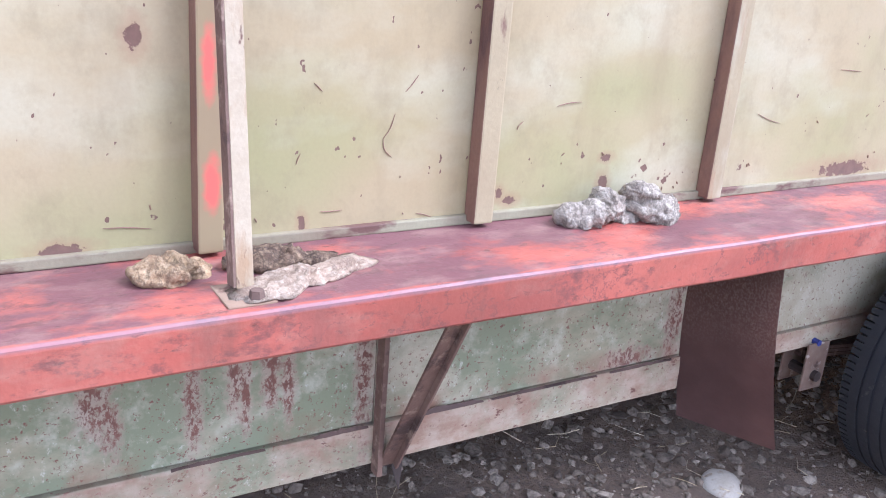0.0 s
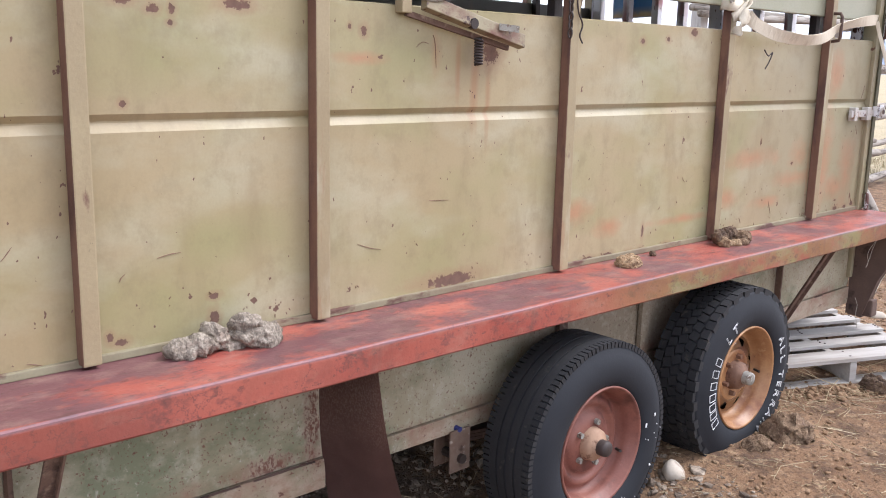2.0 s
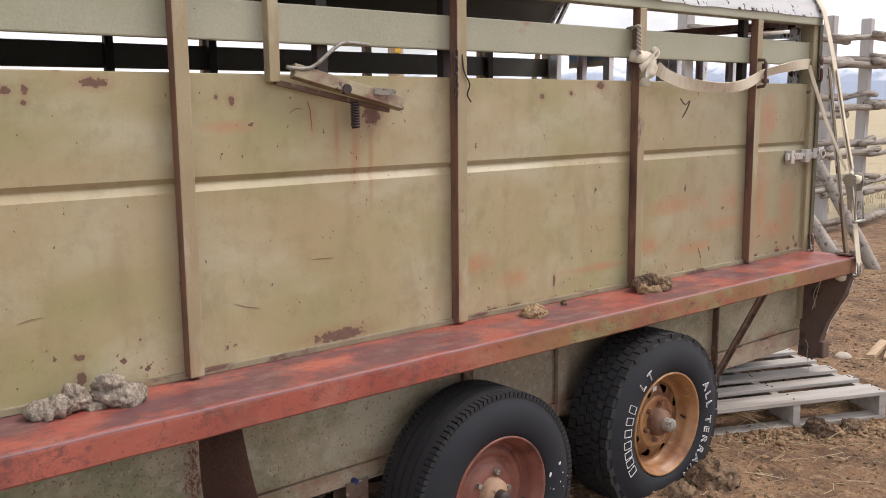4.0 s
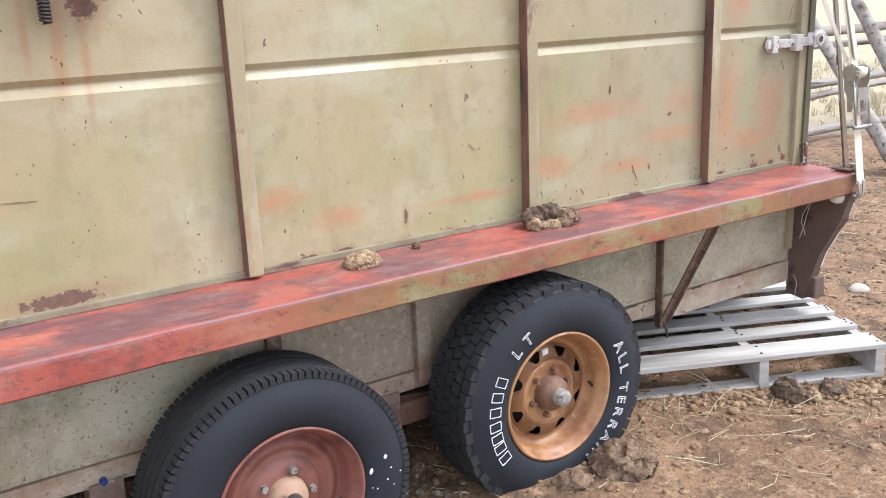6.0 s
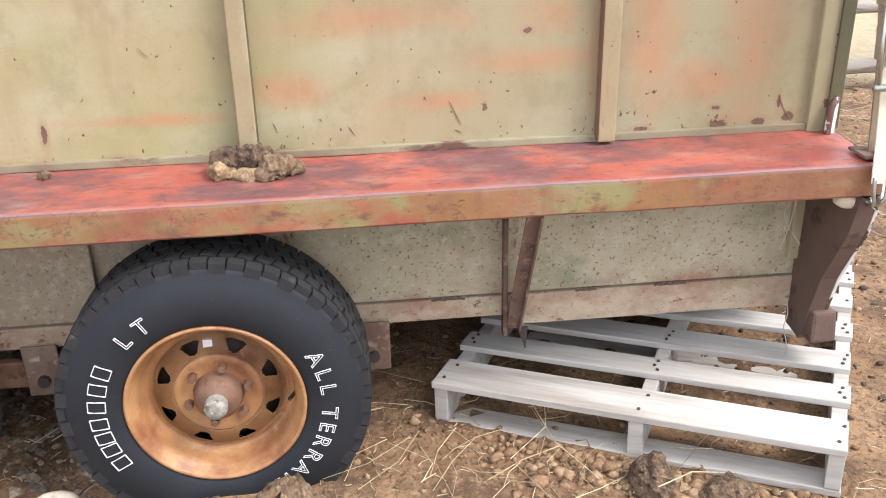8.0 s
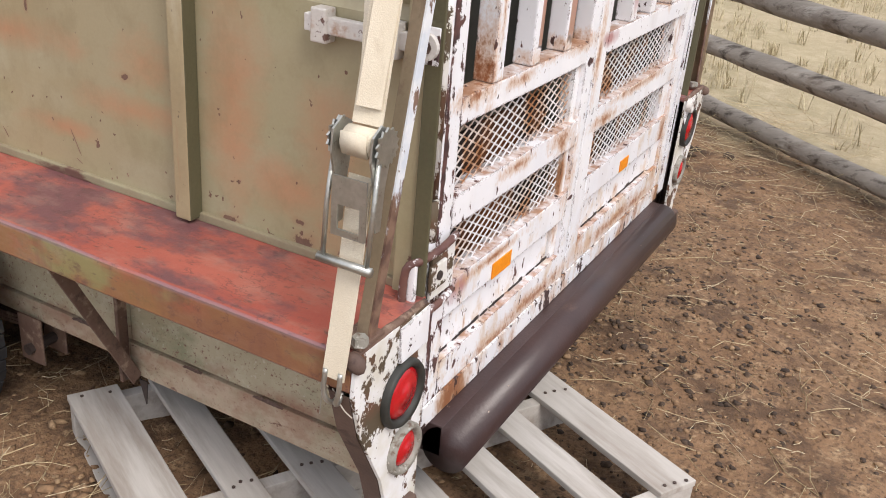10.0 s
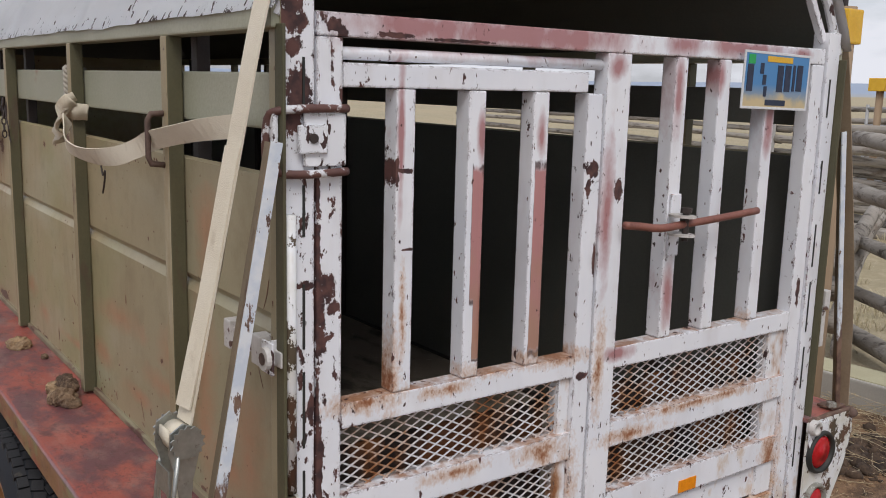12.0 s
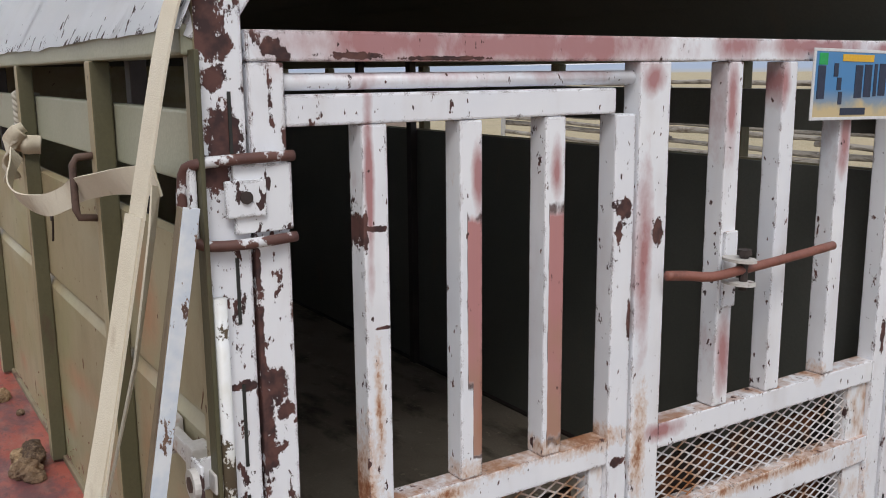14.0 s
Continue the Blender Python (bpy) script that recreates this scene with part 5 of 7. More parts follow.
part("rim", bm, M_LETTER, plate)
for a, b, c, d in ((-0.140, -0.113, -0.032, 0.042), (-0.082, -0.066, 0.018, 0.048), (-0.068, -0.052, -0.012, 0.016), (-0.060, -0.046, -0.045, -0.016), (0.000, 0.028, -0.030, 0.045), (0.036, 0.064, -0.028, 0.047), (0.074, 0.086, -0.026, 0.049), (0.094, 0.122, -0.025, 0.050)):
    bm = bmesh.new()
    box(bm, plate_x, plate_x + 0.0012, a, b, c, d)
    part("bar", bm, m_ink, plate)
for a, b, c, d, mm in ((-0.052, 0.068, 0.053, 0.069, M_YELLOW), (-0.048, 0.048, -0.069, -0.053, m_ink), (-0.138, -0.108, 0.044, 0.070, surface("green_sticker", (0.02, 0.42, 0.10), (0.03, 0.36, 0.10), 30.0))):
    bm = bmesh.new()
    box(bm, plate_x, plate_x + 0.0012, a, b, c, d)
    part("bar", bm, mm, plate)

# slide latch on the small door
bm = bmesh.new()
box(bm, 0.001, 0.010, 1.128, 1.168, 1.470, 1.640, 0.003)
latch = part("latch", bm, M_WHITE, gate, "bolt latch with rusty sliding rod")
bm = bmesh.new()
pts = smooth_line([(0.030, 0.93, 1.572), (0.034, 0.985, 1.566), (0.052, 1.04, 1.560), (0.060, 1.125, 1.566), (0.060, 1.28, 1.574), (0.058, 1.44, 1.584)], 3)
tube(bm, pts, 0.0105, 10)
part("rod", bm, M_REDRIM, latch, "rusty red rod", True)
for dz in (-0.028, 0.022):
    bm = bmesh.new()
    bmesh.ops.create_cone(bm, cap_ends=True, segments=14, radius1=0.030, radius2=0.030, depth=0.006, matrix=Matrix.Translation((0.055, 1.120, 1.566 + dz)) @ Matrix.Diagonal((1.4, 0.9, 1, 1)))
    part("ear", bm, M_HASP, latch)
bm = bmesh.new()
tube(bm, [(0.062, 1.127, 1.522), (0.062, 1.127, 1.606)], 0.009, 8)
bmesh.ops.create_cone(bm, cap_ends=True, segments=8, radius1=0.015, radius2=0.015, depth=0.012, matrix=Matrix.Translation((0.062, 1.127, 1.604)))
part("pin", bm, M_DARK_STEEL, latch)

# hinge straps: a bent rod round the corner post with a plate
def hinge(z, mat):
    bm = bmesh.new()
    box(bm, 0.006, 0.014, 0.026, 0.120, z - 0.052, z + 0.052, 0.002)
    h = part("hinge", bm, mat, gate, "flaking white wrap-round hinge")
    bm = bmesh.new()
    pts = [(0.012, 0.124, z + 0.062), (0.020, 0.06, z + 0.062), (0.019, 0.000, z + 0.060), (0.010, -0.028, z + 0.056), (-0.008, -0.042, z + 0.040), (-0.010, -0.044, z - 0.040), (0.010, -0.030, z - 0.060), (0.019, 0.000, z - 0.066), (0.020, 0.06, z - 0.066), (0.012, 0.124, z - 0.064)]
    tube(bm, smooth_line(pts, 3), 0.0085, 10)
    part("rod", bm, M_RUSTY_WHITE, h, "", True)
    bm = bmesh.new()
    box(bm, 0.0142, 0.022, 0.010, 0.075, z - 0.026, z + 0.030, 0.003)
    part("plate", bm, mat, h)
    bm = bmesh.new()
    tube(bm, [(0.019, 0.042, z + 0.004), (0.026, 0.042, z + 0.004)], 0.010, 10)
    part("bolt", bm, M_DARK_STEEL, h)
    bm = bmesh.new()
    box(bm, -0.006, 0.012, -0.040, -0.0275, z - 0.058, z + 0.054, 0.004)
    part("side_leaf", bm, M_WHITE_CHIP, h)


hinge(1.800, M_WHITE_CHIP)
hinge(0.888, M_TAIL)

# far side hold-back hooks
bm = bmesh.new()
box(bm, -0.04, 0.012, 1.905, 1.925, 1.10, 1.22, 0.003)
box(bm, -0.03, 0.02, 1.900, 1.93, 1.225, 1.29, 0.004)
part("side_catch", bm, M_HASP, gate, "worn catch on the corner post")

# hinge pipe down the outer edge of the corner
for z0, z1 in ((0.985, 1.068), (1.075, 1.655)):
    bm = bmesh.new()
    tube(bm, [(0.017, -0.006, z0), (0.017, -0.006, z1)], 0.0115 if z0 > 1 else 0.015, 12)
    part("hinge_pipe", bm, M_TAIL, gate, "white pipe hinge, paint chipped", True)

# sill and round bumper
bm = bmesh.new()
box(bm, -0.05, 0.002, 0.06, W - 0.06, 0.485, 0.543, 0.004)
part("tail_sill", bm, M_SILL, trailer, "rusting cream tail sill")
bm = bmesh.new()
tube(bm, [(0.045, 0.10, 0.425), (0.045, W - 0.10, 0.425)], 0.060, 20)
box(bm, -0.05, 0.035, 0.10, W - 0.10, 0.40, 0.484, 0.003)
part("bumper", bm, M_BUMPER, trailer, "dark round pipe bumper", True)

# tail plates with lamps
TX = 0.030        # outer face of the tail plates


def tail(sgn, y):
    """Triangular rear plate below the end of the running board."""
    bm = bmesh.new()
    o = [(y - sgn * 0.262, 0.850), (y - sgn * 0.002, 0.850), (y - sgn * 0.002, 0.300), (y - sgn * 0.085, 0.290), (y - sgn * 0.150, 0.50), (y - sgn * 0.235, 0.66), (y - sgn * 0.268, 0.77)]
    a = [bm.verts.new((TX, p, z)) for p, z in o]
    b = [bm.verts.new((TX - 0.008, p, z)) for p, z in o]
    bm.faces.new(a), bm.faces.new(b[::-1])
    for i in range(len(o)):
        j = (i + 1) % len(o)
        bm.faces.new((a[i], b[i], b[j], a[j]))
    bmesh.ops.recalc_face_normals(bm, faces=bm.faces)
    plate = part("tail_plate", bm, M_TAIL, trailer, "white flaking plate carrying red tail lamps")
    bm = bmesh.new()
    a = [bm.verts.new((TX - 0.010, p, z)) for p, z in o]
    b = [bm.verts.new((TX - 0.055, p, z)) for p, z in o]
    for i in range(2, len(o) - 1):
        bm.faces.new((a[i], b[i], b[i + 1], a[i + 1]))
    bm.faces.new(b[::-1])
    part("back", bm, M_BACK, plate, "rust brown back of the plate")
    for z, r, yy in (((0.690, 0.056, y - sgn * 0.098), (0.540, 0.040, y - sgn * 0.075)) if sgn > 0 else ((0.738, 0.056, y + 0.076), (0.570, 0.040, y + 0.068))):
        bm = bmesh.new()
        lathe(bm, [(r, 0.0), (r + 0.004, 0.014), (r + 0.013, 0.018), (r + 0.018, 0.010), (r + 0.018, -0.002)], 32)
        ring = part("ring", bm, M_BLACK if r > 0.05 else M_CHALK, plate, "", True)
        ring.matrix_basis = Matrix.Translation((TX, yy, z)) @ pose(0, 0, 0, 0, 0, -90)
        bm = bmesh.new()
        lathe(bm, [(0.001, 0.017), (r * 0.35, 0.0165), (r * 0.36, 0.0150), (r * 0.7, 0.014), (r * 0.97, 0.008), (r, 0.0)], 32)
        lens = part("lens", bm, M_LENS, ring, "red lens", True)
    if sgn < 0:
        bm = bmesh.new()
        lathe(bm, [(0.014, 0.004), (0.015, 0.020), (0.024, 0.022), (0.026, 0.0)], 20)
        cup = part("socket", bm, M_HASP, plate, "round plug socket", True)
        cup.matrix_basis = Matrix.Translation((TX + 0.002, y + 0.020, 0.835)) @ pose(0, 0, 0, 0, 0, -90)
    bm = bmesh.new()
    box(bm, TX - 0.004, TX + 0.005, *sorted((y - sgn * 0.115, y - sgn * 0.004)), 0.765, 0.846, 0.003)
    shove(bm, 0.006, 12)
    part("patch", bm, M_WHITE_CHIP, plate)
    # turned-over lip along the end of the running board
    bm = bmesh.new()
    tube(bm, [(TX - 0.010 + 0.004 * noise.noise(Vector((k, y, 0))), y - sgn * (0.010 + 0.245 * k / 9), 0.852 + 0.003 * noise.noise(Vector((k * 1.3, y, 4)))) for k in range(10)], 0.009, 8)
    part("lip", bm, M_RUST, plate, "", True)
    # boxed foot of the plate
    bm = bmesh.new()
    box(bm, TX - 0.050, TX + 0.022, *sorted((y - sgn * 0.135, y - sgn * 0.020)), 0.300, 0.392, 0.010)
    shove(bm, 0.008, 9, y)
    part("foot", bm, M_BACK, plate)
    bm = bmesh.new()
    bmesh.ops.create_icosphere(bm, subdivisions=2, radius=0.024, matrix=Matrix.Translation((TX - 0.004, y - sgn * 0.262, 0.838)) @ Matrix.Diagonal((1.0, 0.7, 0.9, 1)))
    shove(bm, 0.01, 18)
    part("corner_cap", bm, M_BACK, plate, "", True)


tail(1, 0.0)
tail(-1, W)

# slide bar of the hold-back on the near side wall
bm = bmesh.new()
box(bm, -0.270, 0.02, -0.030, -0.012, 1.345, 1.378, 0.003)
hasp = part("side_hasp", bm, M_HASP, trailer, "white worn hasp across the rear corner")
for a, b in ((-0.250, -0.215), (-0.105, -0.060)):
    bm = bmesh.new()
    box(bm, a, b, -0.038, -0.004, 1.328, 1.393, 0.004)
    part("keeper", bm, M_HASP, hasp)
bm = bmesh.new()
lathe(bm, [(0.012, -0.005), (0.024, -0.005), (0.024, 0.005), (0.012, 0.005)], 18, closed=True)
eye = part("eye", bm, M_HASP, hasp)
eye.location = (0.012, -0.061, 1.370)
bm = bmesh.new()
box(bm, -0.014, 0.034, -0.056, -0.050, 1.338, 1.404, 0.002)
box(bm, -0.014, -0.008, -0.050, -0.020, 1.345, 1.398, 0.002)
part("eye_plate", bm, M_WHITE_CHIP, hasp)
bm = bmesh.new()
tube(bm, [(0.012, -0.050, 1.370), (0.012, -0.068, 1.370)], 0.013, 8)
part("bolt", bm, M_BACK, hasp)

# leaning props from the running board to the corners
def prop(base, top, label):
    bm = bmesh.new()
    out = Vector((0.0003, -0.011 if base[1] < 0 else 0.011, 0))
    bar(bm, Vector(base) + out, Vector(top) + out, 0.023, 0.005, (1, 0, 0), 0.001)
    p = part("prop", bm, M_PROP_SIDE, trailer, label)
    b2, t2 = Vector(base) + Vector((0.0145, 0, 0)), Vector(top) + Vector((0.0145, 0, 0))
    bm = bmesh.new()
    bar(bm, b2, t2, 0.005, 0.024, (1, 0, 0), 0.001)
    part("flange", bm, M_PROP, p)
    bm = bmesh.new()
    box(bm, base[0] - 0.035, base[0] + 0.022, base[1] - 0.045, base[1] + 0.035, base[2] - 0.004, base[2] + 0.004, 0.002)
    foot = part("foot", bm, M_RUST, p)
    bm = bmesh.new()
    bmesh.ops.create_cone(bm, cap_ends=True, segments=6, radius1=0.017, radius2=0.015, depth=0.016, matrix=Matrix.Translation((base[0] + 0.012, base[1] - 0.034, base[2] + 0.012)))
    part("bolt", bm, M_CHALK, p)
    return p


prop((0.010, -0.208, 0.866), (0.036, -0.050, 1.80), "leaning angle-iron prop, olive brown with a white flaking flange")
prop((-0.006, W + 0.200, 0.866), (0.004, W + 0.052, 1.80), "leaning angle-iron prop, olive brown with a white flaking flange")
M_POLE = surface("cream_pole_paint", (0.37, 0.30, 0.20), (0.44, 0.37, 0.265), 9.0, (0.35, 0.65), [((0.31, 0.21, 0.12), 14.0, 0.52, 0.64, (1, 1, 0.3)), ((0.12, 0.06, 0.04), 40.0, 0.62, 0.68, (1, 1, 0.4))], 0.6)
foot_at, head_at = Vector((-4.622, -0.184, 0.862)), Vector((-4.628, -0.040, 2.02))
bm = bmesh.new()
bar(bm, foot_at, head_at, 0.028, 0.005, (1, 0, 0), 0.001)
pole = part("prop_pole", bm, M_POLE, trailer, "cream angle-iron pole with rust showing through")
bm = bmesh.new()
bar(bm, foot_at + Vector((-0.0165, 0.014, 0)), head_at + Vector((-0.0165, 0.014, 0)), 0.005, 0.032, (1, 0, 0), 0.001)
part("flange", bm, M_RUST, pole, "dark rusty flange")
bm = bmesh.new()
box(bm, -4.668, -4.590, -0.244, -0.150, 0.854, 0.859, 0.002, None)
part("foot", bm, surface("pale_powdered_plate", (0.32, 0.225, 0.155), (0.25, 0.165, 0.11), 12.0, (0.35, 0.65), [((0.13, 0.07, 0.05), 14.0, 0.58, 0.64, (1, 1, 1))], 0.9), pole)
bm = bmesh.new()
bmesh.ops.create_cone(bm, cap_ends=True, segments=6, radius1=0.013, radius2=0.011, depth=0.014, matrix=Matrix.Translation((-4.618, -0.228, 0.868)))
part("bolt", bm, M_BACK, pole)

# bent latch arm with a spring, high on the near side
M_ARM = surface("rusting_olive_arm", (0.30, 0.27, 0.165), (0.235, 0.185, 0.115), 9.0, (0.35, 0.65), [((0.15, 0.075, 0.05), 12.0, 0.50, 0.62, (0.5, 1, 1)), ((0.07, 0.04, 0.034), 34.0, 0.58, 0.64, (1, 1, 1))], 0.6)
bm = bmesh.new()
bar(bm, (-3.105, -0.040, 1.732), (-2.715, -0.058, 1.634), 0.042, 0.028, (0, 0.25, 1), 0.003)
shove(bm, 0.003, 9)
arm = part("latch_arm", bm, M_ARM, trailer, "loose olive latch arm with coil spring on the wall")
bm = bmesh.new()
box(bm, -3.175, -3.140, -0.030, 0.004, 1.700, 2.011, 0.003)
part("stub_post", bm, M_POST, arm)
bm = bmesh.new()
bar(bm, (-3.15, -0.016, 1.700), (-2.74, -0.020, 1.615), 0.016, 0.014, (0, 0, 1), 0.001)
part("lower_bar", bm, M_RUST, arm)
bm = bmesh.new()
tube(bm, [(-2.885 + 0.012 * math.cos(a * 0.9), -0.040 + 0.012 * math.sin(a * 0.9), 1.640 - 0.0012 * a) for a in range(0, 66)], 0.0036, 6)
part("spring", bm, M_DARK_STEEL, arm, "rusty coil spring", True)
bm = bmesh.new()
tube(bm, smooth_line([(-3.13, -0.05, 1.742), (-3.05, -0.055, 1.742), (-2.97, -0.06, 1.800), (-2.93, -0.06, 1.818), (-2.84, -0.06, 1.815)], 4), 0.006, 8)
part("handle_rod", bm, M_CHALK, arm, "", True)
bm = bmesh.new()
tube(bm, [(-2.93, -0.068, 1.680), (-2.93, -0.050, 1.680)], 0.016, 10)
part("pivot", bm, M_DARK_STEEL, arm)
bm = bmesh.new()
bar(bm, (-2.83, -0.07, 1.675), (-2.76, -0.085, 1.670), 0.02, 0.004, (0, 0, 1))
part("clip", bm, M_CHALK, arm)
# drop handle on the last post
bm = bmesh.new()
px = POSTS[-1] - 0.010
tube(bm, [(px, -0.036, 1.828), (px, -0.072, 1.826), (px, -0.080, 1.812), (px, -0.080, 1.722), (px, -0.074, 1.706), (px, -0.036, 1.702)], 0.0075, 10)
part("grab_handle", bm, M_BACK, trailer, "rusty bent rod handle", True)

# ---- wheels ----
def text_mesh(ch, size, outline=0.0013):
    cu = bpy.data.curves.new("letter", "FONT")
    cu.body = ch
    cu.size = size
    cu.align_x = "CENTER"
    cu.fill_mode = "NONE"
    cu.bevel_depth = outline
    cu.bevel_resolution = 0
    cu.resolution_u = 3
    ob = new("letter", cu)
    dg = bpy.context.evaluated_depsgraph_get()
    me = bpy.data.meshes.new_from_object(ob.evaluated_get(dg))
    bpy.data.objects.remove(ob)
    return me


def ring_letter(ch, deg, r, size, wheel, bars=False):
    """One raised outline letter on the sidewall, its foot towards the hub."""
    if bars:
        bm = bmesh.new()
        w, h = size * 0.52, size * 0.74
        c = [(-w / 2, 0), (w / 2, 0), (w / 2, h), (-w / 2, h)]
        for i in range(4):
            a, b = c[i], c[(i + 1) % 4]
            bar(bm, (a[0], a[1], 0), (b[0], b[1], 0), 0.0028, 0.002, (0, 0, 1))
        me = bpy.data.meshes.new("letter")
        bm.to_mesh(me)
        bm.free()
    else:
        me = text_mesh(ch, size)
    me.materials.append(M_LETTER)
    ob = new("letter", me)
    ob.parent = wheel
    a = radians(deg)
    # text x runs clockwise, text y outwards, text z towards the viewer (-y)
    out = Vector((math.cos(a), 0, math.sin(a)))
    cw = Vector((math.sin(a), 0, -math.cos(a)))
    tow = cw.cross(out)
    p = out * r + Vector((0, SIDEWALL(r), 0))
    ob.matrix_basis = Matrix(((cw.x, out.x, tow.x, p.x), (cw.y, out.y, tow.y, p.y), (cw.z, out.z, tow.z, p.z), (0, 0, 0, 1)))
    return ob


def SIDEWALL(r):
    return -0.1155 - 0.004 * (1 - ((r - 0.27) / 0.06) ** 2)


def tyre_profile(R, hw):
    """Half-width hw, outer radius R; from the outer bead round to the inner bead."""
    out = [(0.205, -hw + 0.024), (0.214, -hw + 0.012), (0.228, -hw + 0.004), (0.25, -hw - 0.001), (0.275, -hw - 0.003), (0.300, -hw + 0.001), (0.320, -hw + 0.008), (R - 0.028, -hw + 0.018), (R - 0.020, -hw + 0.020), (R - 0.016, -hw + 0.030), (R - 0.010, -hw + 0.045), (R - 0.007, 0.0)]
    return out + [(r, -y) for r, y in out[-2::-1]]


def wheel(x, z, rugged, spin):
    R, hw = (0.369 if rugged else 0.366), 0.1165
    root = part("wheel", (lambda b: (lathe(b, tyre_profile(R, hw), 96), b)[1])(bmesh.new()), M_RUBBER, trailer, "all terrain tyre with white outline letters on an ochre spoke rim" if rugged else "worn ribbed tyre on a red-brown steel rim", True)
    root.matrix_basis = Matrix.Translation((x, -0.187, z)) @ pose(0, 0, 0, 0, spin, 0)
    bm = bmesh.new()
    n = 56 if rugged else 110
    for k in range(n):
        a = 2 * math.pi * k / n
        m = pose(0, 0, 0, 0, -math.degrees(a), 0)
        if rugged:
            for sgn in (-1, 1):
                da = 0.35 * sgn
                y0 = sgn * (hw - 0.019)
                y1 = sgn * 0.062
                box(bm, R - 0.030, R - 0.001 - 0.002 * (k % 2), *sorted((y0 + sgn * (0.001 if k % 2 else -0.004), y1)), -0.0185, 0.0175, 0.0, m)
                box(bm, R - 0.016, R, *sorted((sgn * 0.058, sgn * 0.021)), -0.0175, 0.0165, 0.0, m @ pose(0, 0, 0, 14 * sgn, -1.5, 0))
            box(bm, R - 0.016, R, -0.018, 0.018, -0.016, 0.016, 0.0, m @ pose(0, 0, 0, 20, 0, 0))
        else:
            for sgn in (-1, 1):
                box(bm, R - 0.024, R - 0.005, *sorted((sgn * (hw - 0.017), sgn * (hw - 0.05))), -0.0075, 0.0075, 0.0, m)
    if not rugged:
        for y in (-0.056, -0.019, 0.019, 0.056):
            lathe(bm, [(R - 0.014, y - 0.015), (R - 0.0035, y - 0.0145), (R - 0.0035, y + 0.0145), (R - 0.014, y + 0.015)], 96)
    part("tread", bm, M_RUBBER_TREAD, root, "deep blocky tread" if rugged else "ribbed tread")
    # rim: flange, barrel, dish
    mat = M_GOLD if rugged else M_REDRIM
    bm = bmesh.new()
    lathe(bm, [(0.205, -hw + 0.030), (0.2125, -hw + 0.016), (0.2125, -hw + 0.008), (0.207, -hw + 0.006), (0.202, -hw + 0.012), (0.199, -hw + 0.026), (0.190, -hw + 0.034), (0.184, -hw + 0.058), (0.178, -hw + 0.088), (0.169, -hw + 0.092), (0.160, -hw + 0.084)] + ([] if rugged else [(0.150, -hw + 0.072), (0.140, -hw + 0.068), (0.130, -hw + 0.076), (0.118, -hw + 0.084), (0.108, -hw + 0.076), (0.098, -hw + 0.064), (0.060, -hw + 0.060), (0.038, -hw + 0.060)]), 72)
    rim = part("rim", bm, mat, root, "", True)
    if rugged:
        bm = bmesh.new()
        ns, sub = 8, 40
        yo, yi = -hw + 0.084, -hw + 0.066
        rads = [0.160, 0.1525] + [0.1505 - 0.0026 * i for i in range(14)] + [0.112, 0.106]
        grid = {}
        for k in range(ns * sub):
            for i, r in enumerate(rads):
                a = 2 * math.pi * k / (ns * sub)
                f = i / (len(rads) - 1)
                grid[k, i] = bm.verts.new((r * math.cos(a), yo + (yi - yo) * math.sin(f * 1.57), r * math.sin(a)))
        for k in range(ns * sub):
            am = ((k + 0.5) / sub) % 1.0 - 0.5
            for i in range(len(rads) - 1):
                f = (0.1492 - rads[i]) / 0.030
                hole = 0.0 < f < 1.0 and abs(am) < 0.235 * (1 - 0.62 * f) * min(1.0, 5.0 * f + 0.55, 6.0 * (1 - f) + 0.35)
                if not hole:
                    k2 = (k + 1) % (ns * sub)
                    bm.faces.new((grid[k, i], grid[k, i + 1], grid[k2, i + 1], grid[k2, i]))
        bmesh.ops.solidify(bm, geom=bm.faces[:], thickness=0.005)
        lathe(bm, [(0.106, yi + 0.001), (0.098, yi - 0.004), (0.088, yi + 0.001), (0.070, yi + 0.002), (0.05, yi + 0.002)], 64)
        part("spoke_disc", bm, mat, root, "", True)
        bm = bmesh.new()
        box(bm, -0.022, 0.000, -hw + 0.0690, -hw + 0.0770, 0.126, 0.146)
        part("sticker", bm, M_LETTER, root, "small pale sticker")
    # drum behind, hub and nuts
    bm = bmesh.new()
    lathe(bm, [(0.155, 0.06), (0.155, -hw + 0.112), (0.02, -hw + 0.107)], 32)
    part("brake_drum", bm, M_DARK_STEEL, root, "", True)
    bm = bmesh.new()
    yf = -hw + 0.048
    lathe(bm, [(0.062, yf + 0.024), (0.058, yf + 0.008), (0.054, yf - 0.012), (0.046, yf - 0.020), (0.030, yf - 0.024), (0.027, yf - 0.030), (0.026, yf - 0.03)], 32)
    part("hub", bm, M_HUB if rugged else M_TANHUB, root, "", True)
    bm = bmesh.new()
    lathe(bm, [(0.027, yf - 0.022), (0.0275, yf - 0.052), (0.024, yf - 0.062), (0.012, yf - 0.065), (0.001, yf - 0.066)], 24)
    part("hub_cap", bm, M_CHALK if rugged else M_DARK_STEEL, root, "dull grey hub cap" if rugged else "dark hub cap", True)
    for k in range(6 if rugged else 5):
        a = 2 * math.pi * k / (6 if rugged else 5) + 0.3
        bm = bmesh.new()
        bmesh.ops.create_cone(bm, cap_ends=True, segments=6, radius1=0.0115, radius2=0.010, depth=0.022, matrix=Matrix.Translation((0.076 * math.cos(a), yf + 0.010, 0.076 * math.sin(a))) @ pose(0, 0, 0, 90, 0, 0))
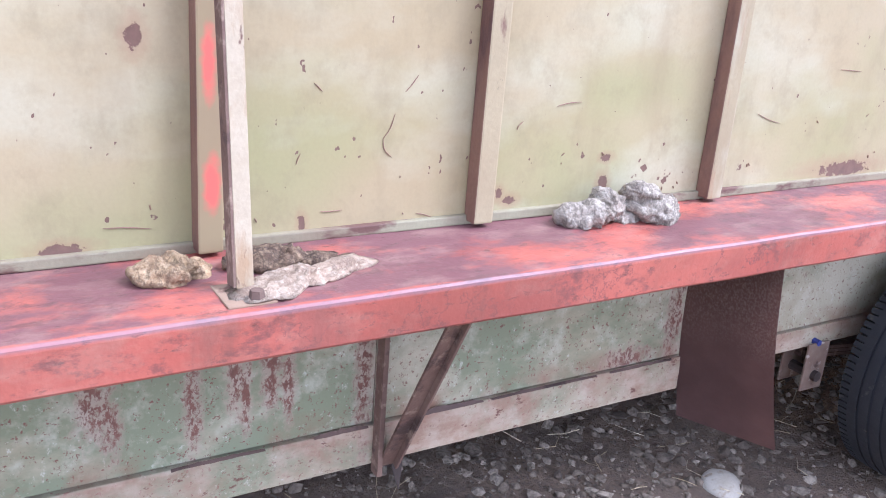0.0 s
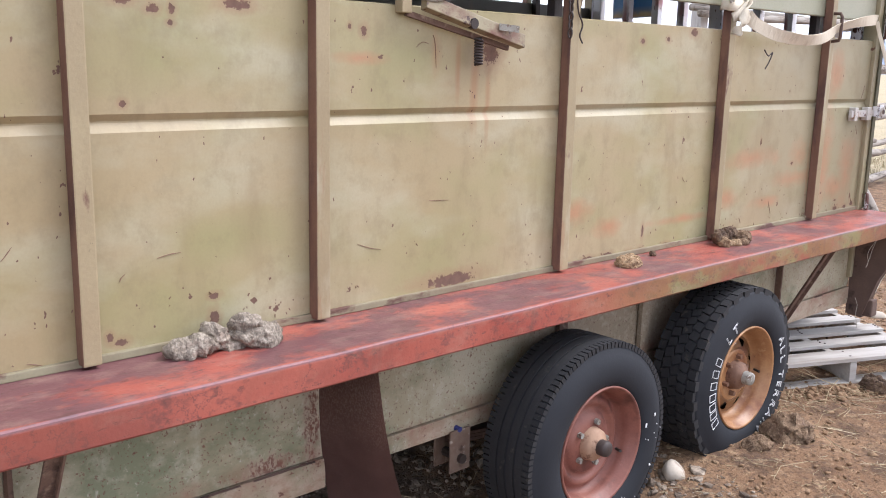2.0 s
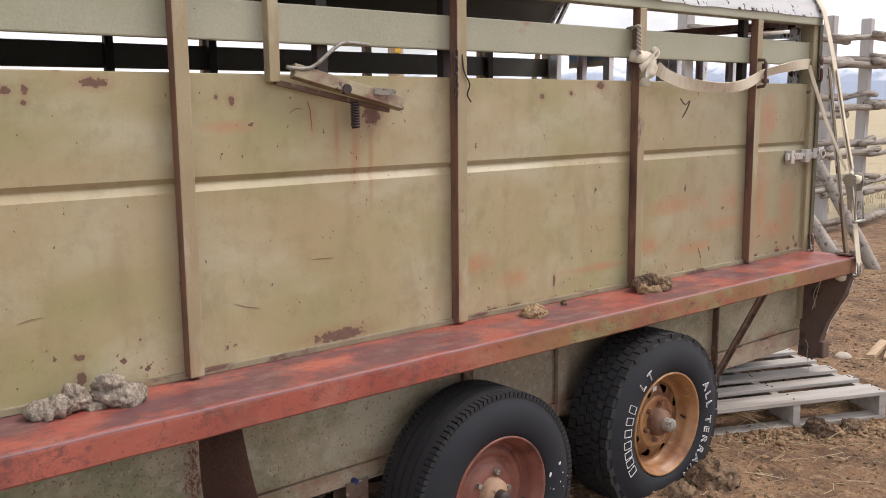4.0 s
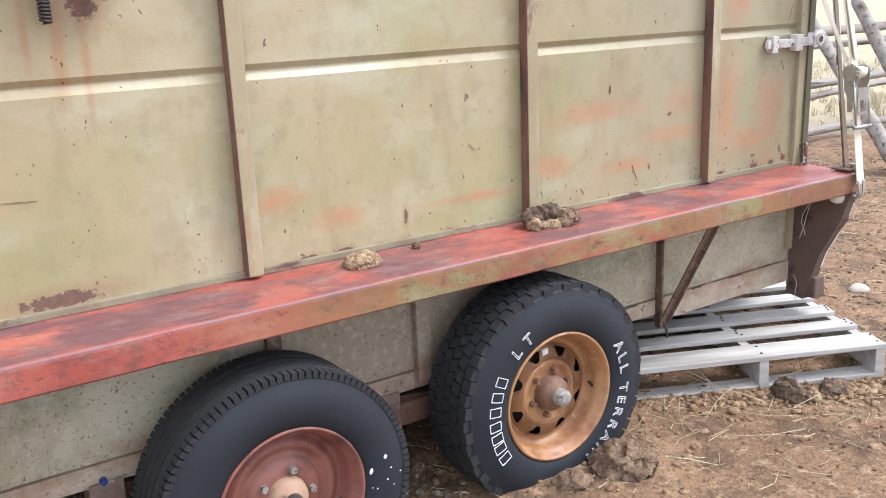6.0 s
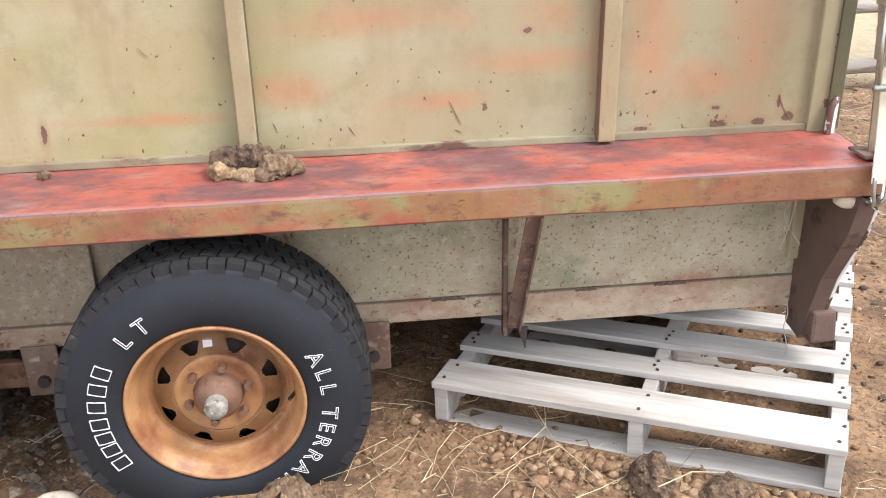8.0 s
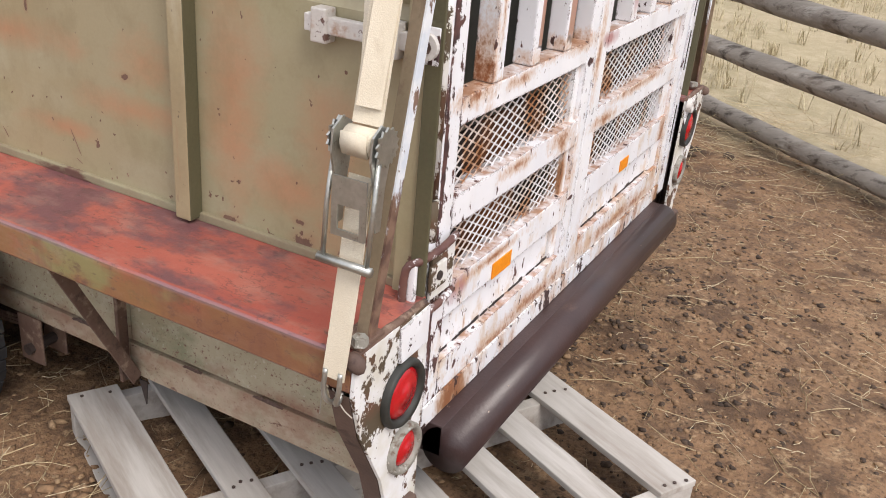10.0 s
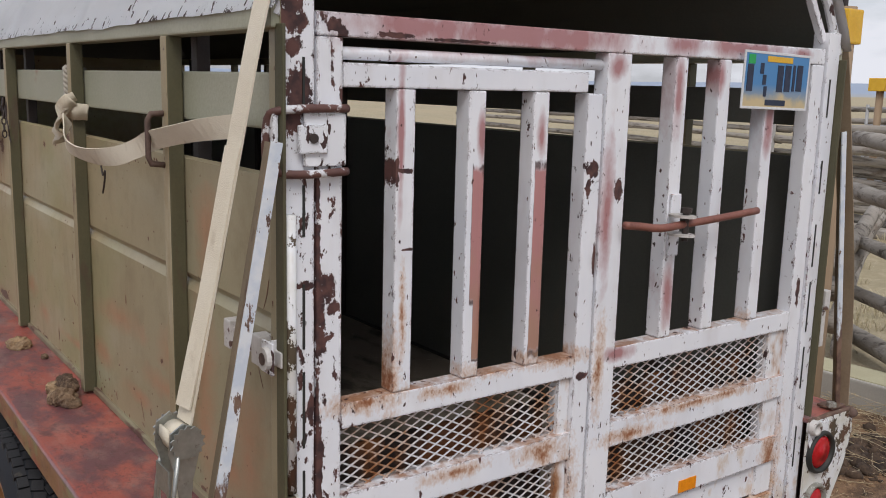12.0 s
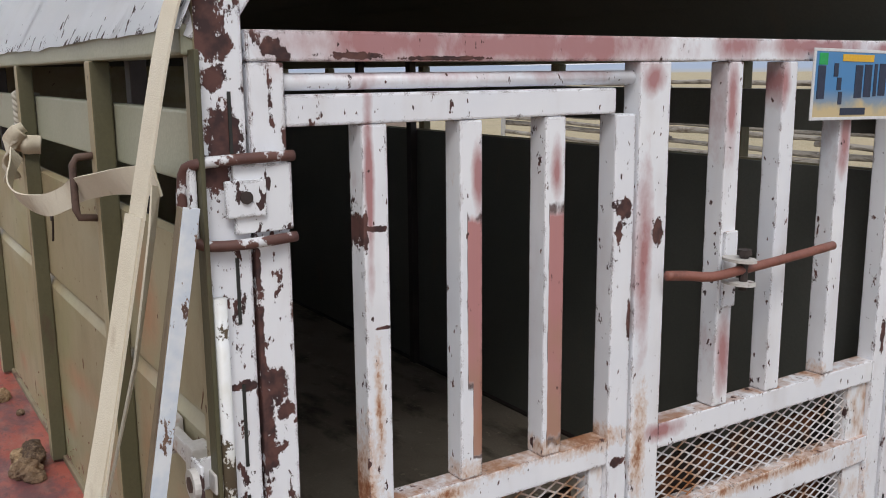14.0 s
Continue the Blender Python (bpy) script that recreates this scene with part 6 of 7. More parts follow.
        part("lug_nut", bm, M_HUB if rugged else M_CHALK, root)
    bm = bmesh.new()
    tube(bm, [(0.182, -hw + 0.076, -0.02), (0.168, -hw + 0.046, -0.02)], 0.005, 8)
    part("valve", bm, M_BLACK, root)
    return root


rear_wheel = wheel(*HUBS[0], True, 0)
fore_wheel = wheel(*HUBS[1], False, 17)
for ch, deg in zip("ALL", (25.5, 15.5, 6.5)):
    ring_letter(ch, deg, 0.249, 0.054, rear_wheel)
for ch, deg in zip("TERRAIN", (-8, -17, -26, -36, -46, -54.5, -63)):
    ring_letter(ch, deg, 0.249, 0.054, rear_wheel)
for ch, deg in zip("LT", (133, 121)):
    ring_letter(ch, deg, 0.249, 0.054, rear_wheel)
for deg in (209, 200, 192.5, 184, 174, 164, 154):
    ring_letter("", deg, 0.249, 0.054, rear_wheel, True)
# the wheels of the other side, plain from here
for i, (x, z) in enumerate(HUBS):
    src = (rear_wheel, fore_wheel)[i]
    far = copy_thing(src, Matrix.Translation((x, W + 0.187, z)) @ pose(0, 0, 0, 0, 40 * i, 180))
# white flecks of lime on the front tyre
bm = bmesh.new()
rng = random.Random(4)
for k in range(16):
    a = rng.uniform(-1.2, 0.5)
    r = rng.uniform(0.225, 0.325)
    p = Vector((r * math.cos(a), SIDEWALL(min(r, 0.3)) - 0.003 + (0.006 if r > 0.3 else 0), r * math.sin(a)))
    bmesh.ops.create_icosphere(bm, subdivisions=1, radius=rng.choice((0.002, 0.003, 0.006)), matrix=Matrix.Translation(p) @ Matrix.Diagonal((1.0, 0.4, rng.uniform(0.5, 2.0), 1)))
part("lime_flecks", bm, M_LETTER, fore_wheel, "white droppings splashed on the tyre")["kind"] = "stuff"

# ---- straps on the trailer's tail ----
def ribbon(bm, pts, width, sides, thick=0.0018):
    """Webbing along pts, as wide as given along each side vector."""
    a, b = [], []
    pts = [Vector(p) for p in pts]
    for i, p in enumerate(pts):
        s = Vector(sides[i] if isinstance(sides, list) else sides).normalized()
        t = (pts[min(i + 1, len(pts) - 1)] - pts[max(i - 1, 0)]).normalized()
        s = (s - t * s.dot(t)).normalized()
        n = t.cross(s) * thick
        a.append([bm.verts.new(p + s * width / 2 + n), bm.verts.new(p - s * width / 2 + n), bm.verts.new(p - s * width / 2 - n), bm.verts.new(p + s * width / 2 - n)])
    for u, v in zip(a, a[1:]):
        for k in range(4):
            bm.faces.new((u[k], u[(k + 1) % 4], v[(k + 1) % 4], v[k]))
    bm.faces.new(a[0][::-1])
    bm.faces.new(a[-1])


bm = bmesh.new()
top = [(-0.025, W - 0.040, 2.215), (-0.028, W - 0.100, 2.290), (-0.03, W - 0.22, 2.360), (-0.03, W - 0.45, 2.420), (-0.03, 0.9, 2.442), (-0.03, 0.45, 2.420), (-0.03, 0.22, 2.360), (-0.028, 0.100, 2.290), (-0.020, 0.040, 2.215), (-0.014, -0.020, 2.120), (-0.012, -0.052, 2.050), (0.000, -0.115, 1.78), (0.003, -0.175, 1.50), (0.005, -0.224, 1.270)]
ribbon(bm, smooth_line(top, 4), 0.054, (1, 0.12, 0))
strap = tagged(part("ratchet_strap", bm, M_STRAP), "cream ratchet strap pulled over the roof, hooked under the running board", "strap")
bm = bmesh.new()
ribbon(bm, smooth_line([(-0.02, W + 0.272, 0.80), (-0.02, W + 0.226, 1.270), (-0.02, W + 0.115, 1.78), (-0.022, W + 0.052, 2.05), (-0.024, W + 0.020, 2.12), (-0.025, W - 0.040, 2.215)], 4), 0.054, (1, 0.12, 0))
# far run of the same strap; shade is put into its tan colour
part("far_webbing", bm, surface("shaded_tan_webbing", (0.30, 0.225, 0.15), (0.36, 0.28, 0.19), 8.0, (0.3, 0.7), [((0.20, 0.14, 0.09), 9.0, 0.58, 0.74, (1, 1, 0.3))], 0.85), strap, "tan webbing, toned down for shade")
bm = bmesh.new()
ribbon(bm, [(0.006, -0.119, 1.79), (0.008, -0.1775, 1.51), (0.008, -0.227, 1.30)], 0.042, (1, 0.3, 0))
part("loose_tail", bm, M_STRAP, strap)
bm = bmesh.new()
ribbon(bm, [(0.005, -0.236, 1.185), (0.004, -0.252, 1.05), (0.002, -0.276, 0.90), (0.000, -0.290, 0.815)], 0.046, (1, 0, 0))
part("lower_webbing", bm, M_STRAP, strap)
rx, ry, rz = 0.005, -0.236, 1.245
bm = bmesh.new()
tube(bm, [(rx - 0.028, ry, rz), (rx + 0.028, ry, rz)], 0.024, 14)
ribbon(bm, [(rx, ry - 0.026, rz + 0.02), (rx, ry - 0.028, rz), (rx, ry - 0.02, rz - 0.02)], 0.05, (1, 0, 0))
part("wound_webbing", bm, M_STRAP, strap, "", True)
for sgn in (-1, 1):
    bm = bmesh.new()
    o = [(ry - 0.030, rz + 0.020), (ry - 0.005, rz + 0.036), (ry + 0.024, rz + 0.022), (ry + 0.026, rz - 0.02), (ry + 0.012, rz - 0.075), (ry + 0.004, rz - 0.15), (ry - 0.012, rz - 0.15), (ry - 0.020, rz - 0.07), (ry - 0.034, rz - 0.02)]
    x = rx + sgn * 0.036
    a = [bm.verts.new((x, p, q)) for p, q in o]
    b = [bm.verts.new((x + sgn * 0.004, p, q)) for p, q in o]
    bm.faces.new(a), bm.faces.new(b[::-1])
    for i in range(len(o)):
        bm.faces.new((a[i], b[i], b[(i + 1) % len(o)], a[(i + 1) % len(o)]))
    bmesh.ops.recalc_face_normals(bm, faces=bm.faces)
    part("side_plate", bm, M_STEEL, strap)
    bm = bmesh.new()
    n = 14
    c = []
    for k in range(2 * n):
        a = math.pi * k / n
        r = 0.034 if k % 2 else 0.028
        c.append((ry + r * math.cos(a), rz + r * math.sin(a)))
    x2 = rx + sgn * 0.045
    a = [bm.verts.new((x2, p, q)) for p, q in c]
    b = [bm.verts.new((x2 + sgn * 0.004, p, q)) for p, q in c]
    bm.faces.new(a), bm.faces.new(b[::-1])
    for i in range(2 * n):
        bm.faces.new((a[i], b[i], b[(i + 1) % (2 * n)], a[(i + 1) % (2 * n)]))
    bmesh.ops.recalc_face_normals(bm, faces=bm.faces)
    part("ratchet_wheel", bm, M_STEEL, strap)
    bm = bmesh.new()
    pts = [(rx + sgn * 0.043, ry - 0.015, rz - 0.01), (rx + sgn * 0.046, ry - 0.030, rz - 0.11), (rx + sgn * 0.044, ry - 0.040, rz - 0.205)]
    tube(bm, pts, 0.0045, 8)
    part("handle_arm", bm, M_STEEL, strap, "", True)
bm = bmesh.new()
tube(bm, [(rx - 0.054, ry - 0.040, rz - 0.207), (rx + 0.054, ry - 0.040, rz - 0.207)], 0.0085, 10)
part("handle_grip", bm, M_STEEL, strap, "bright round handle grip", True)
bm = bmesh.new()
box(bm, rx - 0.034, rx + 0.034, ry - 0.034, ry - 0.030, rz - 0.105, rz - 0.055, 0.0)
box(bm, rx - 0.034, rx - 0.022, ry - 0.034, ry - 0.030, rz - 0.15, rz - 0.105, 0.0)
box(bm, rx + 0.022, rx + 0.034, ry - 0.034, ry - 0.030, rz - 0.15, rz - 0.105, 0.0)
box(bm, rx - 0.034, rx + 0.034, ry - 0.034, ry - 0.030, rz - 0.162, rz - 0.150, 0.0)
part("pawl_plate", bm, M_STEEL, strap)
for dx in (-0.016, 0.016):
    bm = bmesh.new()
    tube(bm, smooth_line([(dx, -0.290, 0.83), (dx, -0.296, 0.790), (dx * 0.6, -0.294, 0.768), (dx * 0.3, -0.278, 0.757), (0.0, -0.258, 0.768)], 4), 0.005, 8)
    part("hook", bm, M_STEEL, strap, "", True)

bm = bmesh.new()
line = smooth_line([(-1.405, -0.064, 1.780), (-1.36, -0.085, 1.745), (-1.25, -0.108, 1.712), (-1.10, -0.115, 1.698), (-0.95, -0.110, 1.697), (-0.80, -0.095, 1.710), (-0.68, -0.080, 1.738), (-0.60, -0.070, 1.762), (-0.45, -0.056, 1.786), (-0.32, -0.050, 1.803), (-0.17, -0.042, 1.818), (-0.135, -0.044, 1.820)], 4)
sides = [Vector((0, -0.35 + 0.3 * math.sin(i * 0.35), 1)) for i in range(len(line))]
ribbon(bm, line, 0.050, sides)
tie = tagged(part("slack_webbing", bm, M_STRAP), "slack cream webbing knotted to a post and led through a handle", "strap")
bm = bmesh.new()
line = [(-0.138, -0.046, 1.812), (-0.120, -0.062, 1.74), (-0.075, -0.112, 1.55), (-0.035, -0.175, 1.37), (-0.020, -0.205, 1.29)]
ribbon(bm, line, 0.018, [(0, -0.2, 1), (0.6, -0.6, 0.5), (0.9, -0.5, 0.2), (1, -0.3, 0), (1, 0, 0)])
part("twisted_end", bm, M_STRAP, tie)
# the knot: folds of webbing wrapped round the post and over themselves
for pts, wide in (([(-1.492, 0.000, 1.822), (-1.490, -0.040, 1.820), (-1.468, -0.052, 1.815), (-1.430, -0.052, 1.806), (-1.412, -0.036, 1.800), (-1.410, 0.000, 1.798)], 0.054),
                  ([(-1.486, -0.050, 1.768), (-1.462, -0.066, 1.780), (-1.432, -0.070, 1.806), (-1.408, -0.060, 1.836), (-1.402, -0.040, 1.850)], 0.036),
                  ([(-1.400, -0.052, 1.838), (-1.420, -0.074, 1.812), (-1.448, -0.082, 1.772), (-1.470, -0.078, 1.738), (-1.486, -0.070, 1.700)], 0.044)):
    bm = bmesh.new()
    fold = smooth_line(pts, 5)
    ribbon(bm, fold, wide, [Vector((0.35, -0.25 * math.sin(i * 0.5), 1)) for i in range(len(fold))], 0.0030)
    shove(bm, 0.004, 30, wide * 90)
    part("knot_fold", bm, M_STRAP, tie, "", True)
# rope of two strands laid down the post
rope = tagged(empty("rope", (-1.488, -0.020, 1.84)), "short grey rope looped over the slat", "rope")
for side_of in (0.0, math.pi):
    bm = bmesh.new()
    lay = [(0.0055 * math.cos(k * 0.9 + side_of), -0.022 + 0.0055 * math.sin(k * 0.9 + side_of), 0.100 - 0.0046 * k) for k in range(26)]
    tube(bm, [(0.0, 0.040, 0.092)] + lay, 0.0058, 8)
    part("strand", bm, M_ROPE, rope, "", True)

# twine and pale foam caught below the tail of the running board
for k, pts in enumerate(([(-0.160, -0.20, 0.775), (-0.150, -0.150, 0.700), (-0.125, -0.125, 0.650), (-0.098, -0.120, 0.615), (-0.075, -0.110, 0.585)], [(-0.140, -0.180, 0.770), (-0.128, -0.150, 0.690), (-0.130, -0.140, 0.640), (-0.140, -0.130, 0.585)], [(-0.020, -0.262, 0.770), (0.010, -0.270, 0.742), (0.030, -0.268, 0.728)], [(-0.062, -0.060, 0.400), (-0.060, -0.075, 0.365), (-0.066, -0.075, 0.325), (-0.060, -0.075, 0.300), (-0.050, -0.078, 0.262), (-0.052, -0.080, 0.235)])):
    bm = bmesh.new()
    tube(bm, smooth_line(pts, 5), 0.0014, 5)
    tagged(part("twine", bm, M_ROPE), "loose pale baling twine caught under the running board", "twine", "loose twine")
bm = bmesh.new()
bmesh.ops.create_icosphere(bm, subdivisions=3, radius=0.034, matrix=Matrix.Translation((-0.030, -0.215, 0.757)) @ Matrix.Diagonal((1.0, 0.9, 0.8, 1)))
shove(bm, 0.007, 30)
tagged(part("foam_lump", bm, M_STRAP, None, "", True), "pale foam lump stuck under the running board", "foam")
# chain and wire on the side
bm = bmesh.new()
tube(bm, smooth_line([(-2.44, -0.040, 1.80), (-2.435, -0.046, 1.74), (-2.41, -0.045, 1.70), (-2.418, -0.042, 1.665), (-2.40, -0.040, 1.64)], 5), 0.0028, 6)
tagged(part("wire", bm, M_DARK_STEEL), "bent dark wire hanging on a post", "wire")
bm = bmesh.new()
tube(bm, smooth_line([(-1.18, -0.03, 1.650), (-1.15, -0.034, 1.625), (-1.12, -0.036, 1.64), (-1.14, -0.034, 1.60), (-1.165, -0.032, 1.57)], 5), 0.0028, 6)
tagged(part("wire", bm, M_DARK_STEEL), "short rusty wire twisted below the webbing", "wire")
bm = bmesh.new()
for k in range(6):
    m = Matrix.Translation((-2.475, -0.048, 1.80 - 0.026 * k)) @ pose(0, 0, 0, 0, 0, 90 * (k % 2))
    pts = [m @ Vector((0.008 * math.cos(a), 0, 0.016 * math.sin(a))) for a in [2 * math.pi * i / 10 for i in range(11)]]
    tube(bm, pts, 0.003, 6, caps=False)
tagged(part("chain", bm, M_DARK_STEEL), "short rusty chain hanging from a post", "chain")


# ---- dried dung on the running board ----
def lump(label, mat, blobs, seed, rough=0.018, detail=5):
    bm = bmesh.new()
    mid = sum((Vector(b[:3]) for b in blobs), Vector()) / len(blobs)
    bmesh.ops.create_icosphere(bm, subdivisions=detail, radius=1.0)
    for v in bm.verts:
        d, far = v.co.normalized(), 0.012
        for x, y, z, a, b, c in blobs:
            k = Vector((1 / (a * 0.86), 1 / (b * 0.86), 1 / (c * 0.84)))
            o, e = (mid - Vector((x, y, z))) * k, d * k
            aa, bb, cc = e.dot(e), o.dot(e), o.dot(o) - 1
            if bb * bb > aa * cc:
                far = max(far, (-bb + math.sqrt(bb * bb - aa * cc)) / aa)
        v.co = mid + d * far
    bm.normal_update()
    shove(bm, rough * 0.8, 14, seed)
    for v in bm.verts:
        c = v.co * 38 + Vector((seed, 0, 0))
        ridge = 1 - 2 * abs(noise.noise(c))
        fold = 1 - 2 * abs(noise.noise(Vector((c.x * 0.5, c.y * 0.5, c.z * 2.2)) + Vector((0, seed, 4))))
        pleat = 1 - 2 * abs(noise.noise(Vector((c.x * 0.9 + 6 * noise.noise(c * 0.12), c.y * 0.35, c.z * 0.35)) + Vector((seed * 2, 1, 0))))
        v.co += v.normal * (0.006 * (ridge - 0.5) + 0.005 * (fold - 0.5) + 0.014 * (pleat - 0.5)) * rough / 0.018
    shove(bm, rough * 0.35, 70, seed + 3)
    shove(bm, rough * 0.2, 160, seed + 7)
    for v in bm.verts:
        v.co.z = max(v.co.z, 0.856)
    return tagged(part("dung_lump", bm, mat, None, "", True), label, "dung", "dung on the running board")


lump("bleached grey dried dung, folded like paper, on the red running board", M_DUNG_GREY, [(-3.850, -0.072, 0.876, 0.085, 0.050, 0.036), (-3.800, -0.066, 0.886, 0.040, 0.045, 0.046), (-3.765, -0.078, 0.864, 0.05, 0.03, 0.018)], 1.0, 0.015)
lump("bleached grey dried dung heap on the red running board", M_DUNG_GREY, [(-3.690, -0.088, 0.878, 0.080, 0.056, 0.044), (-3.715, -0.080, 0.905, 0.045, 0.040, 0.040)], 2.0, 0.015)
lump("tan dried dung lump on the red running board", M_DUNG, [(-2.147, -0.104, 0.868, 0.070, 0.050, 0.034)], 3.0, 0.010)
lump("dark brown crust of dried dung on the red running board", M_DUNG_DARK, [(-1.505, -0.085, 0.888, 0.054, 0.038, 0.038), (-1.450, -0.090, 0.900, 0.060, 0.032, 0.032)], 4.0, 0.013)
lump("pale fibrous dung fragment on the red running board", M_DUNG, [(-1.520, -0.120, 0.870, 0.032, 0.026, 0.024), (-1.460, -0.132, 0.866, 0.040, 0.024, 0.022)], 10.0, 0.012)
lump("round brown dried dung ball on the red running board", M_DUNG_BROWN, [(-1.390, -0.118, 0.880, 0.050, 0.046, 0.034), (-1.415, -0.135, 0.868, 0.044, 0.03, 0.022), (-1.350, -0.105, 0.870, 0.030, 0.034, 0.022)], 5.0, 0.010)
lump("tan dried dung lump beside the prop pole", M_DUNG, [(-4.728, -0.108, 0.874, 0.058, 0.042, 0.028), (-4.675, -0.095, 0.866, 0.030, 0.026, 0.018)], 6.0, 0.014)
lump("flat tan dung cake spread round the prop pole's foot", M_DUNG_POWDER, [(-4.520, -0.158, 0.859, 0.100, 0.055, 0.012), (-4.43, -0.138, 0.861, 0.075, 0.034, 0.013), (-4.600, -0.205, 0.858, 0.080, 0.050, 0.010)], 7.0, 0.008)
lump("dark brown dung crust behind the prop pole's foot", M_DUNG_DARK, [(-4.555, -0.095, 0.868, 0.085, 0.045, 0.024), (-4.46, -0.100, 0.862, 0.075, 0.035, 0.014)], 9.0, 0.012)
lump("small dark dung crumb on the running board", M_DUNG_DARK, [(-1.93, -0.055, 0.868, 0.018, 0.014, 0.012)], 8.0, 0.006, 2)

# ---- pallet under the tail ----
pallet = tagged(empty("pallet", (-1.035, -0.050, 0.078)), "whitewashed grey wooden pallet lying under the trailer's tail", "pallet")
pallet.rotation_euler = (radians(-0.6), radians(-0.9), radians(-26.5))
PL, PB, RACK = 1.045, 1.29, 0.05


def plank(name, x0, x1, y0, y1, z0, z1, seed):
    bm = bmesh.new()
    n = 10
    vs = box(bm, x0, x1, y0, y1, z0, z1, 0.003)
    for v in bm.verts:
        v.co.z += 0.004 * noise.noise(Vector((v.co.x * 3, v.co.y * 9, seed)))
        v.co.y += 0.003 * noise.noise(Vector((v.co.x * 4, seed, 2)))
    for v in bm.verts:
        v.co.x += RACK * v.co.y
    return part(name, bm, M_PALLET, pallet)


for i, x in enumerate((0.002, 0.53, PL - 0.04)):
    plank("stringer", x, x + 0.038, 0.004, PB - 0.004, 0.018, 0.118, i)
ys = [(0.0, 0.135), (0.22, 0.31), (0.40, 0.495), (0.59, 0.685), (0.785, 0.88), (0.975, 1.065), (1.165, PB)]
for i, (a, b) in enumerate(ys):
    plank("deck_board", -0.004 - 0.004 * (i % 3), PL + 0.003 * (i % 2), a, b, 0.1185, 0.138 - 0.001 * (i % 2), 10 + i)
    for x in (0.020, 0.549, PL - 0.02):
        for f in (0.25, 0.5, 0.78):
            if (i * 7 + int(f * 10)) % 5:
                bm = bmesh.new()
                y = a + (b - a) * f
                bmesh.ops.create_cone(bm, cap_ends=True, segments=6, radius1=0.005, radius2=0.005, depth=0.003, matrix=Matrix.Translation((x + RACK * y + 0.008 * ((i + f * 10) % 2 - 0.5), y, 0.1395)))
                part("nail", bm, M_NAIL, pallet)
for i, (a, b) in enumerate(((0.004, 0.09), (0.52, 0.62), (PB - 0.09, PB))):
    plank("bottom_board", 0.0, PL, a, b, -0.002, 0.0175, 30 + i)

# ---- ground ----
FENCE = [(10.6, 3.45), (7.12, 3.03), (6.35, 3.12), (3.6, 3.25), (1.3, 3.2)]


def ground_z(x, y):
    p = Vector((x, y, 0))
    near = max(0.0, 1.0 - max(abs(x + 1.0) - 6, abs(y - 1) - 6, 0) / 6)
    z = 0.020 * noise.noise(p * 0.9) + 0.014 * noise.noise(p * 2.6 + Vector((5, 0, 0))) + 0.012 * noise.noise(p * 6.5 + Vector((0, 3, 0)))
    z *= 1.0 if near > 0 else 2.0
    if near > 0.9:
        z += 0.010 * abs(noise.noise(p * 11 + Vector((2, 7, 0)))) + 0.010 * max(0.0, noise.noise(p * 19 + Vector((9, 1, 0)))) - 0.006
    far = max(0.0, math.hypot(x, y) - 25)
    z += min(1.5, far * 0.002) * noise.noise(p * 0.012)
    bank = max(0.0, min(1.0, (y - 2.7) / 1.5)) * (1 if x > -3 else 0.4)
    z += 0.03 * bank
    f = max(0.0, min(1.0, (x + 3.3) / 1.9))
    base = -0.055 + 0.16 * f * f * (3 - 2 * f)
    g = max(0.0, min(1.0, (y - 1.9) / 1.8))
    base += (0.035 - base) * g * g * (3 - 2 * g)
    return z + base


def ticks(lo, hi, step, far):
    c = list(np.arange(lo, hi + 1e-6, step))
    d, v, up, dn = step, hi, [], []
    while v < far:
        d *= 1.22
        v += d
        up.append(v)
    d, v = step, lo
    while v > -far:
        d *= 1.22
        v -= d
        dn.append(v)
    return dn[::-1] + c + up


gx, gy = ticks(-5.6, 3.6, 0.028, 1800), ticks(-1.3, 4.9, 0.028, 1800)
verts = [(x, y, ground_z(x, y)) for x in gx for y in gy]
ny = len(gy)
faces = [(i * ny + j, (i + 1) * ny + j, (i + 1) * ny + j + 1, i * ny + j + 1) for i in range(len(gx) - 1) for j in range(ny - 1)]
me = bpy.data.meshes.new("ground")
me.from_pydata(verts, [], faces)
me.shade_smooth()
g = Nodes("yard_soil")
soil = g.mix(g.ramp(g.noise(1.6, 6, fixed=True), 0.35, 0.65), (0.22, 0.125, 0.066), (0.31, 0.19, 0.105))
soil = g.mix(g.ramp(g.noise(5.0, 7, (1, 1, 1), 0.68, fixed=True, shift=3.0), 0.47, 0.60, 0, 0.85), soil, (0.10, 0.058, 0.034))
soil = g.mix(g.ramp(g.noise(17.0, 6, (1, 1, 1), 0.7, fixed=True, shift=7.0), 0.54, 0.66, 0, 0.8), soil, (0.42, 0.29, 0.17))
soil = g.mix(g.ramp(g.noise(60.0, 4, (1, 1, 1), 0.7, fixed=True, shift=9.0), 0.50, 0.62, 0, 0.75), soil, (0.09, 0.054, 0.033))
# dark damp gravel beneath the trailer's fore part, with its shade painted in
damp_shade = g.math("MULTIPLY", g.ramp(g.math("ADD", g.axis(0), g.math("MULTIPLY", g.noise(2.0, 4, fixed=True), 1.2)), -2.2, -1.5, 1, 0), g.ramp(g.axis(1), -0.9, -0.1))
soil = g.mix(g.math("MULTIPLY", damp_shade, 0.7), soil, (0.165, 0.128, 0.102))
edge = g.math("ADD", g.math("MULTIPLY", g.math("MAXIMUM", g.math("SUBTRACT", 1.5, g.axis(0)), 0.0), 0.47), 3.45)
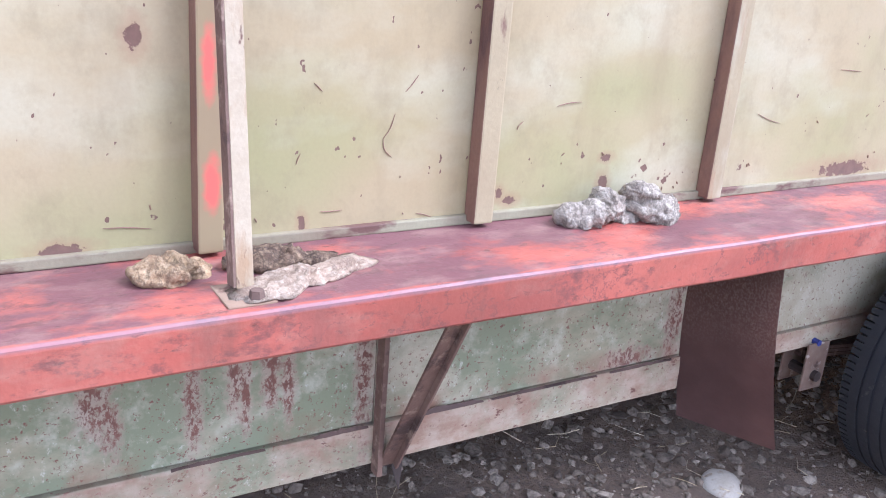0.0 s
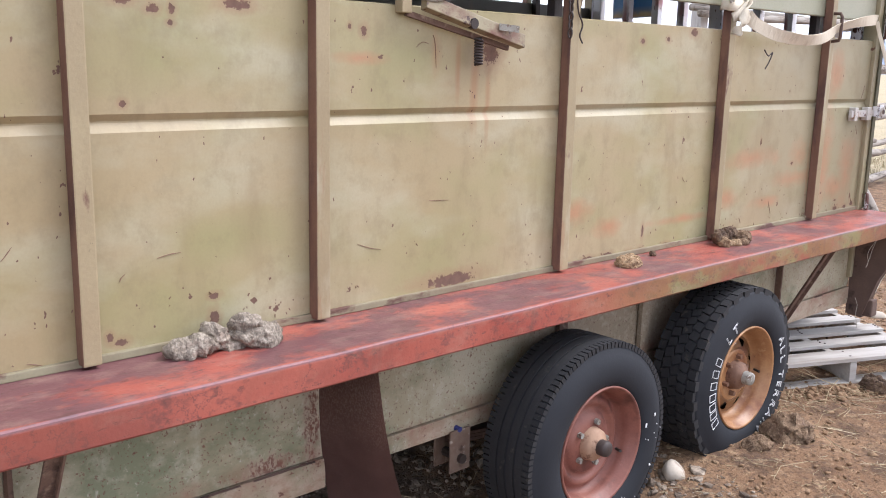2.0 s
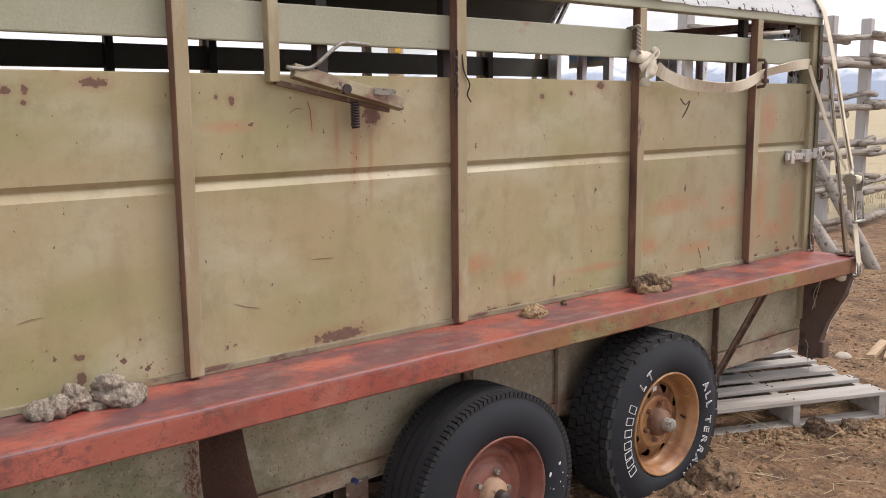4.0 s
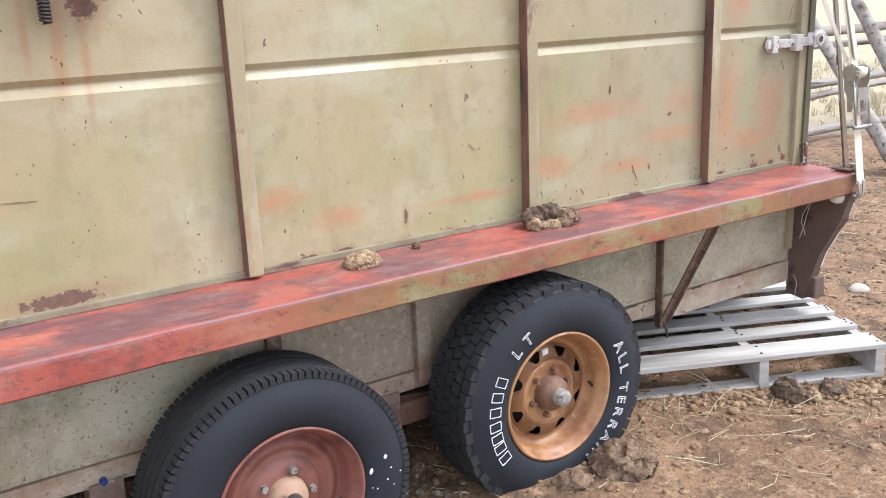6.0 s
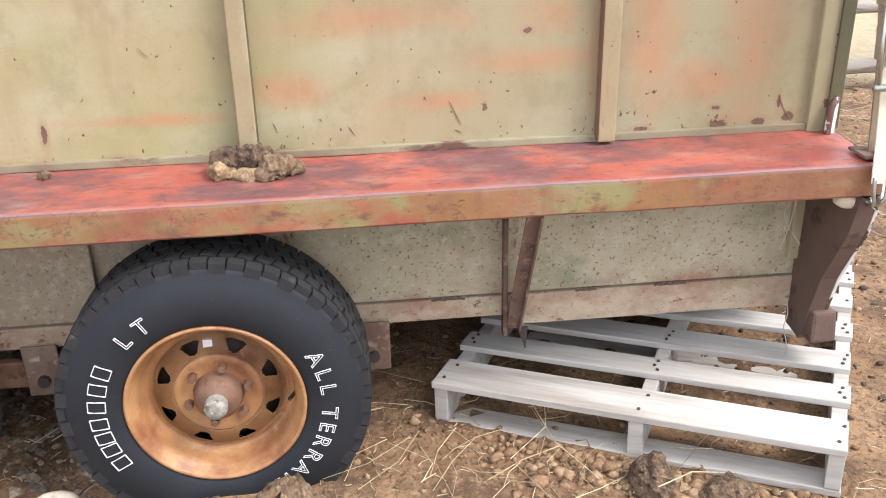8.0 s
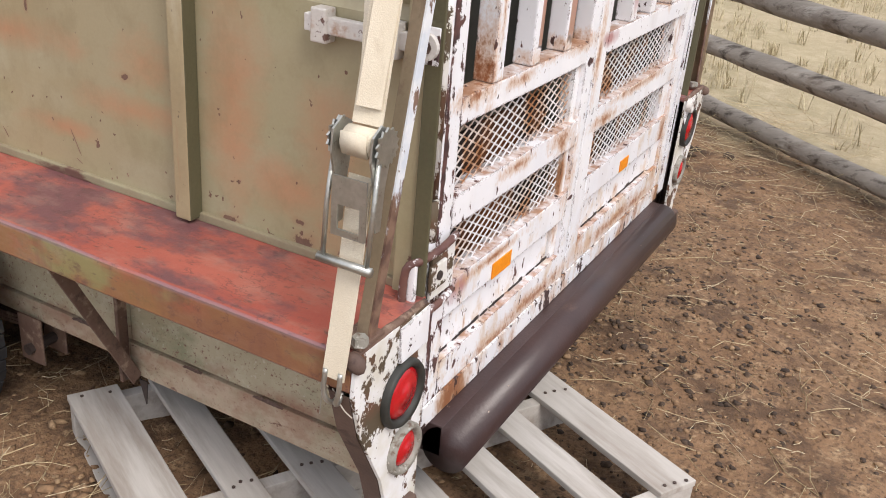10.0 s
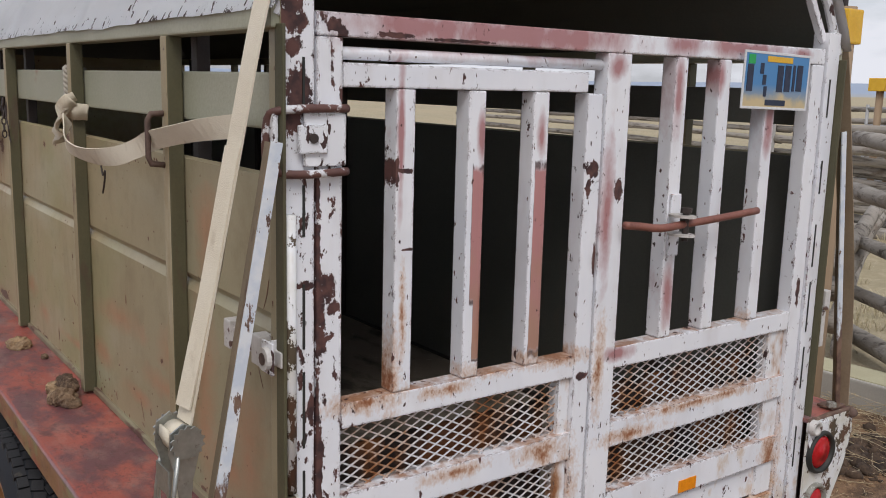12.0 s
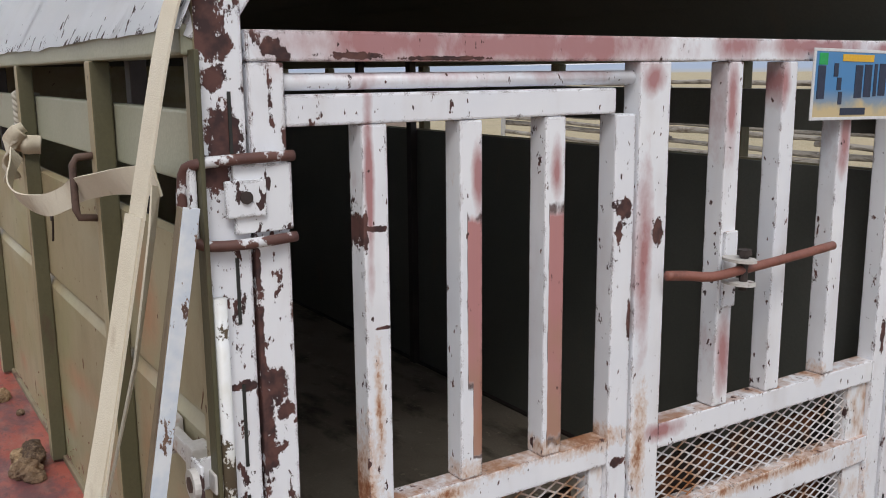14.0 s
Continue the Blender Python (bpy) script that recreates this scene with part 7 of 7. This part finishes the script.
beyond = g.math("SUBTRACT", g.math("ADD", g.axis(1), g.math("MULTIPLY", g.noise(1.3, 5, fixed=True, shift=5.0), 1.4)), g.math("ADD", edge, 0.55))
grass = g.mix(g.ramp(g.noise(0.9, 6, (1, 1, 1), 0.65, fixed=True), 0.35, 0.65), (0.40, 0.33, 0.215), (0.31, 0.275, 0.165))
grass = g.mix(g.ramp(g.noise(9, 6, (1, 1, 1), 0.7, fixed=True), 0.45, 0.65, 0, 0.7), grass, (0.50, 0.42, 0.29))
grass = g.mix(g.ramp(g.noise(0.12, 4, (1, 1, 1), 0.6, fixed=True), 0.45, 0.6, 0, 0.7), grass, (0.43, 0.35, 0.22))
soil = g.mix(g.ramp(beyond, -0.1, 0.35), soil, grass)
g.bump(g.math("ADD", g.noise(35, 6, (1, 1, 1), 0.7, fixed=True), g.math("MULTIPLY", g.noise(110, 3, fixed=True), 0.4)), 0.8, 0.02)
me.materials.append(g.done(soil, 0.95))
ground = tagged(new("ground", me), "brown trampled yard soil turning to dry pale grass", "ground", kind="structure")

ICO = [(0, 0, 1)] + [(0.894 * math.cos(a * 1.2566), 0.894 * math.sin(a * 1.2566), 0.447) for a in range(5)] + [(0.894 * math.cos(a * 1.2566 + 0.628), 0.894 * math.sin(a * 1.2566 + 0.628), -0.447) for a in range(5)] + [(0, 0, -1)]
ICO_F = [(0, 1 + i, 1 + (i + 1) % 5) for i in range(5)] + [(1 + i, 6 + i, 1 + (i + 1) % 5) for i in range(5)] + [(1 + (i + 1) % 5, 6 + i, 6 + (i + 1) % 5) for i in range(5)] + [(11, 6 + (i + 1) % 5, 6 + i) for i in range(5)]


def crumbs(name, count, place, size, mat, label, category, seed, flat=0.7, smooth=True):
    r = random.Random(seed)
    vs, fs = [], []
    for k in range(count):
        x, y = place(r)
        s = size(r)
        ax, ay, az = s * r.uniform(0.7, 1.4), s * r.uniform(0.7, 1.2), s * flat * r.uniform(0.6, 1.2)
        c, q = math.cos(r.random() * 6.3), math.sin(r.random() * 6.3)
        z = ground_z(x, y) + az * 0.25
        n0 = len(vs)
        for a, b, d in ICO:
            j = r.uniform(0.55, 1.35)
            px, py = a * ax * j, b * ay * j
            vs.append((x + px * c - py * q, y + px * q + py * c, z + d * az * j))
        fs += [(a + n0, b + n0, d + n0) for a, b, d in ICO_F]
    m = bpy.data.meshes.new(name)
    m.from_pydata(vs, [], fs)
    if smooth:
        m.shade_smooth()
    m.materials.append(mat)
    return tagged(new(name, m), label, category, kind="stuff")


def out_yard(r):
    while True:
        x, y = r.uniform(-2.2, 4.5), r.uniform(-1.2, 4.2)
        if not (-0.9 < x < 0.45 and -0.25 < y < 0.9 and r.random() < 0.6) and y < 3.6 + max(0, 1.5 - x) * 0.4:
            return x, y


crumbs("soil_clods", 32000, out_yard, lambda r: 0.0025 + 0.012 * r.random() ** 6, M_CLOD, "loose brown clods and crumbled dung on the yard", "soil", 11)
crumbs("soil_clods", 500, lambda r: (r.gauss(-0.70, 0.16), r.gauss(3.72, 0.13)), lambda r: 0.012 + 0.035 * r.random() ** 2, M_CLOD_DARK, "heap of dark wet dung crumbs by the trough", "dung", 12, 0.8)
def pallet_front(r):
    u = r.gauss(0.75, 0.32)
    return -1.03 + 0.895 * u - 0.10 * abs(r.gauss(0, 0.6)), -0.06 - 0.446 * u - 0.13 * abs(r.gauss(0, 0.6))


crumbs("soil_clods", 1300, pallet_front, lambda r: 0.004 + 0.018 * r.random() ** 3, M_CLOD, "brown dung clods along the pallet's edge", "dung", 14, 0.75)
crumbs("soil_clods", 3000, lambda r: (r.gauss(0.1, 0.45), r.gauss(1.5, 0.8)), lambda r: 0.003 + 0.012 * r.random() ** 3, M_CLOD_DARK, "dark dung crumbs trodden into the soil behind the trailer", "dung", 15, 0.5)
crumbs("gravel", 15000, lambda r: (r.uniform(-5.4, -1.9), r.uniform(-0.6, 1.9)), lambda r: 0.004 + 0.019 * r.random() ** 4, M_GRAVEL, "dark loose gravel beneath the trailer", "gravel", 13, 0.75, False)


def straws(name, count, place, mat, label, category, seed, length=(0.05, 0.22), lift=0.012, up=0.25):
    r = random.Random(seed)
    vs, fs = [], []
    for k in range(count):
        x, y = place(r)
        L = r.uniform(*length)
        a = r.random() * 6.283
        d = Vector((math.cos(a), math.sin(a), r.uniform(-0.02, up)))
        p = Vector((x, y, ground_z(x, y) + r.uniform(0.002, lift)))
        bend = Vector((-d.y, d.x, 0)) * L * r.uniform(-0.25, 0.25)
        w = r.uniform(0.0007, 0.0015)
        n0 = len(vs)
        for f in (0, 0.5, 1):
            q = p + d * L * f + bend * (1 - (2 * f - 1) ** 2)
            vs += [tuple(q + Vector((-d.y, d.x, 0)) * w), tuple(q - Vector((-d.y, d.x, 0)) * w), tuple(q + Vector((0, 0, w * 1.6)))]
        for s in (0, 3):
            for i in range(3):
                j = (i + 1) % 3
                fs.append((n0 + s + i, n0 + s + j, n0 + s + 3 + j, n0 + s + 3 + i))
    m = bpy.data.meshes.new(name)
    m.from_pydata(vs, [], fs)
    m.materials.append(mat)
    return tagged(new(name, m), label, category, kind="stuff")


straws("straw", 1500, out_yard, M_STRAW, "scattered dry straw on the soil", "straw", 21)
straws("chaff", 6000, out_yard, M_STRAW, "short broken chaff trodden into the soil", "straw", 25, (0.012, 0.05), 0.008, 0.15)
straws("straw", 45, lambda r: (r.gauss(-0.85, 0.35), r.gauss(-0.32, 0.12)), M_STRAW, "loose straw in front of the pallet", "straw", 22, (0.1, 0.3), 0.02, 0.4)
straws("straw", 120, lambda r: (r.uniform(-5, -2), r.uniform(-0.4, 1.2)), M_STRAW, "a few straws on the dark gravel", "straw", 23, (0.04, 0.14))
straws("straw", 500, lambda r: (r.gauss(-0.6, 0.6), r.gauss(4.3, 0.4)), M_STRAW, "heaped pale straw along the fence", "straw", 24, (0.1, 0.4), 0.05, 0.3)


def tufts(count, place, seed):
    r = random.Random(seed)
    vs, fs = [], []
    for k in range(count):
        x, y = place(r)
        z = ground_z(x, y)
        h = r.uniform(0.06, 0.22)
        for b in range(r.randint(8, 16)):
            a, s = r.random() * 6.283, r.uniform(0.01, 0.09)
            bx, by = x + r.gauss(0, 0.03), y + r.gauss(0, 0.03)
            tx, ty, tz = bx + math.cos(a) * s, by + math.sin(a) * s, z + h * r.uniform(0.5, 1.0)
            w = r.uniform(0.002, 0.005)
            n0 = len(vs)
            vs += [(bx - w * math.sin(a), by + w * math.cos(a), z - 0.01), (bx + w * math.sin(a), by - w * math.cos(a), z - 0.01), ((bx + tx) / 2 + w * math.sin(a), (by + ty) / 2 - w * math.cos(a), z + (tz - z) * 0.7), ((bx + tx) / 2 - w * math.sin(a), (by + ty) / 2 + w * math.cos(a), z + (tz - z) * 0.7), (tx, ty, tz)]
            fs += [(n0, n0 + 1, n0 + 2, n0 + 3), (n0 + 3, n0 + 2, n0 + 4)]
    m = bpy.data.meshes.new("dry_grass")
    m.from_pydata(vs, [], fs)
    m.materials.append(M_TUFT)
    return tagged(new("dry_grass", m), "dry pale grass tufts beyond the fence", "grass", kind="stuff")


def past_fence(r):
    while True:
        x, y = r.uniform(-9, 14), r.uniform(3.2, 14)
        if y > 3.6 + max(0, 1.5 - x) * 0.47 + r.random() * 0.6:
            return x, y


tufts(2600, past_fence, 31)


def stone(x, y, a, b, c, label, seed, mat=M_STONE, sink=0.35):
    bm = bmesh.new()
    z = ground_z(x, y) + c * (1 - 2 * sink) * 0.6
    bmesh.ops.create_icosphere(bm, subdivisions=3 if mat is M_STONE else 4, radius=1.0, matrix=Matrix.Translation((x, y, z)) @ pose(0, 0, 0, 0, 0, seed * 37) @ Matrix.Diagonal((a, b, c, 1)))
    shove(bm, min(a, c) * 0.35, 9, seed)
    shove(bm, min(a, c) * (0.10 if mat is M_STONE else 0.30), 40, seed)
    if mat is not M_STONE:
        shove(bm, min(a, c) * 0.2, 90, seed + 2)
    return tagged(part("stone" if mat is M_STONE else "clod", bm, mat, None, "", True), label, "stone" if mat is M_STONE else "clod")


bm = bmesh.new()
for k, (u, v, long, turn) in enumerate(((0.0, 0.0, 0.52, 16), (0.05, 0.055, 0.46, 19), (-0.03, 0.105, 0.38, 12))):
    box(bm, -long / 2, long / 2, -0.026, 0.026, 0.0, 0.024 + 0.006 * k, 0.004, pose(1.05 + u, -0.06 + v, ground_z(1.05, -0.05) + 0.004 * k, 4 * (k - 1), -2, turn))
shove(bm, 0.014, 9, 2)
shove(bm, 0.006, 38, 5)
tagged(part("wood_chunk", bm, M_SPLIT_WOOD), "broken tan splinters of wood lying on the soil", "wood")
stone(-2.0, -0.26, 0.060, 0.050, 0.045, "pale rounded field stone before the wheels", 1)
stone(-1.72, -0.10, 0.075, 0.060, 0.055, "pale rounded field stone between the wheels", 2)
stone(-0.107, 2.10, 0.050, 0.040, 0.022, "flat pale stone on the soil behind the trailer", 3)
stone(-0.245, 1.615, 0.055, 0.042, 0.030, "rounded grey stone behind the bumper", 4)
stone(-3.10, 0.05, 0.07, 0.06, 0.03, "pale broken stone below the mud flap", 6)
stone(-2.85, -0.42, 0.075, 0.058, 0.034, "pale block of stone on the dark gravel", 7)
stone(-1.42, -0.42, 0.110, 0.090, 0.075, "crumbly brown clod against the rear tyre", 8, M_DUNG_BROWN)
stone(-1.60, -0.38, 0.065, 0.050, 0.04, "small brown clod under the rear tyre", 9, M_DUNG_BROWN)
stone(-0.36, -0.47, 0.07, 0.05, 0.045, "brown dung clod by the pallet", 10, M_DUNG_DARK)
stone(-0.14, -0.60, 0.065, 0.045, 0.035, "brown dung clod by the pallet", 11, M_DUNG_DARK)
stone(-0.53, -0.40, 0.08, 0.05, 0.05, "dark dung clod by the pallet", 12, M_DUNG_DARK)
stone(0.75, 0.12, 0.05, 0.04, 0.03, "pale stone near the pallet corner", 13)
stone(0.85, 0.55, 0.07, 0.05, 0.03, "pale stone on the trodden soil", 14)

# ---- fences ----
def log(bm, p, q, r, seed, seg=9):
    p, q = Vector(p), Vector(q)
    n = 12
    pts = []
    for i in range(n + 1):
        f = i / n
        pts.append(p.lerp(q, f) + Vector((0, 0.5, 1)) * 0.035 * noise.noise(Vector((f * 2.2, seed, 0))) + Vector((1, 1, 0)) * 0.02 * noise.noise(Vector((f * 2.0, seed, 5))))
    tube(bm, pts, r, seg, True, 0.24, [r * (1.10 - 0.28 * i / n) * (1 + 0.10 * noise.noise(Vector((i * 1.7, seed, 9)))) for i in range(n + 1)])


def fence_run(a, b, heights, seed, group, posts=True, radius=0.046, width=0.10, label="weathered grey log fence rails on posts", sway=0.07):
    a, b = Vector((*a, 0)), Vector((*b, 0))
    r = random.Random(seed)
    f = tagged(empty("log_fence", (0, 0, 0)), label, "fence", group)
    along = (b - a).normalized()
    off = Vector((-along.y, along.x, 0))
    for i, h in enumerate(heights):
        bm = bmesh.new()
        s = 0.06 if i % 2 else -0.01
        ext = r.uniform(0.1, 0.35)
        p = a - along * ext + off * s + Vector((0, 0, h + r.uniform(-sway, sway)))
        q = b + along * ext + off * (s + 0.03) + Vector((0, 0, h + r.uniform(-sway, sway)))
        if r.random() < 0.5:
            p, q = q, p
        log(bm, p, q, radius * r.uniform(0.8, 1.15), seed * 3.1 + i)
        part("rail", bm, M_LOG, f, "", True)
    if posts:
        for k, p in enumerate((a, b)):
            bm = bmesh.new()
            c = p + off * -0.09
            bar(bm, (c.x, c.y, -0.2), (c.x + 0.02, c.y, max(heights) + 0.25), width, width, tuple(along), 0.008)
            part("post", bm, M_PALE_LOG, f, "pale square fence post")
    return f


for i, (a, b) in enumerate(zip(FENCE, FENCE[1:])):
    hs = (0.22, 0.55, 0.68, 1.03, 1.14, 1.55, 1.68, 2.08, 2.20, 2.42) if i < 3 else (0.22, 0.60, 0.95, 1.30, 1.62)
    fence_run(a, b, hs, 40 + i, "corral fence", i in (0, 2), 0.044, width=0.125)
fence_run((1.3, 3.2), (-1.95, 5.55), (0.17, 0.55, 0.885, 1.25, 1.60), 48, "corral fence", False, 0.054, sway=0.02)
# braces crossed at the corner, their cut ends turned to the yard
for p, q in (((-1.76, 5.00, 0.34), (-2.05, 5.85, 0.78)), ((-1.78, 5.02, 0.56), (-2.02, 5.95, 1.02)), ((-1.77, 5.00, 0.76), (-2.05, 6.00, 1.10)), ((-1.72, 5.06, 0.14), (-2.15, 5.80, 0.36))):
    bm = bmesh.new()
    log(bm, p, q, 0.062, p[2] * 9)
    tagged(part("leaning_log", bm, M_LOG, None, "", True), "grey log brace with cut end at the fence corner", "log", "corner braces")
# leaning buck legs
for p, q in (((3.62, 1.47, 0.0), (3.60, 2.62, 1.52)), ((3.92, 1.34, 0.0), (3.90, 2.28, 1.52)), ((3.78, 1.50, 0.02), (3.70, 1.72, 0.34))):
    bm = bmesh.new()
    log(bm, p, q, 0.058, p[1] * 7)
    tagged(part("leaning_log", bm, M_LOG, None, "", True), "thick grey log leaning in front of the fence", "log", "leaning logs")
# tan post with a yellow box and steel stake
tp = empty("wooden_post", (-0.56, 2.79, 0.02))
tagged(tp, "tan round wooden post with a yellow box on its top", "post")
bm = bmesh.new()
tube(bm, [(0.02, -0.02, -0.1), (0.01, 0, 1.0), (0.0, 0, 2.25)], 0.055, 14, True, 0.05)
part("shaft", bm, M_POSTWOOD, tp, "", True)
bm = bmesh.new()
box(bm, -0.060, 0.060, -0.058, 0.058, 2.10, 2.24, 0.008)
part("yellow_box", bm, M_YELLOW, tp, "yellow plastic box")
bm = bmesh.new()
box(bm, -0.045, -0.005, -0.066, -0.056, 1.98, 2.085, 0.002)
part("yellow_tag", bm, M_YELLOW, tp)
bm = bmesh.new()
box(bm, -0.015, 0.015, -0.01, 0.01, 2.22, 2.65, 0.003)
part("steel_stake", bm, M_DARK_STEEL, tp)
# stacked butt ends where two runs meet
for i in range(11):
    r = random.Random(70 + i)
    bm = bmesh.new()
    a = Vector((-5.45 + r.uniform(-0.1, 0.1), 11.1 + r.uniform(-0.15, 0.15), 0.10 + 0.135 * i))
    d = Vector((0.98, 0.1 if i % 2 else -0.05, 0))
    log(bm, a, a + d * 4.2 + Vector((0, 0, r.uniform(-0.2, 0.1))), 0.085 if i % 3 == 0 else 0.06, i * 1.3)
    tagged(part("stacked_log", bm, M_LOG, None, "", True), "grey log with cut end stacked at the fence corner", "log", "stacked logs")
# low trough by the fence
bm = bmesh.new()
box(bm, -0.95, 0, 0, 0.30, -0.06, 0.20, 0.012)
tr = part("trough", bm, M_BLOCK)
bm = bmesh.new()
box(bm, -0.93, -0.02, 0.02, 0.28, 0.190, 0.206, 0.003)
part("feed_crust", bm, surface("pale_feed_crust", (0.50, 0.47, 0.31), (0.44, 0.40, 0.26), 6.0, rough=0.9), tr, "pale yellow crust in the trough")
tr.matrix_basis = Matrix.Translation((-0.85, 4.36, 0.03)) @ pose(0, 0, 0, 0, 0, 3)
tagged(tr, "low grey concrete trough standing on the soil", "trough")
# tall posts of the far pen and a pole with a yellow box beside them
for x, y, rad, top in ((-5.06, 11.80, 0.13, 3.3), (-4.72, 11.86, 0.12, 3.2)):
    bm = bmesh.new()
    tube(bm, [(x, y, -0.2), (x + 0.02, y, 1.5), (x, y, top)], rad, 16, True, 0.06)
    tagged(part("tall_post", bm, M_POSTWOOD, None, "", True), "tall tan round post of the far pen", "post", "far pen posts")
fp = tagged(empty("wooden_pole", (-5.36, 11.78, 0.0)), "thin wooden pole with a yellow box at its top", "post")
bm = bmesh.new()
tube(bm, [(0, 0, -0.1), (0.01, 0, 2.0)], 0.05, 12, True, 0.05)
part("shaft", bm, M_POSTWOOD, fp, "", True)
bm = bmesh.new()
box(bm, -0.12, 0.12, -0.10, 0.10, 1.98, 2.16, 0.01)
part("yellow_box", bm, M_YELLOW, fp, "yellow plastic box")
# farther corral of rails
for i, (a, b) in enumerate((((-20, 15.5), (-13, 14.5)), ((-13, 14.5), (-8.5, 14.0)), ((-8.5, 14.0), (-4.2, 13.6)), ((-4.2, 13.6), (0.5, 13.2)), ((0.5, 13.2), (6, 12.8)))):
    fence_run(a, b, (0.3, 0.5, 0.72, 0.9, 1.1, 1.3, 1.5, 1.68), 60 + i, "far corral fence", True, 0.06)
for i in range(3):
    f = tagged(empty("pipe_panel"), "grey steel pipe corral panel", "fence", "pipe panels")
    x0 = -6.2 + 2.6 * i
    y0 = 13.0 - 0.35 * i
    for h in (0.35, 0.62, 0.90, 1.18, 1.46, 1.72):
        bm = bmesh.new()
        tube(bm, [(x0, y0, h), (x0 + 2.5, y0 - 0.3, h)], 0.022, 8)
        part("rail", bm, M_PIPE, f, "", True)
    for k in (0, 1):
        bm = bmesh.new()
        tube(bm, [(x0 + 2.5 * k, y0 - 0.3 * k, 0), (x0 + 2.5 * k, y0 - 0.3 * k, 1.78)], 0.025, 8)
        part("upright", bm, M_PIPE, f, "", True)

# ---- far hills ----
h = Nodes("far_hills")
z = h.math("ADD", h.axis(2), h.math("MULTIPLY", h.noise(0.03, 6, (1, 1, 1), 0.65, fixed=True), 70.0))
# blue haze of distance is mixed into the hill colour, above a tan foot
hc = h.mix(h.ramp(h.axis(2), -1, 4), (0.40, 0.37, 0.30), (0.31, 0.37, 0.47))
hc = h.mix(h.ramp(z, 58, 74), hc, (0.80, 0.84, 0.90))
hill_mat = h.done(hc, 0.95)
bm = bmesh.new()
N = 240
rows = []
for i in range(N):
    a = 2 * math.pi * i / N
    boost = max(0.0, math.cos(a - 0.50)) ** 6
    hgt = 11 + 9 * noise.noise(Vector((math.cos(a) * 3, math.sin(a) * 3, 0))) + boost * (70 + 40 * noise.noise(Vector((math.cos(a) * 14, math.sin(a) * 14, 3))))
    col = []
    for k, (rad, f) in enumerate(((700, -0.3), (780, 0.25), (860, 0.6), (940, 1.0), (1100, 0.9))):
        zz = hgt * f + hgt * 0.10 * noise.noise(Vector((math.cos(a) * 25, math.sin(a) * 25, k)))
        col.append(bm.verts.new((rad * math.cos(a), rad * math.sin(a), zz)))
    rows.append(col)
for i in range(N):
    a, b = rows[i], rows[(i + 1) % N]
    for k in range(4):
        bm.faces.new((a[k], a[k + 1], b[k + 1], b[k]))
tagged(part("backdrop", bm, hill_mat), "distant mountains coloured with blue haze, snow on their heights", "mountains", kind="structure")
